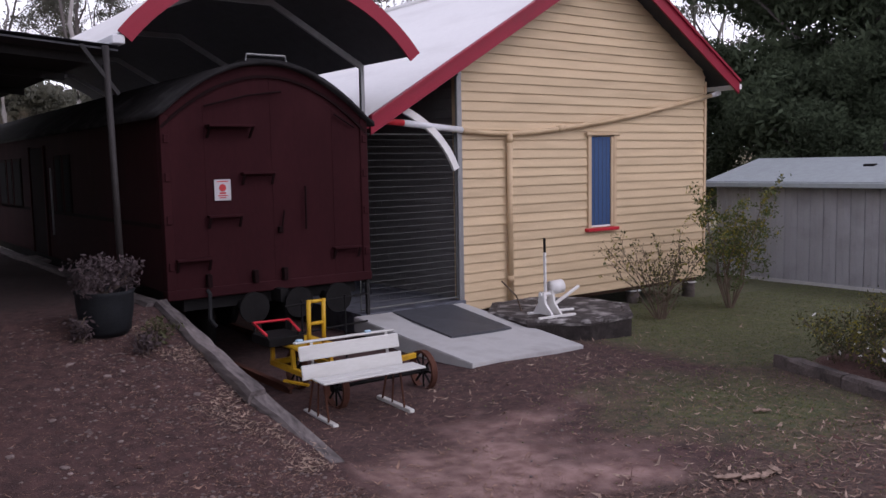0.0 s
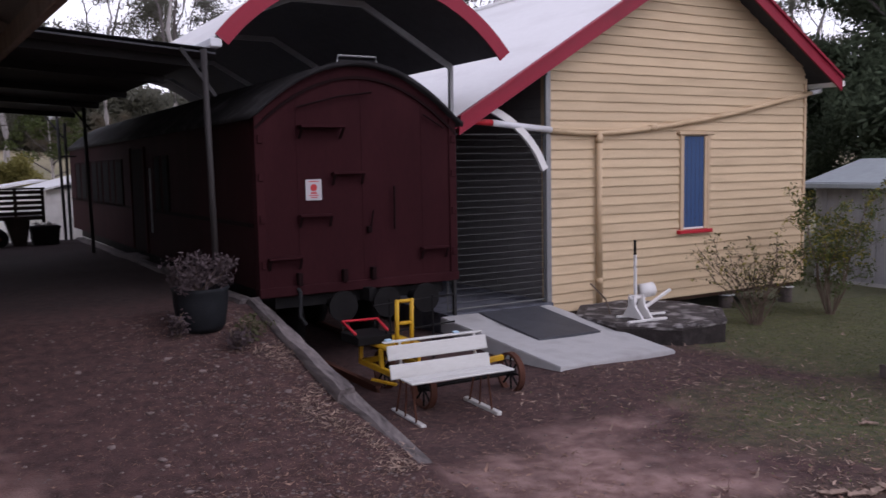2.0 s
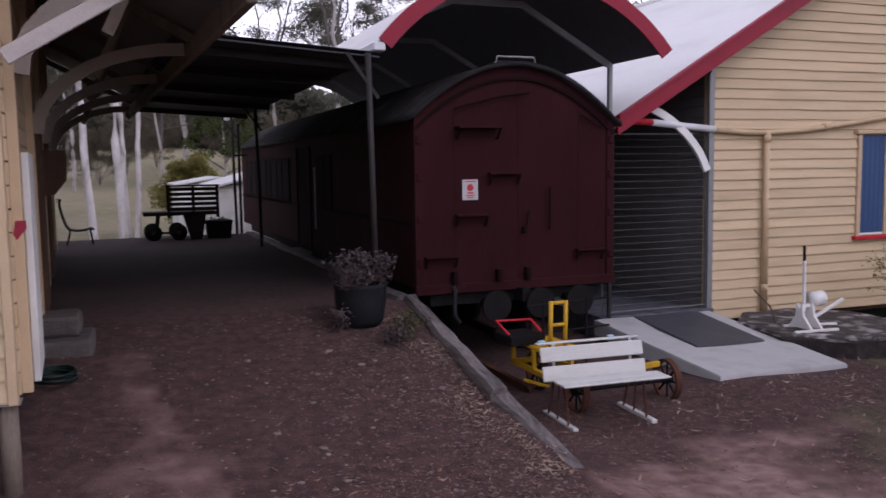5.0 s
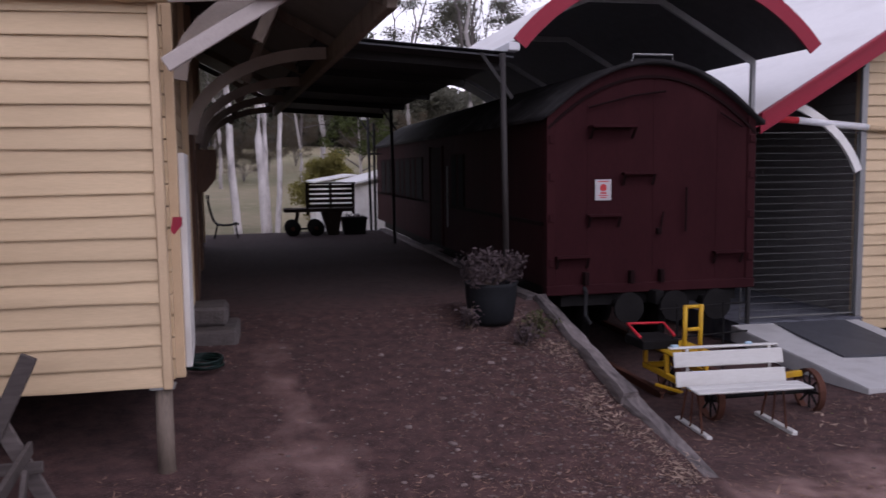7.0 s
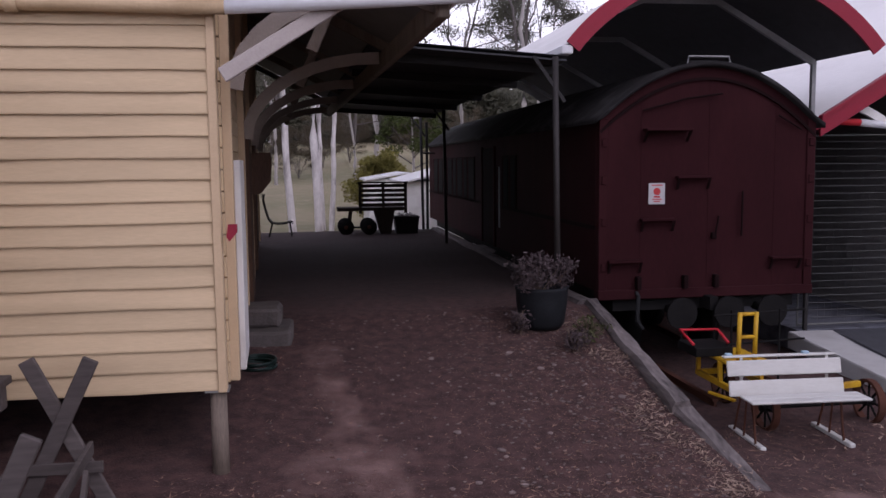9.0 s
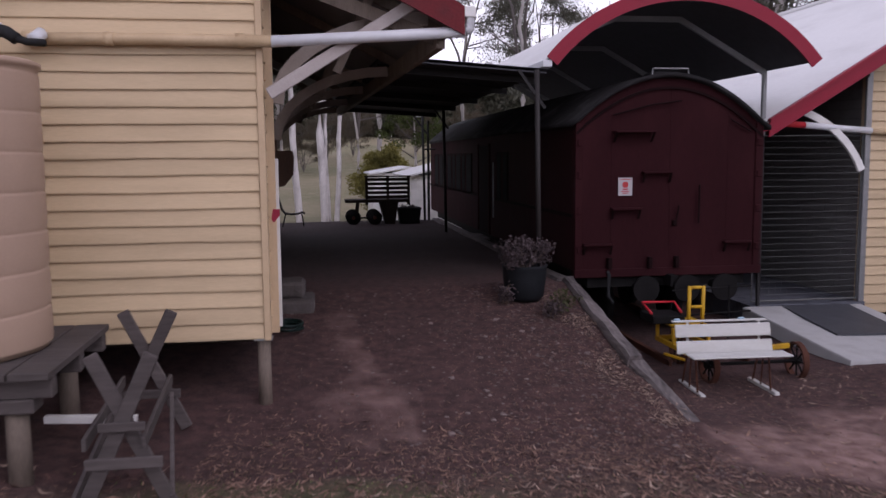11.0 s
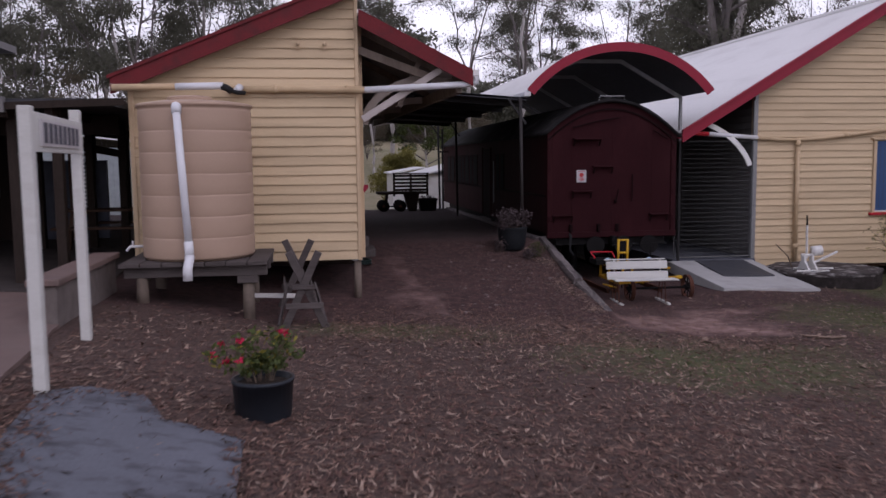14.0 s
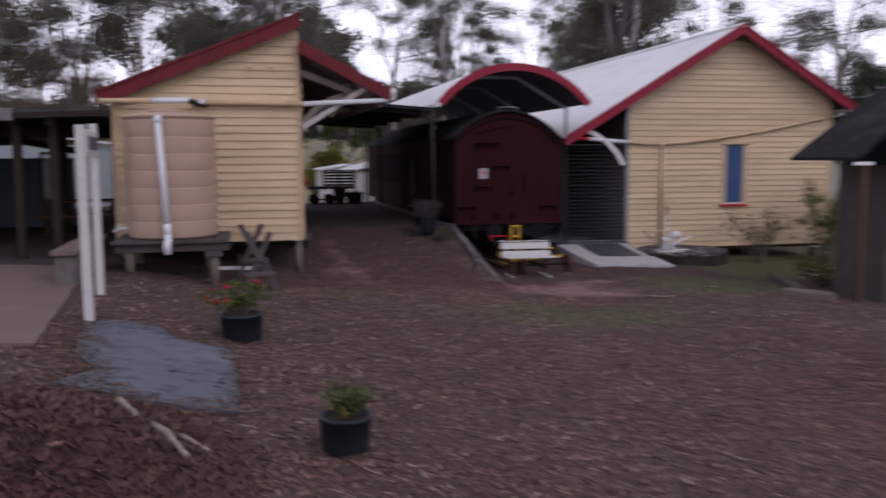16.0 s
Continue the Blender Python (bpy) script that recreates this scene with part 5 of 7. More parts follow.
for i, (x, y, r) in enumerate(((3.35, 8.65, 0.24), (3.15, 8.45, 0.18), (2.7, 8.95, 0.12))):
    t, tp = shrub("ground_plant", x, y, 0.25, r, 9, 260, 0.028, BUSH_LEAF if i == 0 else SILVER_LEAF, 60 + i, "low trailing plant at the foot of the planter", 0.1)


def round_pot(x, y, r, h, seed, label, flowers, plant_h, count):
    z = height(x, y)
    p = thing("plant_pot", (x, y, z), label, "plant pot")
    part("pot", lathe(B(), (x, y, z - 0.02), [(r * 0.88, 0), (r * 0.92, 0.02), (r, h * 0.9), (r * 1.03, h * 0.9), (r * 1.03, h), (r * 0.92, h), (r * 0.9, h * 0.85)], 28), BLACK_PLASTIC, p, "", True)
    part("soil", lathe(B(), (x, y, z + h * 0.8), [(r * 0.92, 0), (r * 0.3, 0.02)], 16), SOIL, p)
    rr = random.Random(seed)
    tp = []
    bm = B()
    for k in range(16):
        a = rr.uniform(0, 6.28)
        q = r * rr.uniform(0.2, 1.15)
        e = (x + q * math.cos(a), y + q * math.sin(a), z + h + plant_h * rr.uniform(0.35, 1.0))
        m = (x + q * 0.5 * math.cos(a), y + q * 0.5 * math.sin(a), z + h + plant_h * 0.3)
        tube(bm, [(x + q * 0.3 * math.cos(a), y + q * 0.3 * math.sin(a), z + h * 0.8), m, e], 0.006, 5, 0.003, cap=False)
        tp += [m, e]
    for dx, dy, dz in ((-1.55, 0.1, 0.16), (-1.15, -0.1, 0.10), (-1.3, 0.3, 0.24)) if flowers else ():
        e = (x + r * dx, y + r * dy, z + h + dz)
        tube(bm, [(x + r * dx * 0.3, y, z + h * 0.85), (x + r * dx * 0.7, y + r * dy, z + h + dz * 0.8), e], 0.006, 5, 0.003, cap=False)
        tp[:0] = [((x + e[0]) / 2, e[1], e[2] - 0.03), e]
    part("stem", bm, TWIG, p)
    mesh_part("foliage", leaf_cloud("foliage", tp, 0.11, count, 0.032, SHRUB_LEAF, seed), p)
    mesh_part("yellow_foliage", leaf_cloud("yellow_foliage", tp, 0.11, count // 6, 0.032, YELLOW_LEAF, seed + 5), p)
    for k in range(flowers):
        e = tp[1 + 2 * k]
        fl = leaf_cloud("flower", [(e[0], e[1], e[2] + 0.03)], 0.03, 22, 0.026, PETAL_RED, seed + k)
        mesh_part("flower", fl, p, "bright red flower")


round_pot(-1.26, 0.17, 0.262, 0.36, 5, "round black plastic pot with a red flowering plant", 7, 0.36, 900)
round_pot(-0.45, -4.05, 0.205, 0.32, 15, "small black plastic pot with a low yellow-green plant", 0, 0.16, 420)


# ---- water tank on its stand ----
TX, TY, TZ = -2.42, 5.08, 1.335
tank = thing("water_tank", (TX, TY, TZ), "beige ribbed polythene rainwater tank standing on a timber stand", "water tank")
prof, z = [(0.78, 0.0), (0.80, 0.03)], 0.03
for k in range(7):
    z0 = 0.03 + k * 0.285
    prof += [(0.808, z0 + 0.004), (0.812, z0 + 0.02), (0.814, z0 + 0.14), (0.812, z0 + 0.255), (0.811, z0 + 0.265), (0.806, z0 + 0.273), (0.806, z0 + 0.282)]
prof += [(0.815, 2.05), (0.835, 2.06), (0.835, 2.09), (0.80, 2.105), (0.55, 2.14), (0.3, 2.16), (0.05, 2.165)]
bm = lathe(B(), (TX, TY, TZ), [(r * 0.93, q) for r, q in prof], 64)
for v in bm.verts:
    k = 1 + 0.006 * noise.noise((v.co.x * 1.6, v.co.y * 1.6, v.co.z * 1.2)) + 0.002 * noise.noise(v.co * 5)
    v.co.x, v.co.y = TX + (v.co.x - TX) * k, TY + (v.co.y - TY) * k
    v.co.z += 0.006 * noise.noise((v.co.x * 2.5, v.co.y * 2.5, v.co.z * 3))
part("shell", bm, TANK, tank, "", True)
part("inlet_lid", lathe(B(), (TX - 0.05, TY - 0.1, TZ + 2.13), [(0.3, 0), (0.3, 0.06), (0.25, 0.08)], 20), TANK, tank)
dp = thing("overflow_pipe", (TX - 0.15, TY - 0.9, 1.2), "white plastic overflow pipe down the tank's side", "pipe")
part("elbow", tube(B(), [(TX - 0.12, TY - 0.70, 3.36), (TX - 0.12, TY - 0.82, 3.37), (TX - 0.115, TY - 0.85, 3.28)], 0.062, 12), PVC, dp, "", True)
part("run", tube(B(), [(TX - 0.115, TY - 0.85, 3.30), (TX - 0.02, TY - 0.85, 1.45)], 0.05, 12), PVC, dp, "", True)
part("coupling", tube(B(), [(TX - 0.03, TY - 0.85, 1.62), (TX - 0.02, TY - 0.85, 1.38)], 0.058, 12), PVC, dp, "", True)
part("lower_elbow", tube(B(), [(TX - 0.02, TY - 0.85, 1.42), (TX - 0.02, TY - 0.92, 1.36), (TX - 0.03, TY - 1.0, 1.28), (TX - 0.03, TY - 1.01, 1.12)], 0.062, 12), PVC, dp, "", True)
tap = thing("garden_tap", (-3.26, 5.0, 1.45), "small white plastic tap low on the tank side", "tap")
part("spout", tube(B(), [(TX - 0.74, 5.0, 1.50), (TX - 0.92, 4.97, 1.50), (TX - 0.97, 4.95, 1.44)], 0.02, 8), PVC, tap, "", True)
part("lever", tube(B(), [(TX - 0.89, 4.97, 1.50), (TX - 0.88, 4.96, 1.58)], 0.013, 8), PVC, tap, "", True)
stand = thing("tank_stand", (TX, TY, 0.5), "weathered timber plank stand on round posts", "stand")
for k in range(7):
    x0 = -3.36 + k * 0.275
    part("plank", box(B(), x0, x0 + 0.262, 4.28, 5.98, 1.275, 1.33, 0.006), GREY_WOOD_X, stand)
for y in (4.45, 5.15, 5.85):
    part("bearer", box(B(), -3.32, -1.46, y - 0.06, y + 0.06, 1.13, 1.275, 0.008), GREY_WOOD_X, stand)
for x, y in ((-1.72, 4.47), (-1.75, 5.8), (-3.1, 4.47), (-3.1, 5.8)):
    z = height(x, y) - 0.08
    part("post", lathe(B(), (x, y, z), [(0.082, 0), (0.075, 1.13 - z)], 12), LOG_WOOD, stand, "", True)
part("bracket", box(B(), -1.86, -1.58, 4.36, 4.58, 1.03, 1.13, 0.01), GREY_WOOD_X, stand)

# sawhorse
saw = thing("sawhorse", (-1.03, 4.5, 0.42), "weathered timber sawhorse of crossed planks", "sawhorse")
for y, cx, top, low in ((4.2, -0.97, 1.45, 0.41), (5.72, -1.08, 1.47, 0.46)):
    for s in (-1, 1):
        part("crossed_leg", beam(B(), (cx + s * 0.28, y + s * 0.02, low), (cx - s * 0.20, y + s * 0.02, top), 0.10, 0.036, 0.006, up=(0, 1, 0)), GREY_WOOD_X, saw)
    part("tie", beam(B(), (cx - 0.25, y - 0.05, low + 0.32), (cx + 0.25, y - 0.05, low + 0.32), 0.025, 0.075, 0.004), GREY_WOOD_X, saw)
part("tie", beam(B(), (-1.12, 4.14, 0.98), (-0.82, 4.14, 0.98), 0.025, 0.06, 0.004), GREY_WOOD_X, saw)
for x in (-1.22, -0.84):
    part("rail", beam(B(), (x, 4.16, 0.86), (x - 0.08, 5.76, 0.88), 0.03, 0.085, 0.004), GREY_WOOD_X, saw)
for x in (-1.34, -0.70):
    part("brace", beam(B(), (x + 0.02, 4.2, 0.44), (x + (0.1 if x < -1 else -0.14), 5.3, 0.86), 0.03, 0.08, 0.004), GREY_WOOD_X, saw)
single("white_crossbar", beam(B(), (-1.8, 5.3, 0.72), (-1.1, 5.25, 0.70), 0.06, 0.06, 0.004), WHITE, "pale timber rail between stand and sawhorse", "rail")

# name board on two white posts
board = thing("name_board", (-3.12, 1.0, 0.8), "white painted name board between two square posts", "sign")
for x, y, top in ((-3.0, -0.08, 3.10), (-3.2, 2.06, 3.19)):
    z = height(x, y)
    part("post", box(B(), x - 0.05, x + 0.05, y - 0.05, y + 0.05, z - 0.1, top, 0.008), WORN_WHITE, board)
bd2 = part("board", beam(B(), (-2.96, -0.1, 2.90), (-3.16, 2.1, 2.90), 0.025, 0.32, 0.004), WORN_WHITE, board)
pan = part("panel", beam(B(), (-2.965, 0.15, 2.90), (-3.12, 1.85, 2.90), 0.02, 0.22), SIGN_WHITE, bd2)
for k in range(8):
    a = 0.24 + k * 0.2
    f = (a - 0.15) / 1.7
    part("letter_bar", beam(B(), (-2.953 - 0.155 * f, a, 2.90), (-2.953 - 0.155 * (f + 0.075), a + 0.13, 2.90), 0.006, 0.17), SIGN_INK, bd2)

# platform things: cart, stone step, hose
CY = 20.6
cz = height(1.7, CY)
cart = thing("platform_cart", (1.9, CY, cz), "dark timber luggage cart with a slatted end board", "cart")
part("bed", box(B(), 1.10, 2.75, CY, CY + 0.7, cz + 0.56, cz + 0.64, 0.01), DARK_TIMBER, cart)
for k in range(5):
    part("slat", box(B(), 1.64, 2.76, CY - 0.02, CY + 0.01, cz + 0.67 + k * 0.113, cz + 0.745 + k * 0.113, 0.005), DARK_TIMBER, cart)
for x in (1.65, 2.2, 2.74):
    part("stake", box(B(), x - 0.035, x + 0.035, CY + 0.011, CY + 0.05, cz + 0.5, cz + 1.22), DARK_TIMBER, cart)
part("top_rail", box(B(), 1.60, 2.80, CY - 0.03, CY + 0.06, cz + 1.22, cz + 1.255, 0.006), DARK_TIMBER, cart)
for x, y in ((1.30, CY - 0.02), (1.85, CY - 0.02), (1.30, CY + 0.6), (1.85, CY + 0.6)):
    w = part("wheel", tube(B(), [(x, y - 0.03, cz + 0.18), (x, y + 0.03, cz + 0.18)], 0.19, 20), IRON, cart, "", True)
    part("hub", tube(B(), [(x, y - 0.05, cz + 0.18), (x, y + 0.05, cz + 0.18)], 0.05, 10), RUST, w)
part("axle_bar", box(B(), 1.3, 1.85, CY + 0.02, CY + 0.06, cz + 0.15, cz + 0.19), IRON, cart)
part("leg", beam(B(), (1.36, CY + 0.05, cz + 0.15), (1.42, CY + 0.05, cz + 0.58), 0.08, 0.09), DARK_TIMBER, cart)
part("block_leg", prism(B(), [(1.98, cz + 0.58), (2.48, cz + 0.58), (2.38, cz), (2.13, cz)], CY + 0.05, CY + 0.5), DARK_TIMBER, cart)
tub = thing("planter_tub", (2.77, CY + 0.2, cz), "dark low tub with a small pale plant on the platform", "planter")
part("body", prism(B(), [(2.52, cz), (3.02, cz), (3.06, cz + 0.36), (2.48, cz + 0.36)], CY, CY + 0.5), IRON, tub)
part("rim", box(B(), 2.46, 3.08, CY - 0.02, CY + 0.52, cz + 0.36, cz + 0.41, 0.015), IRON, tub)
mesh_part("foliage", leaf_cloud("foliage", [(2.6 + 0.1 * k, CY + 0.2, cz + 0.44) for k in range(4)], 0.11, 160, 0.025, SILVER_LEAF, 71), tub)
iron_chair = thing("iron_chair", (-0.25, CY, cz), "light iron garden chair with a curved slatted seat", "chair")
prof = [(-0.65, 0.93), (-0.66, 1.0), (-0.60, 0.99), (-0.62, 0.86), (-0.57, 0.62), (-0.51, 0.42), (-0.44, 0.33), (-0.30, 0.30), (-0.12, 0.31), (0.0, 0.35), (0.06, 0.31)]
for y in (CY - 0.22, CY + 0.22):
    part("side_rail", tube(B(), [(x, y, cz + z) for x, z in prof], 0.014, 8), IRON, iron_chair, "", True)
    for x0, x1 in ((-0.42, -0.50), (-0.02, 0.03)):
        part("leg", tube(B(), [(x0, y, cz + 0.33), (x1, y, cz)], 0.013, 8), IRON, iron_chair)
for (x0, z0), (x1, z1) in zip(prof[4:], prof[5:-1]):
    for f in (0.2, 0.65):
        x, z = x0 + (x1 - x0) * f, z0 + (z1 - z0) * f
        part("slat", box(B(), x - 0.022, x + 0.022, CY - 0.22, CY + 0.22, cz + z - 0.008, cz + z + 0.012, 0.003), IRON, iron_chair)
end_gate = thing("end_rail", (3.33, 21.6, 1.0), "dark steel rail between two posts at the platform end", "rail")
part("post", tube(B(), [(3.42, 21.75, 0.95), (3.42, 21.75, 3.7)], 0.035, 8), DARK_STEEL, end_gate)
part("rail", tube(B(), [(3.27, 21.68, 2.93), (3.62, 21.75, 2.93)], 0.022, 8), DARK_STEEL, end_gate)
sz = height(0.05, 8.9)
st = thing("stone_step", (0.05, 9.0, sz), "pair of rough grey stone steps below the platform door", "step")
for x0, x1, y0, y1, za, zb in ((-0.24, 0.29, 8.78, 9.6, -0.06, 0.12), (-0.2, 0.17, 9.06, 9.6, 0.12, 0.32)):
    bm = box(B(), x0, x1, y0, y1, sz + za, sz + zb, 0.03)
    bmesh.ops.subdivide_edges(bm, edges=list(bm.edges), cuts=2, use_grid_fill=True)
    for v in bm.verts:
        v.co += Vector((noise.noise(v.co * 6), noise.noise(v.co * 6 + Vector((9, 0, 0))), noise.noise(v.co * 6 + Vector((0, 9, 0))))) * 0.022
    part("tread", bm, STEP_STONE, st)
hz = height(-0.02, 8.15)
bm = B()
tube(bm, [(-0.02 + (0.17 + 0.06 * noise.noise((i * 0.13, 0, 0))) * math.cos(i * 0.35), 8.15 + (0.2 + 0.08 * noise.noise((0, i * 0.17, 0))) * math.sin(i * 0.35), hz + 0.03 + 0.001 * i) for i in range(80)], 0.012, 6)
single("garden_hose", bm, GREEN_HOSE, "dark green garden hose coiled on the ground", "hose", smooth=True)
tag = thing("letter_flag", (-0.06, 6.4, 2.25), "small red metal flag on the wall", "flag")
part("flag", prism(B(), [(-0.05, 2.275), (0.01, 2.275), (0.01, 2.22), (-0.045, 2.155), (-0.065, 2.19)], 6.135, 6.163), RED, tag)

# ---- blue-grey slab, left concrete, low wall, mulch ----
def ground_patch(name, outline, lift, mat, label, category, kind="", ragged=0.02):
    """A thin paved patch that follows the ground."""
    bm = B()
    f = bm.faces.new([bm.verts.new((x, y, 0)) for x, y in outline])
    bmesh.ops.triangulate(bm, faces=[f])
    for _ in range(4):
        bmesh.ops.subdivide_edges(bm, edges=[e for e in bm.edges if e.calc_length() > 0.3], cuts=1, use_grid_fill=True)
    bmesh.ops.triangulate(bm, faces=bm.faces)
    top = list(bm.faces)
    for v in bm.verts:
        if v.is_boundary:
            v.co.x += ragged * noise.noise((v.co.x * 4, v.co.y * 4, 1))
            v.co.y += ragged * noise.noise((v.co.x * 4, v.co.y * 4, 7))
    for v in bm.verts:
        v.co.z = height(v.co.x, v.co.y) + lift
    r = bmesh.ops.extrude_face_region(bm, geom=top)
    for v in [g for g in r["geom"] if isinstance(g, bmesh.types.BMVert)]:
        v.co.z -= 0.12
    bmesh.ops.recalc_face_normals(bm, faces=bm.faces)
    return single(name, bm, mat, label, category, kind=kind)


SLAB = [(-1.27, -3.04), (-1.32, -1.6), (-1.36, -0.62), (-1.75, -0.45), (-2.0, -0.38), (-2.25, 0.18), (-2.75, 0.22), (-3.0, -0.1), (-2.95, -0.9), (-2.85, -1.7), (-2.6, -2.2), (-2.85, -2.85), (-2.1, -3.05)]
ground_patch("painted_slab", SLAB, 0.035, PAVING_BLUE, "blue-grey painted concrete slab half hidden by leaf litter", "slab", "structure")
ground_patch("concrete_apron", [(-3.3, -1.45), (-3.45, 0.5), (-3.62, 2.5), (-3.8, 4.6), (-5.8, 4.95), (-12.0, 5.0), (-12.0, -1.3), (-6.0, -1.4)], 0.045, CONCRETE_PINK, "stained pinkish concrete floor running under the shelter", "floor", "structure")
# Dark patch standing in for the shelter roof's shade on the floor.
ground_patch("shelter_floor", [(-3.85, 4.75), (-3.9, 9.0), (-3.9, 16.0), (-14.0, 16.0), (-14.0, 5.15), (-5.8, 5.1)], 0.03, SHADED_FLOOR, "shelter floor with the roof's shade put into its dark colour", "floor", "structure")
z0 = height(-3.75, 3.5) + 0.04
low = thing("low_wall", (-3.75, 3.9, z0), "low block wall with a pinkish coping", "wall")
part("block_core", box(B(), -3.88, -3.62, 2.55, 5.3, z0 - 0.1, z0 + 0.42, 0.01), LOW_WALL, low)
part("coping", box(B(), -3.93, -3.57, 2.48, 5.36, z0 + 0.42, z0 + 0.50, 0.012), CONCRETE_PINK, low, "pinkish concrete coping")
def heap_top(x, y):
    """The uneven surface of the mulch heap."""
    d = math.hypot((x + 2.75) / 1.5, (y + 4.35) / 1.25)
    return height(x, y) - 0.05 + 0.30 * smooth01(1.05 - d) + (0.06 * noise.noise((x * 5, y * 5, 0)) + 0.04 * noise.noise((x * 14, y * 14, 2))) * smooth01((1.1 - d) * 3)


bm = B()
bmesh.ops.create_grid(bm, x_segments=60, y_segments=60, size=1.0)
for v in bm.verts:
    x, y = -2.75 + v.co.x * 1.5, -4.35 + v.co.y * 1.25
    v.co = Vector((x, y, heap_top(x, y)))
single("mulch_heap", bm, MULCH, "low heap of reddish bark mulch and roots", "mulch", kind="stuff")
for i, (p, q, r) in enumerate((((-2.26, -3.2), (-2.08, -3.55), 0.035), ((-1.92, -3.85), (-1.64, -4.4), 0.036), ((-1.72, -3.85), (-1.5, -4.12), 0.026))):
    bm = B()
    pts = []
    for k in range(6):
        x, y = p[0] + (q[0] - p[0]) * k / 5 + 0.03 * noise.noise((k, i, 0)), p[1] + (q[1] - p[1]) * k / 5 + 0.04 * noise.noise((k, i, 5))
        pts.append((x, y, max(height(x, y), heap_top(x, y)) + 0.02 + r))
    tube(bm, pts, r, 8, r * 0.6)
    single("fallen_branch", bm, PALE_BRANCH, "pale fallen branch lying by the mulch heap", "branch", "fallen branches", smooth=True)
def curled_bark(x, y, length, turn, seed):
    """A dry strip of bark, curled across and bowed along."""
    bm = B()
    rows = []
    for i in range(9):
        f = i / 8 - 0.5
        w = 0.032 * (1 - 1.6 * f * f) * (1 + 0.4 * noise.noise((i * 0.9, seed, 2)))
        row = []
        for k in range(5):
            a = -1.2 + 0.6 * k
            u, v = f * length, w * math.sin(a) + 0.04 * noise.noise((i * 0.5, seed, 7))
            px, py = x + u * math.cos(turn) - v * math.sin(turn), y + u * math.sin(turn) + v * math.cos(turn)
            row.append(bm.verts.new((px, py, height(px, py) + 0.012 + w * (1 - math.cos(a)) + 0.05 * abs(f) * abs(noise.noise((i * 0.7, seed, 4))))))
        rows.append(row)
    for a, b in zip(rows, rows[1:]):
        for k in range(4):
            bm.faces.new((a[k], a[k + 1], b[k + 1], b[k]))
    r = bmesh.ops.extrude_face_region(bm, geom=list(bm.faces))
    bmesh.ops.translate(bm, verts=[g for g in r["geom"] if isinstance(g, bmesh.types.BMVert)], vec=(0, 0, 0.006))
    bmesh.ops.recalc_face_normals(bm, faces=bm.faces)
    single("bark_strip", bm, STRAW, "pale curled strip of dry bark lying on the grass", "bark", "fallen bark", smooth=True)


for i, (x, y, L, a) in enumerate(((6.22, 3.98, 0.24, 2.5), (6.36, 3.86, 0.2, 2.9), (6.52, 3.82, 0.22, 0.1), (6.62, 3.84, 0.14, 1.2), (8.1, 4.9, 0.18, 2.5), (9.6, 4.3, 0.18, 2.4))):
    curled_bark(x, y, L, a, i)

# ---- grey shed and hut on the right ----
shed = thing("grey_shed", (20.8, 10.0, -0.4), "long grey ribbed metal shed with a low pale roof", "shed")
SX, SY0, SY1 = 18.7, 1.0, 13.05
part("wall_core", box(B(), SX + 0.02, SX + 4, SY0, SY1, -0.5, 1.98), SHED_WALL, shed)
for k in range(39):
    y = SY1 - 0.02 - k * 0.31
    panel = part("wall_panel", box(B(), SX - 0.012, SX + 0.02, y - 0.288, y, -0.30, 1.97, 0.008), SHED_WALL, shed)
    part("rib", box(B(), SX - 0.028, SX - 0.011, y - 0.165 + 0.02 * (k % 3), y - 0.135 + 0.02 * (k % 3), -0.30, 1.97, 0.006), SHED_WALL, panel)
part("plinth", box(B(), SX - 0.05, SX + 0.0, SY0, SY1, -0.55, -0.27), CONCRETE, shed)
bm = B()
prism(bm, [(SX - 0.28, 2.0), (20.7, 2.53), (SX + 4.2, 2.0), (SX + 4.2, 1.95), (20.7, 2.48), (SX - 0.28, 1.95)], SY0 - 0.3, SY1 + 0.15)
part("roof", bm, SHED_ROOF, shed, "blue-grey sheet roof")
part("gutter", box(B(), SX - 0.36, SX - 0.26, SY0 - 0.3, SY1 + 0.18, 1.86, 1.98, 0.015), SHED_ROOF, shed)
part("roof_vent", box(B(), 19.75, 19.95, 9.7, 9.95, 2.30, 2.37, 0.02), IRON, shed)

hut = thing("timber_hut", (11.5, 3.4, 0.1), "grey hut with a dark shingle gable roof", "hut")
part("body", box(B(), 10.45, 12.6, 2.9, 4.3, -0.1, 2.5, 0.01), GREY_WOOD_X, hut)
for k in range(7):
    f0, f1 = k / 7, (k + 1) / 7
    part("roof_course", prism(B(), [(9.45 + 2.15 * f0, 2.66 + 1.5 * f0), (9.45 + 2.15 * f1, 2.66 + 1.5 * f1), (9.45 + 2.15 * f1, 2.56 + 1.5 * f1), (9.45 + 2.15 * f0, 2.60 + 1.5 * f0)], 2.6, 4.45), VAN_ROOF, hut)
part("far_roof", prism(B(), [(11.6, 4.16), (14.0, 2.66), (14.0, 2.58), (11.6, 4.06)], 2.6, 4.45), VAN_ROOF, hut)
part("eave_board", box(B(), 9.42, 9.8, 2.56, 2.60, 2.52, 2.58), WHITE, hut)
part("gable", prism(B(), [(10.45, 2.5), (12.6, 2.5), (11.6, 4.0)], 2.95, 4.25), IRON, hut)
part("post", box(B(), 9.8, 9.9, 2.8, 2.9, 0.0, 2.6), BROWN_WOOD, hut)

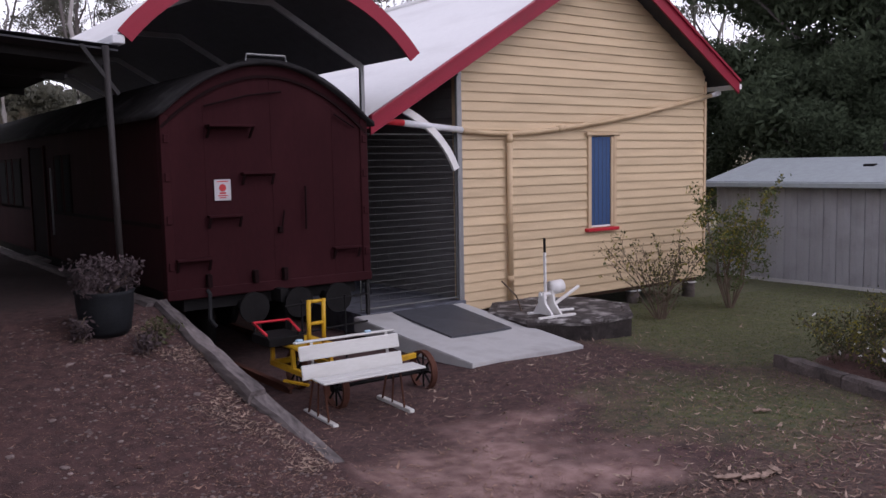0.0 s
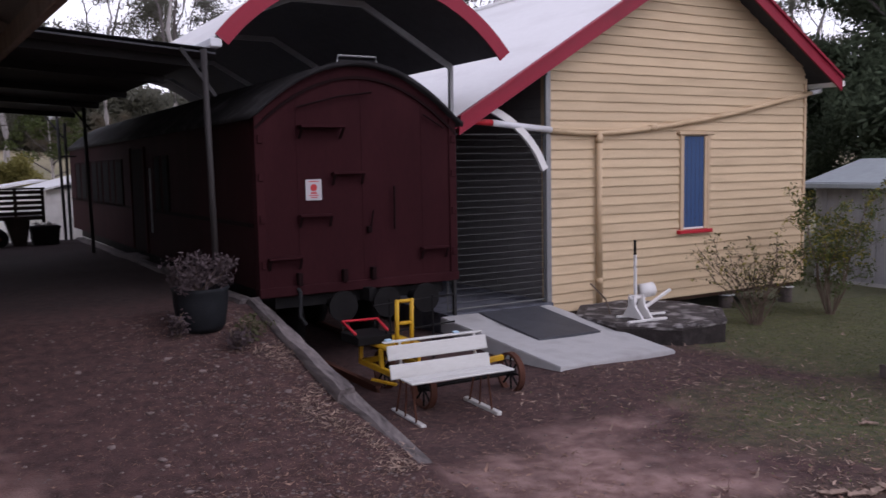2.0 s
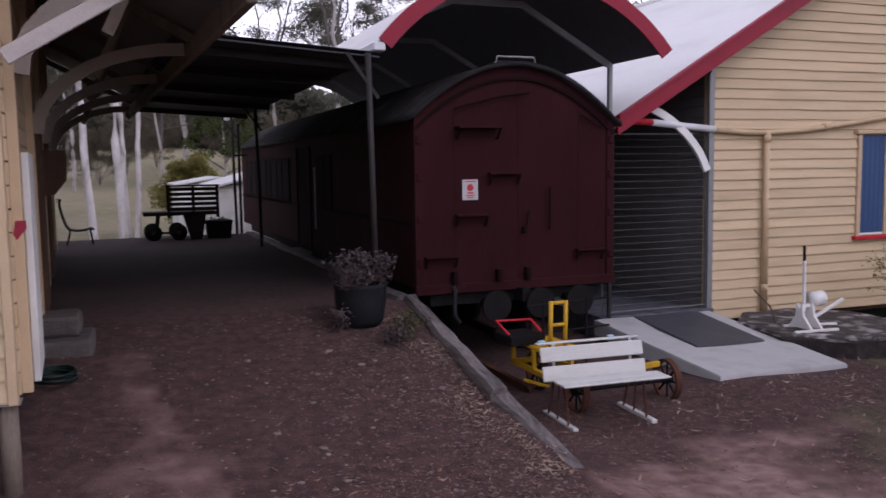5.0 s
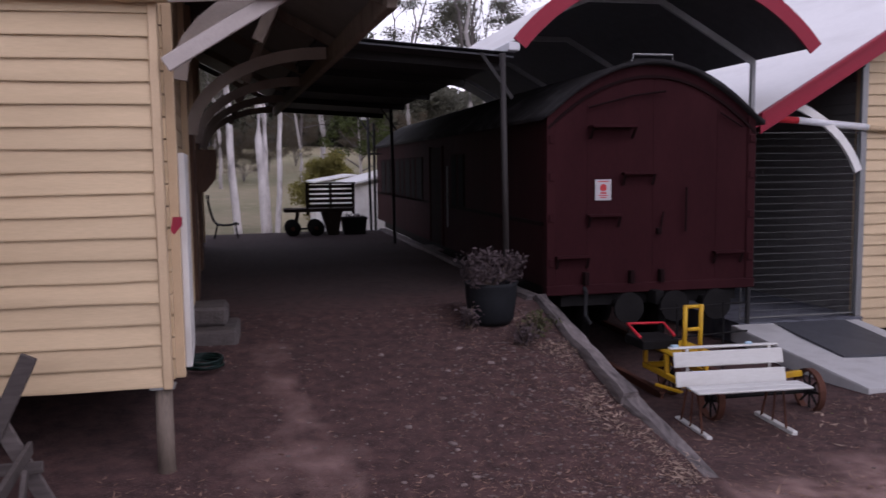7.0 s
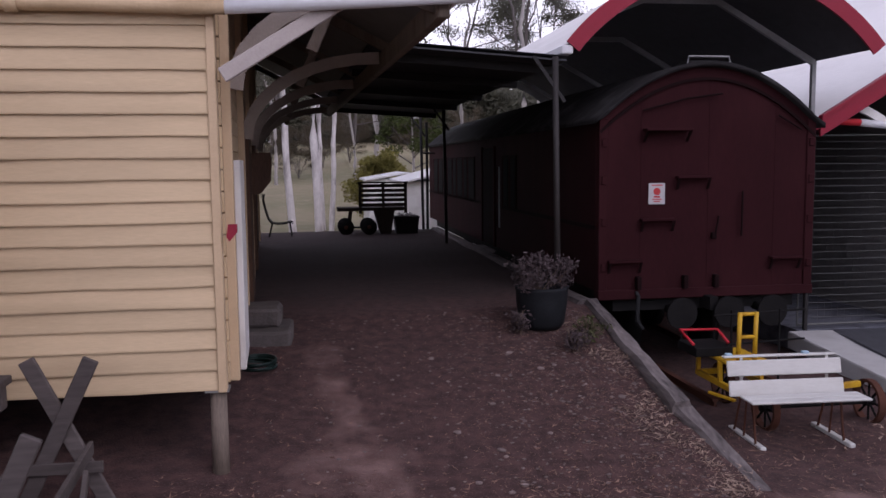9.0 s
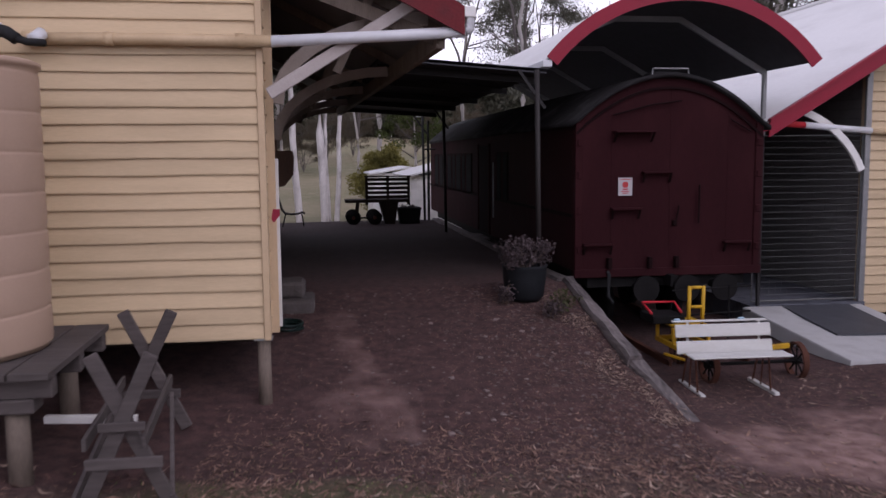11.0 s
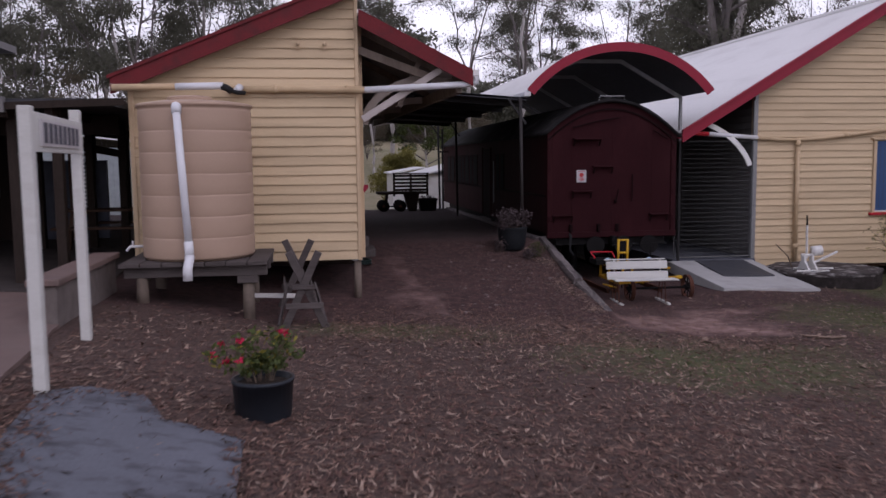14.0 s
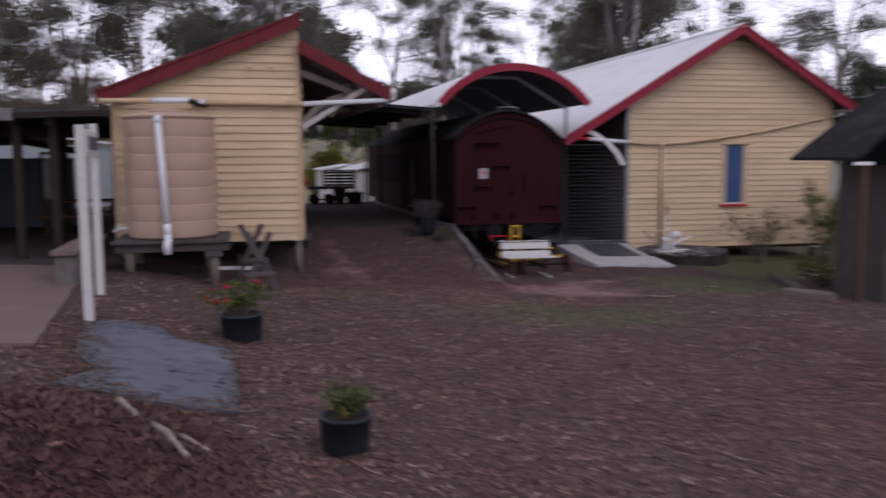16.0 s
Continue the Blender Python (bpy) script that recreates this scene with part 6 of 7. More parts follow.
# ---- open shelter on the left ----
shel = thing("open_shelter", (-7.5, 11.0, 0.9), "low dark open shelter with a flat sheet roof on posts", "shelter")
# Roof colour darkened to deepen the shelter's shade.
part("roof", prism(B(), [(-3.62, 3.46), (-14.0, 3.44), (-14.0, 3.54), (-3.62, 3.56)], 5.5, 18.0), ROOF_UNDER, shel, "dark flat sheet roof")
part("front_fascia", box(B(), -14.0, -5.2, 5.42, 5.5, 3.38, 3.53, 0.01), DARK_TIMBER, shel)
part("front_fascia", prism(B(), [(-5.1, 3.40), (-3.42, 3.46), (-3.42, 3.56), (-5.1, 3.50)], 5.42, 5.5), DARK_TIMBER, shel)
part("fascia_bracket", box(B(), -5.24, -5.02, 5.38, 5.52, 3.36, 3.58, 0.01), DARK_WALL, shel)
for x in (-4.48, -5.08, -6.02, -8.6):
    for y in (5.9, 10.0, 14.0, 17.6):
        z = height(x, y)
        part("post", box(B(), x - 0.07, x + 0.07, y - 0.07, y + 0.07, z, 3.46, 0.006), DARK_TIMBER, shel)
    part("rafter", box(B(), x - 0.05, x + 0.05, 5.55, 17.9, 3.3, 3.45), DARK_TIMBER, shel)
part("back_wall", box(B(), -14.0, -7.15, 12.2, 12.3, 0.8, 3.45), DARK_TIMBER, shel)
part("back_wall", box(B(), -7.15, -5.3, 12.2, 12.3, 0.8, 2.72), SIGN_INK, shel, "dark blue low back wall")
# Unseen wall, added to keep daylight out of the shelter's left side.
part("side_wall", box(B(), -10.2, -10.1, 5.7, 12.2, 0.8, 3.45), DARK_TIMBER, shel)
part("sloping_beam", beam(B(), (-7.6, 12.1, 3.36), (-5.0, 12.1, 2.86), 0.06, 0.16), DARK_TIMBER, shel)
part("wall_panel", box(B(), -8.25, -8.0, 12.1, 12.19, 2.4, 3.15), DARK_WALL, shel, "dim grey panel")
part("wall_panel", box(B(), -8.3, -7.5, 12.1, 12.19, 1.95, 2.55), DARK_WALL, shel, "dim grey panel")
part("hanging_beam", box(B(), -14.0, -4.0, 7.6, 7.7, 3.12, 3.44), DARK_TIMBER, shel)
lat = thing("lattice_screen", (-5.8, 12.0, 0.95), "white diagonal lattice screen in a dark frame", "screen")
for x in (-6.0, -5.6):
    part("stile", box(B(), x - 0.03, x + 0.03, 11.98, 12.02, 0.95, 2.86), BROWN_WOOD, lat)
for z in (1.6, 2.84):
    part("frame_rail", box(B(), -6.0, -5.6, 11.98, 12.02, z - 0.03, z + 0.03), BROWN_WOOD, lat)
for k in range(12):
    for d in (-1, 1):
        z = 1.75 + k * 0.085
        part("lath", beam(B(), (-5.97, 12.0 + d * 0.006, z - d * 0.15), (-5.63, 12.0 + d * 0.006, z + d * 0.15), 0.008, 0.026), WHITE, lat)
pz = height(-4.6, 10) + 0.045
tab = thing("picnic_table", (-4.6, 10.0, pz), "dark timber picnic table under the shelter", "table")
for k in range(5):
    part("top_plank", box(B(), -5.6, -3.9, 9.6 + k * 0.16, 9.75 + k * 0.16, pz + 0.70, pz + 0.74), BROWN_WOOD, tab)
for x in (-5.4, -4.1):
    for s in (-1, 1):
        part("leg", beam(B(), (x, 10.0 + s * 0.55, pz), (x, 10.0 + s * 0.15, pz + 0.7), 0.07, 0.09), BROWN_WOOD, tab)
for y in (9.2, 10.8):
    part("seat_plank", box(B(), -5.6, -3.9, y - 0.13, y + 0.13, pz + 0.40, pz + 0.44), BROWN_WOOD, tab)
tall = thing("raised_roof", (-9.5, 15.0, 0.9), "higher grey roof on pale posts above the shelter", "roof")
part("sheet", prism(B(), [(-6.0, 4.60), (-15.0, 4.66), (-15.0, 4.78), (-6.0, 4.72)], 7.7, 9.1), DARK_WALL, tall)
part("post", box(B(), -6.95, -6.8, 7.85, 8.0, 3.54, 4.62), LOG_WOOD, tall)
part("post", box(B(), -6.95, -6.8, 8.7, 8.85, 3.54, 4.62), LOG_WOOD, tall)

def far_shed(x0, x1, y0, y1, z0, z1, rise, mat, label):
    t = thing("far_shed", ((x0 + x1) / 2, (y0 + y1) / 2, z0), label, "shed")
    part("body", box(B(), x0, x1, y0, y1, z0, z1), mat, t)
    for k in range(int((x1 - x0) / 0.3)):
        part("rib", box(B(), x0 + 0.3 * k + 0.1, x0 + 0.3 * k + 0.16, y0 - 0.02, y0, z0, z1), mat, t)
    for k in range(int((y1 - y0) / 0.6)):
        part("rib", box(B(), x0 - 0.02, x0, y0 + 0.6 * k + 0.1, y0 + 0.6 * k + 0.16, z0, z1), mat, t)
    part("roof", prism(B(), [(x0 - 0.15, z1), ((x0 + x1) / 2, z1 + rise), (x1 + 0.15, z1), (x1 + 0.15, z1 - 0.06), ((x0 + x1) / 2, z1 + rise - 0.06), (x0 - 0.15, z1 - 0.06)], y0 - 0.2, y1 + 0.2), ROOF, t)
    return t


far_shed(3.55, 6.6, 27.3, 32.4, -0.9, 2.10, 0.42, WHITE, "small white ribbed metal shed beyond the platform")
far_shed(2.68, 5.6, 33.2, 37.0, -0.9, 2.08, 0.26, WHITE, "white metal shed behind its twin beyond the platform")
far_shed(-17.0, -5.4, 24, 29, 0.2, 3.2, 0.75, SHED_ROOF, "pale grey-green building with a white roof behind the shelter")


# ---- trees ----
def droop_cloud(name, centres, radius, per, size, mat, seed, hang=1.2):
    """Hanging leaves in many small uneven clusters."""
    rng = np.random.default_rng(seed)
    c = np.asarray([tuple(q) for q in centres], float)
    share = rng.integers(per // 3, int(per * 1.7), len(c))
    idx = np.repeat(np.arange(len(c)), share)
    n = len(idx)
    rad = (radius * rng.uniform(0.5, 1.35, len(c)))[idx][:, None]
    flat = rng.uniform(0.45, 0.9, len(c))[idx]
    p = rng.normal(size=(n, 3)) * 0.5
    p[:, 2] *= flat
    p = c[idx] + p * rad
    a = rng.normal(size=(n, 3)) + np.array([0, 0, -hang])
    a /= np.linalg.norm(a, axis=1)[:, None]
    b = np.cross(a, rng.normal(size=(n, 3)))
    b /= np.linalg.norm(b, axis=1)[:, None]
    s = size * (0.6 + 0.8 * rng.random((n, 1)))
    v = np.stack([p - a * s, p + b * s * 0.36, p + a * s * 1.2, p - b * s * 0.36], 1).reshape(-1, 3)
    me = bpy.data.meshes.new(name)
    me.from_pydata(v.tolist(), [], np.arange(n * 4).reshape(-1, 4).tolist())
    me.materials.append(mat)
    return me


def wavy(p, q, n, amount, rng):
    """A slightly crooked line from p to q."""
    return [p.lerp(q, i / n) + Vector((rng.uniform(-1, 1), rng.uniform(-1, 1), 0)) * amount * math.sin(math.pi * i / n) for i in range(n + 1)]


def gum_tree(seed, h, fork, leaders, limbs, per, trunk_r, radius=0.028, leaf=0.075, bark=BARK_PALE, foliage=GUM_LEAF, lean=(0.0, 0.0), wide=1.0, name="gum_tree", label="tall gum tree with a smooth pale trunk and thin crown"):
    """A straight stem that forks into rising leaders, each with limbs, twigs and hanging leaf clusters."""
    rng = random.Random(seed)
    t = thing(name, (0, 0, 0), label, "tree")
    bm, limb_bm, tips = B(), B(), []
    f0 = Vector((lean[0] * h * fork, lean[1] * h * fork, h * fork))
    stem = [Vector((0, 0, -0.4))] + wavy(Vector((0, 0, 0)), f0, 6, trunk_r * 0.5, rng)
    tube(bm, stem, trunk_r, 12, trunk_r * 0.72)
    for k in range(leaders):
        a = 2 * math.pi * (k + rng.uniform(-0.25, 0.25)) / leaders
        out = h * rng.uniform(0.05, 0.16) * wide
        top = Vector((f0.x + out * math.cos(a), f0.y + out * math.sin(a), h * rng.uniform(0.78, 1.0)))
        line = wavy(f0, top, 6, h * 0.018, rng)
        tube(bm if k == 0 else limb_bm, line, trunk_r * (0.70 if k == 0 else 0.5), 8, 0.025, cap=False)
        tips.append(top)
        for m in range(limbs):
            f = 0.12 + 0.86 * (m + rng.random()) / limbs
            i = min(5, int(f * 6))
            p = line[i].lerp(line[i + 1], f * 6 - i)
            b = a + rng.uniform(-1.7, 1.7)
            L = h * rng.uniform(0.09, 0.2) * wide * (1.25 - 0.7 * f)
            q = p + Vector((math.cos(b), math.sin(b), rng.uniform(0.15, 0.9))) * L
            r0 = trunk_r * 0.22 * (1.15 - f) + 0.012
            tube(limb_bm, wavy(p, q, 3, L * 0.08, rng), r0, 5, r0 * 0.4, cap=False)
            tips.append(q)
            for _ in range(4):
                e = p.lerp(q, rng.uniform(0.75, 1.05)) + Vector((rng.uniform(-1, 1), rng.uniform(-1, 1), rng.uniform(-0.3, 0.6))) * L * 0.3
                tube(limb_bm, [p.lerp(q, 0.6), e], r0 * 0.35, 4, 0.006, cap=False)
                tips.append(e)
    part("trunk", bm, bark, t, "", True)
    part("branchwork", limb_bm, LIMB_GREY, t, "", True)
    mesh_part("crown", droop_cloud("crown", tips, h * radius * 2, per, leaf, foliage, seed), t)
    return t


def round_tree(seed, h, crown_from, leaves, leaf, dense, trunk_r, bark, foliage, limbs, spread_r, name, label):
    """A broad tree: one stem, spreading limbs, and leaves gathered thickly round the twig ends."""
    rng = random.Random(seed)
    t = thing(name, (0, 0, 0), label, "tree")
    bm, limb_bm = B(), B()
    spine = [Vector((0.02 * h * math.sin(3 * i / 8 + seed) * i / 8, 0.015 * h * math.cos(2.5 * i / 8 + seed) * i / 8, h * 0.93 * i / 8 - 0.3 * (i == 0))) for i in range(9)]
    tube(bm, spine, trunk_r, 10, trunk_r * 0.16)
    tips = [spine[-1], spine[-2]]
    for k in range(limbs):
        f = crown_from + (0.95 - crown_from) * (k + rng.random()) / limbs
        i = min(7, int(f * 8))
        p = spine[i].lerp(spine[i + 1], f * 8 - i)
        a = k * 2.4 + rng.uniform(-0.5, 0.5)
        L = h * spread_r * (1.15 - 0.6 * (f - crown_from) / (1 - crown_from)) * rng.uniform(0.7, 1.2)
        d = Vector((math.cos(a), math.sin(a), rng.uniform(0.35, 0.9)))
        q1, q2 = p + d * L * 0.5, p + d * L + Vector((0, 0, L * 0.15))
        r0 = trunk_r * (1 - f) * 0.55 + 0.025
        tube(limb_bm, [p, q1, q2], r0 * 0.8, 6, r0 * 0.3, cap=False)
        for m in range(4):
            e = q1.lerp(q2, rng.random()) + Vector((rng.uniform(-1, 1), rng.uniform(-1, 1), rng.uniform(-0.2, 0.9))) * L * 0.45
            tube(limb_bm, [q1.lerp(q2, 0.5), e], r0 * 0.28, 4, 0.01, cap=False)
            tips.append(e)
        tips.append(q2)
    part("trunk", bm, bark, t, "", True)
    part("branchwork", limb_bm, LIMB_GREY, t, "", True)
    mesh_part("crown", leaf_cloud("crown", tips, h * 0.05 * dense, leaves, leaf, foliage, seed, long=1.2), t)
    return t


kinds = [gum_tree(100 + i, h, fk, nl, lm, per, r, rad) for i, (h, fk, nl, lm, per, r, rad) in enumerate(((15, 0.30, 3, 5, 170, 0.16, 0.030), (18, 0.42, 3, 4, 190, 0.19, 0.030), (13, 0.22, 3, 5, 150, 0.13, 0.032), (20, 0.35, 3, 5, 190, 0.22, 0.028), (11, 0.18, 4, 5, 150, 0.11, 0.036), (16, 0.25, 4, 5, 180, 0.16, 0.030)))]
rng = random.Random(77)
spots = [(11.5, 64, 1), (-3.5, 44, 5), (3.8, 62, 2), (14, 52, 3), (20.5, 50, 5), (17.0, 60, 1), (23, 42, 3), (25.5, 46, 0), (28, 52, 1), (33, 48, 5), (38, 40, 3), (31, 33, 0),
         (-6, 38, 0), (-9, 34, 5), (-11.5, 40, 2), (-14, 33, 4), (-17, 38, 5), (-20, 30, 5), (-22, 42, 1), (-26, 33, 2), (-30, 40, 3), (-35, 30, 5), (-13, 46, 1), (-24, 24, 4), (-8, 50, 3), (-18, 50, 5), (36, 26, 1), (42, 30, 2), (27, 60, 3), (18, 63, 5), (5.5, 68, 3), (-2, 64, 5), (-28, 18, 5), (-34, 12, 4)]
used = set()
for x, y, k in spots:
    x, y = x + rng.uniform(-0.3, 0.3) * (y > 42), y + rng.uniform(-1, 1) * (y > 42)
    m = pose(x, y, height(x, y) - 0.1, 0, 0, rng.uniform(0, 360)) @ Matrix.Scale(rng.uniform(0.88, 1.12), 4)
    gum = kinds[k]
    if k in used:
        gum = copy_thing(kinds[k], m)
    gum.matrix_basis = m
    used.add(k)
    tagged(gum, group="gum trees round the yard")

scrub = gum_tree(250, 10, 0.06, 7, 9, 170, 0.10, 0.045, 0.06, BARK_DARK, SCRUB_LEAF, wide=1.9, name="scrub_tree", label="dense olive-brown scrub tree behind the shelter")
scrub.matrix_basis = pose(-9.0, 29.0, 0.0, 0, 0, 0) @ Matrix.Scale(0.6, 4)
for x, y, rz, k in ((-11.0, 33.0, 15, 0.72), (-17.5, 33.5, 75, 0.75), (-22.0, 33.0, 240, 0.78), (-14.2, 34.0, 140, 0.7), (-12.5, 30.0, 60, 0.78), (-16.0, 28.0, 130, 0.72), (-19.5, 31.0, 200, 0.8), (-23.0, 27.0, 20, 0.72), (-27.0, 30.0, 290, 0.65), (-10.5, 36.0, 250, 0.75), (-15.0, 38.0, 310, 0.8), (-20.0, 39.0, 90, 0.8), (-31.0, 26.0, 170, 0.7), (-25.0, 37.0, 30, 0.8), (-6.0, 39.0, 80, 0.6), (-3.0, 72.0, 190, 0.7), (1.5, 76.0, 10, 0.75), (-0.5, 68.0, 100, 0.65), (4.0, 80.0, 220, 0.8), (10.5, 84.0, 260, 0.75), (16.5, 88.0, 150, 0.8)):
    copy_thing(scrub, pose(x, y, height(x, y) - 0.2, 0, 0, rz) @ Matrix.Scale(k, 4))

big = round_tree(300, 11.5, 0.12, 85000, 0.12, 2.4, 0.28, BARK_DARK, DARK_LEAF, 22, 0.36, "shade_tree", "broad dense dark green shade tree behind the shed")
big.matrix_basis = pose(27.6, 13.6, -0.5)
for x, y, rz, k in ((33.5, 12.0, 300, 0.95), (29.5, 3.0, 120, 0.9), (24.6, 18.6, 30, 0.55), (30.0, 16.0, 250, 0.6), (25.2, 13.6, 10, 0.5)):
    copy_thing(big, pose(x, y, -0.6, 0, 0, rz)).scale = (k, k, k)
small = round_tree(410, 3.4, 0.04, 30000, 0.06, 3.0, 0.05, BARK_DARK, OLIVE_LEAF, 18, 0.34, "round_bush", "round yellow-olive bush on the far paddock")
small.matrix_basis = pose(3.75, 40.0, height(3.75, 40.0) - 0.1)
mid = round_tree(411, 6.5, 0.22, 5500, 0.11, 1.5, 0.12, BARK_PALE, SHRUB_LEAF, 14, 0.30, "paddock_tree", "small leafy tree standing on the dry paddock")
mid.matrix_basis = pose(7.6, 60.0, height(7.6, 60.0))

pale = gum_tree(533, 17, 0.5, 3, 6, 150, 0.19, 0.028, bark=BARK_WHITE, lean=(-0.044, 0.0), label="gum tree with a straight mottled white trunk on the paddock")
pale.matrix_basis = pose(-0.40, 40.0, height(-0.40, 40.0) - 0.1)
twin = gum_tree(534, 18, 0.5, 3, 6, 150, 0.21, 0.028, bark=BARK_WHITE, lean=(-0.022, 0.0), label="gum tree with a thick mottled white trunk on the paddock")
twin.matrix_basis = pose(0.80, 40.3, height(0.80, 40.3) - 0.1)
for src, x, y, rz, k in ((twin, 0.98, 41.0, 0, 0.72), (pale, 1.36, 40.6, 180, 0.74), (pale, 1.15, 54.0, 300, 0.6)):
    copy_thing(src, pose(x, y, height(x, y) - 0.1, 0, 0, rz) @ Matrix.Scale(k, 4))
old = gum_tree(520, 20, 0.08, 4, 7, 190, 0.50, 0.028, wide=0.6, label="old gum tree with thick pale forking trunk")
old.matrix_basis = pose(16.6, 28.0, -0.6)
copy_thing(old, pose(18.2, 29.5, -0.6, 0, 4, 140))

# far woods on the rise
rng2 = np.random.default_rng(5)
cent = []
for k in range(2100):
    a = rng2.uniform(-1.0, 1.0) * rng2.uniform(0.3, 1.0) if k < 900 else rng2.uniform(-0.07, 0.3)
    d = rng2.uniform(105, 150)
    x, y = d * math.sin(a) * 1.25, d * math.cos(a) * 0.95 + 8
    hh = rng2.uniform(0.5, 15 if -10 < x < 14 else 7 if 14 < x < 46 else 4)
    cent.append((x, y, height(x, y) + hh))
me = leaf_cloud("far_woods", cent, 2.6, 340000, 0.36, GUM_LEAF, 9)
tagged(new("far_woods", me), "distant grey-green gum woods on the rise", "woods", kind="stuff")
bm = B()
for k in range(45):
    a = rng2.uniform(-1.1, 1.1)
    d = rng2.uniform(100, 125)
    x, y = d * math.sin(a) * 1.25, d * math.cos(a) * 0.95 + 8
    z = height(x, y)
    tube(bm, [(x, y, z - 0.3), (x + rng2.uniform(-0.6, 0.6), y, z + 6), (x + rng2.uniform(-1.2, 1.2), y, z + 11)], 0.22, 5, 0.08, cap=False)
single("far_trunks", bm, BARK_PALE, "pale trunks of the distant woods", "woods", kind="stuff")

# ---- leaf litter, gravel and grass ----
def scatter(count, x0, x1, y0, y1, keep, seed):
    r = np.random.default_rng(seed)
    out = []
    while len(out) < count:
        x, y = r.uniform(x0, x1), r.uniform(y0, y1)
        if r.random() < keep(x, y):
            out.append((x, y, height(x, y)))
    return np.array(out), r


def covered(x, y):
    """Built surfaces that carry no litter."""
    if -3.5 < x < -0.1 and y > 6.4 or y > 7.9 and x > 3.9 and x < 9 or y > 10.7 and x > 8.8:
        return True
    return x < -3.4 and y > -1.4 or -2.75 < x < -1.42 and -2.75 < y < -0.65 and noise.noise((x * 2.5, y * 2.5, 9)) < 0.38


def chips(name, count, area, keep, size, mat, seed, label, curl=0.35, anywhere=False, surface=None):
    pts, r = scatter(count, *area, lambda x, y: 0 if covered(x, y) and not anywhere else keep(x, y), seed)
    if surface:
        pts[:, 2] = [max(surface(x, y), z) for x, y, z in pts]
    n = len(pts)
    a = r.uniform(0, 2 * math.pi, n)
    s = size * (0.5 + r.random(n) ** 2 * 1.3)
    w = s * r.uniform(0.07, 0.26, n)
    d = np.stack([np.cos(a), np.sin(a), r.normal(0, 0.18, n)], 1)
    e = np.stack([-np.sin(a), np.cos(a), r.normal(0, 0.3, n)], 1)
    c = pts + np.stack([np.zeros(n), np.zeros(n), 0.006 + 0.012 * r.random(n)], 1)
    lift = np.stack([np.zeros(n), np.zeros(n), s * curl * r.random(n)], 1)
    bow = e * (s * r.normal(0, 0.4, n))[:, None]
    p0, p1, p2 = c - d * s[:, None] + lift + bow, c, c + d * s[:, None] + lift * 0.6 + bow * r.uniform(0.3, 1.2, n)[:, None]
    v = np.stack([p0, p1 - e * w[:, None], p1 + e * w[:, None], p2 + e * w[:, None] * 0.3, p2 - e * w[:, None] * 0.3], 1).reshape(-1, 3)
    f = np.arange(n * 5).reshape(-1, 5)
    faces = [tuple(q) for q in f[:, [0, 1, 2]].tolist()] + [tuple(q) for q in f[:, [1, 4, 3, 2]].tolist()]
    me = bpy.data.meshes.new(name)
    me.from_pydata(v.tolist(), [], faces)
    me.materials.append(mat)
    return tagged(new(name, me), label, "leaf litter", kind="stuff")


field = (-7.5, 14.0, -12.0, 7.5)
near = lambda x, y: litter_zone(x, y) * (0.35 + 0.65 * (0.5 + 0.5 * noise.noise((x * 0.7, y * 0.7, 4)))) * (1 - 0.93 * min(1, 1.3 * bare_zone(x, y))) * (0.35 + 0.65 * smooth01((2.5 - y) / 5)) * (1 - 0.45 * smooth01((x - 6) / 4)) * smooth01((13.6 - x) / 3) * smooth01((x + 7.5) / 2) * smooth01((y + 12) / 4)
chips("leaf_litter", 85000, field, near, 0.031, LITTER, 11, "pale curled dry leaves strewn over the yard")
chips("brown_litter", 105000, field, near, 0.036, LITTER_DARK, 12, "brown fallen leaves and bark strewn over the yard")
ramp = lambda x, y: (0.15 + 0.85 * smooth01((x - 1.2) / 2.2)) * (1 if x < edge_x(y) - 0.1 and y > 4.5 else 0.05) * (1 if y < 9.6 else 0.1)
chips("ramp_litter", 9000, (-0.2, 8, 4.8, 9.8), ramp, 0.015, LITTER, 13, "dry leaf bits scattered over the ramp")
chips("ramp_bark", 3500, (-0.2, 8, 4.8, 9.8), ramp, 0.02, LITTER_DARK, 14, "brown bark bits scattered over the ramp")
drift = lambda x, y: (0.35 + noise.noise((x * 2, y * 2, 8))) * math.exp(-((edge_x(y) - 0.30 - x) / 0.20) ** 2) if 5.9 < y < 9.2 else 0.0
chips("edge_straw", 1500, (2.8, 4.1, 5.8, 9.3), drift, 0.024, STRAW, 23, "pale straw drifted along the ramp's timber edge", 0.5)
chips("yard_bits", 7000, (4.1, 10.5, 3.6, 8.6), lambda x, y: (0.4 + 0.6 * noise.noise((x, y, 14)) + 0.3) * (1 - 0.8 * bare_zone(x, y)) * (1 if x > edge_x(y) + 0.15 else 0), 0.02, LITTER, 24, "dry leaf bits scattered over the worn yard")
chips("ramp_foot_litter", 8000, (-0.6, 5.5, 3.4, 6.4), lambda x, y: 0.75 * smooth01((6.4 - y) / 1.2) * (1 - 0.8 * min(1, 1.3 * bare_zone(x, y))) * (0.3 + 0.7 * smooth01(0.6 + noise.noise((x * 0.9, y * 0.9, 17)))), 0.026, LITTER, 25, "dry leaf litter round the foot of the ramp")
heap = lambda x, y: smooth01((1.25 - math.hypot((x + 2.75) / 1.5, (y + 4.35) / 1.25)) / 0.35)
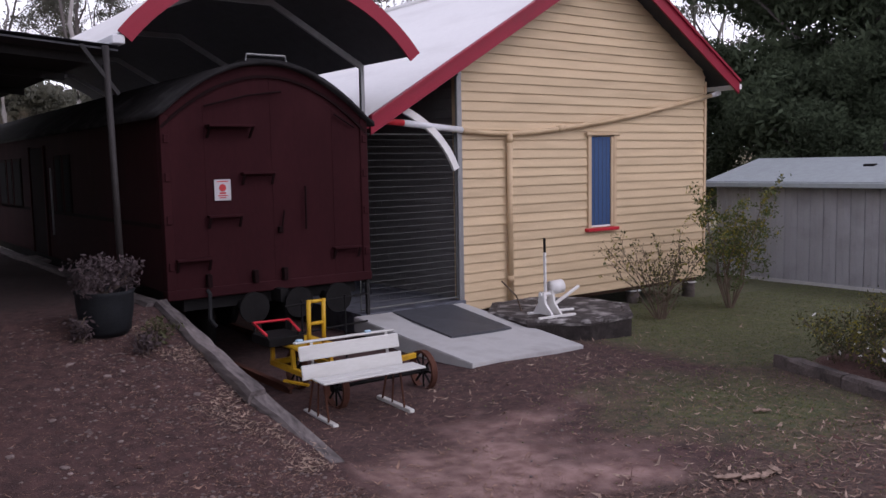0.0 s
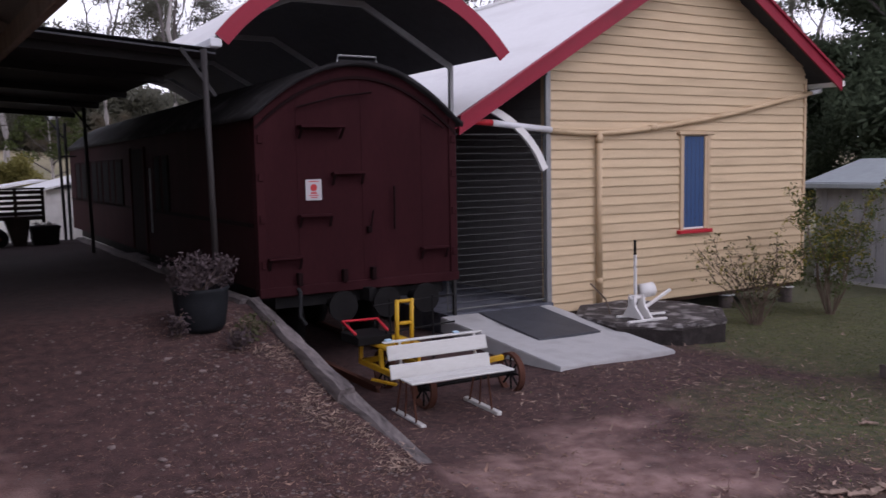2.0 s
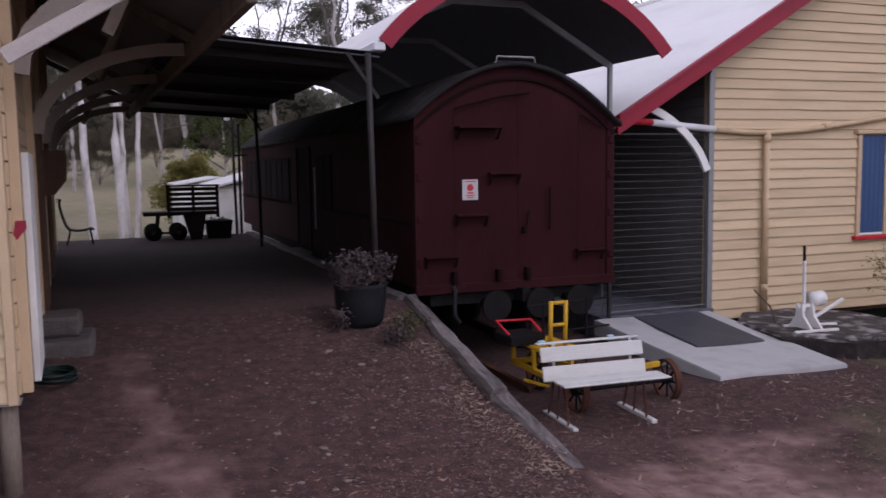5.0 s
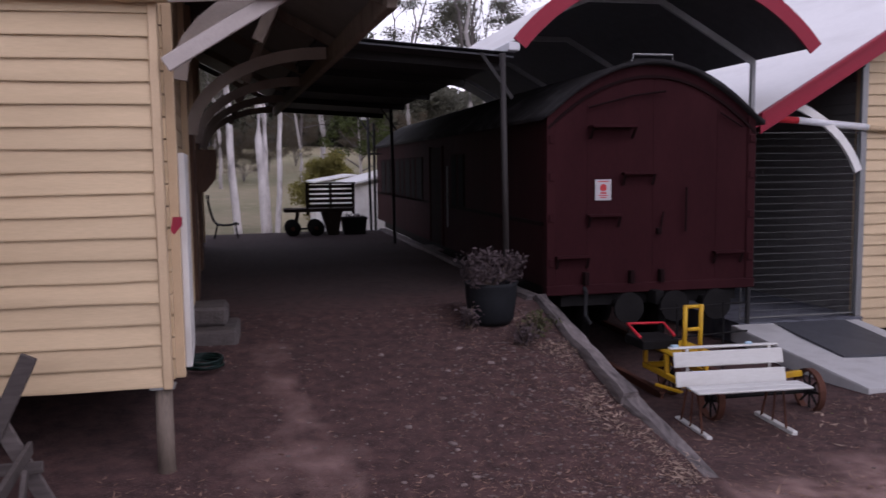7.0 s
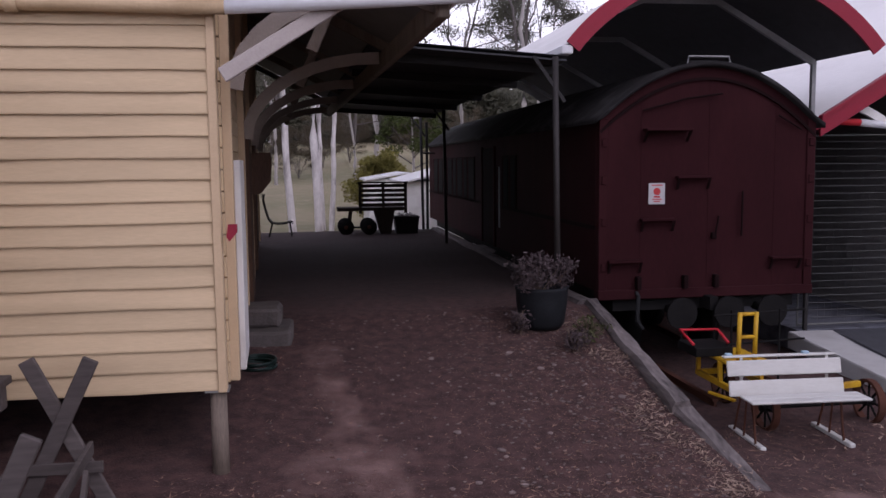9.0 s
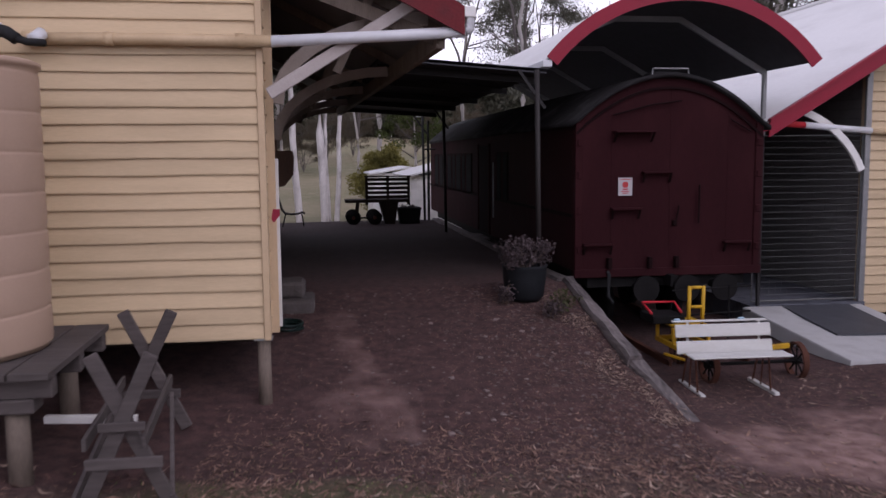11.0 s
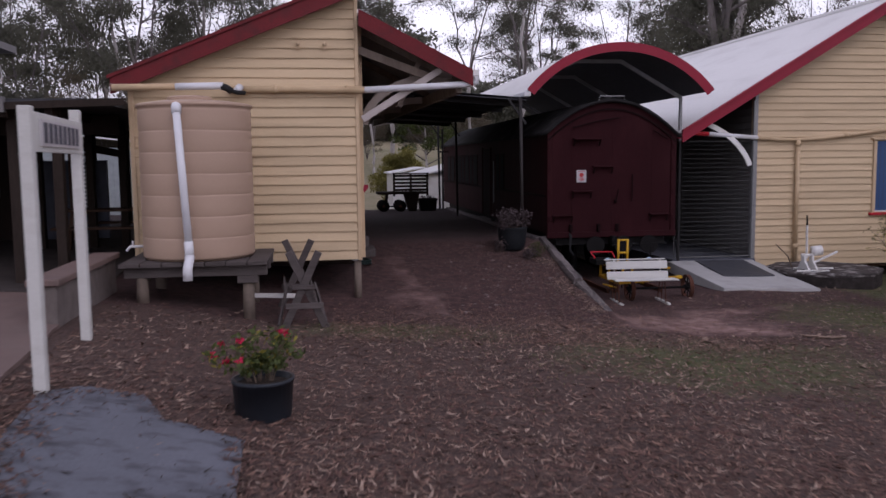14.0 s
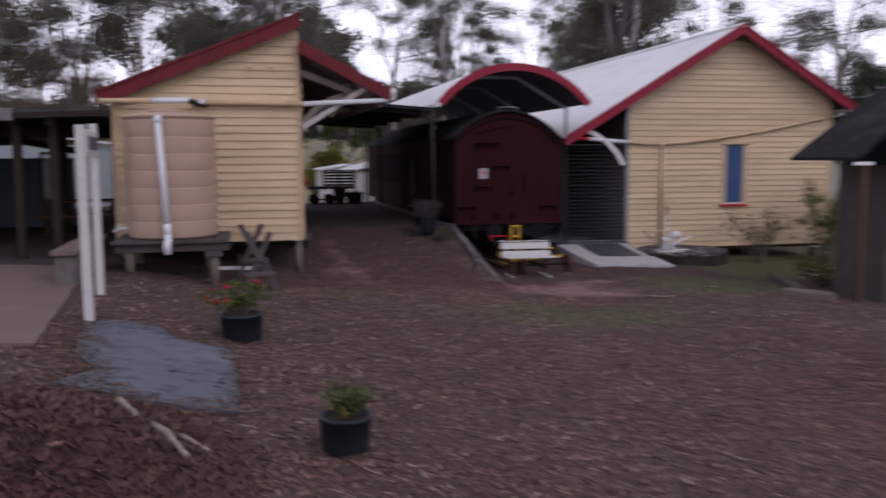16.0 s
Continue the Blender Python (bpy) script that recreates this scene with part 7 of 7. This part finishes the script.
chips("heap_chips", 6000, (-4.6, -1.0, -6.0, -2.8), heap, 0.055, LITTER_DARK, 15, "brown bark chips over the mulch", 1.0, False, heap_top)
chips("heap_bark", 4500, (-4.6, -1.0, -6.0, -2.8), heap, 0.05, MULCH, 19, "dark bark pieces over the mulch", 1.2, False, heap_top)
chips("heap_leaves", 1300, (-4.6, -1.0, -6.0, -2.8), heap, 0.045, LITTER, 20, "paler dry leaves over the mulch", 1.0, False, heap_top)


def dry_patch(x, y):
    return 0.25 + 0.75 * smooth01(0.5 + noise.noise((x * 0.8, y * 0.8, 6)))


chips("dry_straw", 20000, (-6.5, 14.0, -9.5, 9.0), lambda x, y: dry_patch(x, y) * (litter_zone(x, y) + 0.5 * smooth01((x - 4.6) / 2)) * (1 - 0.7 * bare_zone(x, y)) * (1 - 0.85 * smooth01((x - 8) / 4)) * smooth01((y + 9.5) / 3), 0.036, STRAW, 16, "pale straw and bark strips strewn over the yard", 0.5)


def slab_edge(x, y):
    """Litter drifted over the painted slab's edges, deepest on its far side from the yard."""
    d = 9.0
    for (ax, ay), (bx, by) in zip(SLAB, SLAB[1:] + SLAB[:1]):
        f = min(1.0, max(0.0, ((x - ax) * (bx - ax) + (y - ay) * (by - ay)) / ((bx - ax) ** 2 + (by - ay) ** 2)))
        d = min(d, math.hypot(x - ax - f * (bx - ax), y - ay - f * (by - ay)))
    reach = 0.07 + 0.16 * smooth01((-1.9 - x) / 0.8) + 0.12 * smooth01((-2.2 - y) / 0.6) + 0.08 * noise.noise((x * 3, y * 3, 21))
    return math.exp(-(d / max(0.03, reach)) ** 2)


for nm, count, mat, seed, size in (("slab_litter", 1500, LITTER_DARK, 51, 0.034), ("slab_straw", 700, LITTER, 52, 0.030), ("slab_soil", 900, SOIL, 53, 0.03)):
    chips(nm, count, (-3.3, -1.1, -3.3, 0.4), slab_edge, size, mat, seed, "dry leaf litter drifted over the slab's edge", 0.3, True).location.z = 0.034
chips("slab_debris", 110, (-2.8, -1.4, -2.9, -0.2), lambda x, y: smooth01(0.3 + 1.6 * noise.noise((x * 3.0, y * 3.0, 31))), 0.03, SOIL, 17, "dark leaf bits and twigs on the painted slab", 0.06, True).location.z = 0.034
chips("slab_leaves", 18, (-2.9, -1.35, -2.9, 0.0), lambda x, y: 1.0, 0.026, STRAW, 18, "a few pale dry leaves on the painted slab", 0.3, True).location.z = 0.036


def stones(name, count, area, keep, lo, hi, seed, label):
    pts, r = scatter(count, *area, keep, seed)
    bm = B()
    for x, y, z in pts:
        s = r.uniform(lo, hi)
        g = bmesh.ops.create_icosphere(bm, subdivisions=1, radius=s)["verts"] if s > 0.02 else bmesh.ops.create_cube(bm, size=s * 1.6)["verts"]
        m = Euler((r.uniform(0, 6), r.uniform(0, 6), r.uniform(0, 6))).to_matrix()
        for v in g:
            q = m @ (v.co * r.uniform(0.7, 1.2))
            v.co = Vector((x + q.x * 1.3, y + q.y, z + q.z * 0.6 + s * 0.12))
    return single(name, bm, STONE, label, "gravel", kind="stuff")


stones("gravel", 1700, (-0.1, 8.5, 4.6, 9.8), lambda x, y: ramp(x, y) if not covered(x, y) else 0, 0.004, 0.014, 21, "small pale stones strewn over the ramp")
rs = random.Random(31)
for k in range(30):
    x, y, s = rs.uniform(1.2, 3.5), rs.uniform(5.4, 8.6), rs.uniform(0.012, 0.030)
    bm = B()
    for v in bmesh.ops.create_icosphere(bm, subdivisions=2, radius=s)["verts"]:
        n = 1 + 0.35 * noise.noise(v.co * (2.2 / s) * 0.5 + Vector((k * 3, 0, 0)))
        v.co = Vector((x + v.co.x * n * 1.25, y + v.co.y * n, height(x, y) + 0.25 * s + v.co.z * n * 0.65))
    single("stone", bm, STONE, "pale weathered stone lying on the ramp", "stone", "loose stones")


def grass_tufts(name, count, area, keep, hgt, mat, seed, label):
    pts, r = scatter(count, *area, lambda x, y: 0 if covered(x, y) else keep(x, y), seed)
    n = len(pts)
    a = r.uniform(0, 2 * math.pi, n)
    w, h = 0.006 + 0.006 * r.random(n), hgt * (0.5 + r.random(n))
    d = np.stack([np.cos(a), np.sin(a), np.zeros(n)], 1)
    leanv = np.stack([r.normal(0, 0.5, n) * h, r.normal(0, 0.5, n) * h, h], 1)
    v = np.stack([pts - d * w[:, None], pts + d * w[:, None], pts + leanv], 1).reshape(-1, 3)
    me = bpy.data.meshes.new(name)
    me.from_pydata(v.tolist(), [], np.arange(n * 3).reshape(-1, 3).tolist())
    me.materials.append(mat)
    return tagged(new(name, me), label, "grass", kind="stuff")


grass_tufts("lawn_grass", 28000, (5.0, 18.5, 3.0, 12.5), lambda x, y: min(1, grass_zone(x, y)) ** 2 * (1 - bare_zone(x, y)), 0.011, GRASS, 41, "short green lawn grass")
grass_tufts("thin_grass", 8000, (-1.5, 11.0, -1.0, 6.5), lambda x, y: grass_zone(x, y) ** 2 * (1 - min(1, 2 * bare_zone(x, y))), 0.012, GRASS, 42, "thin worn grass among leaf litter")
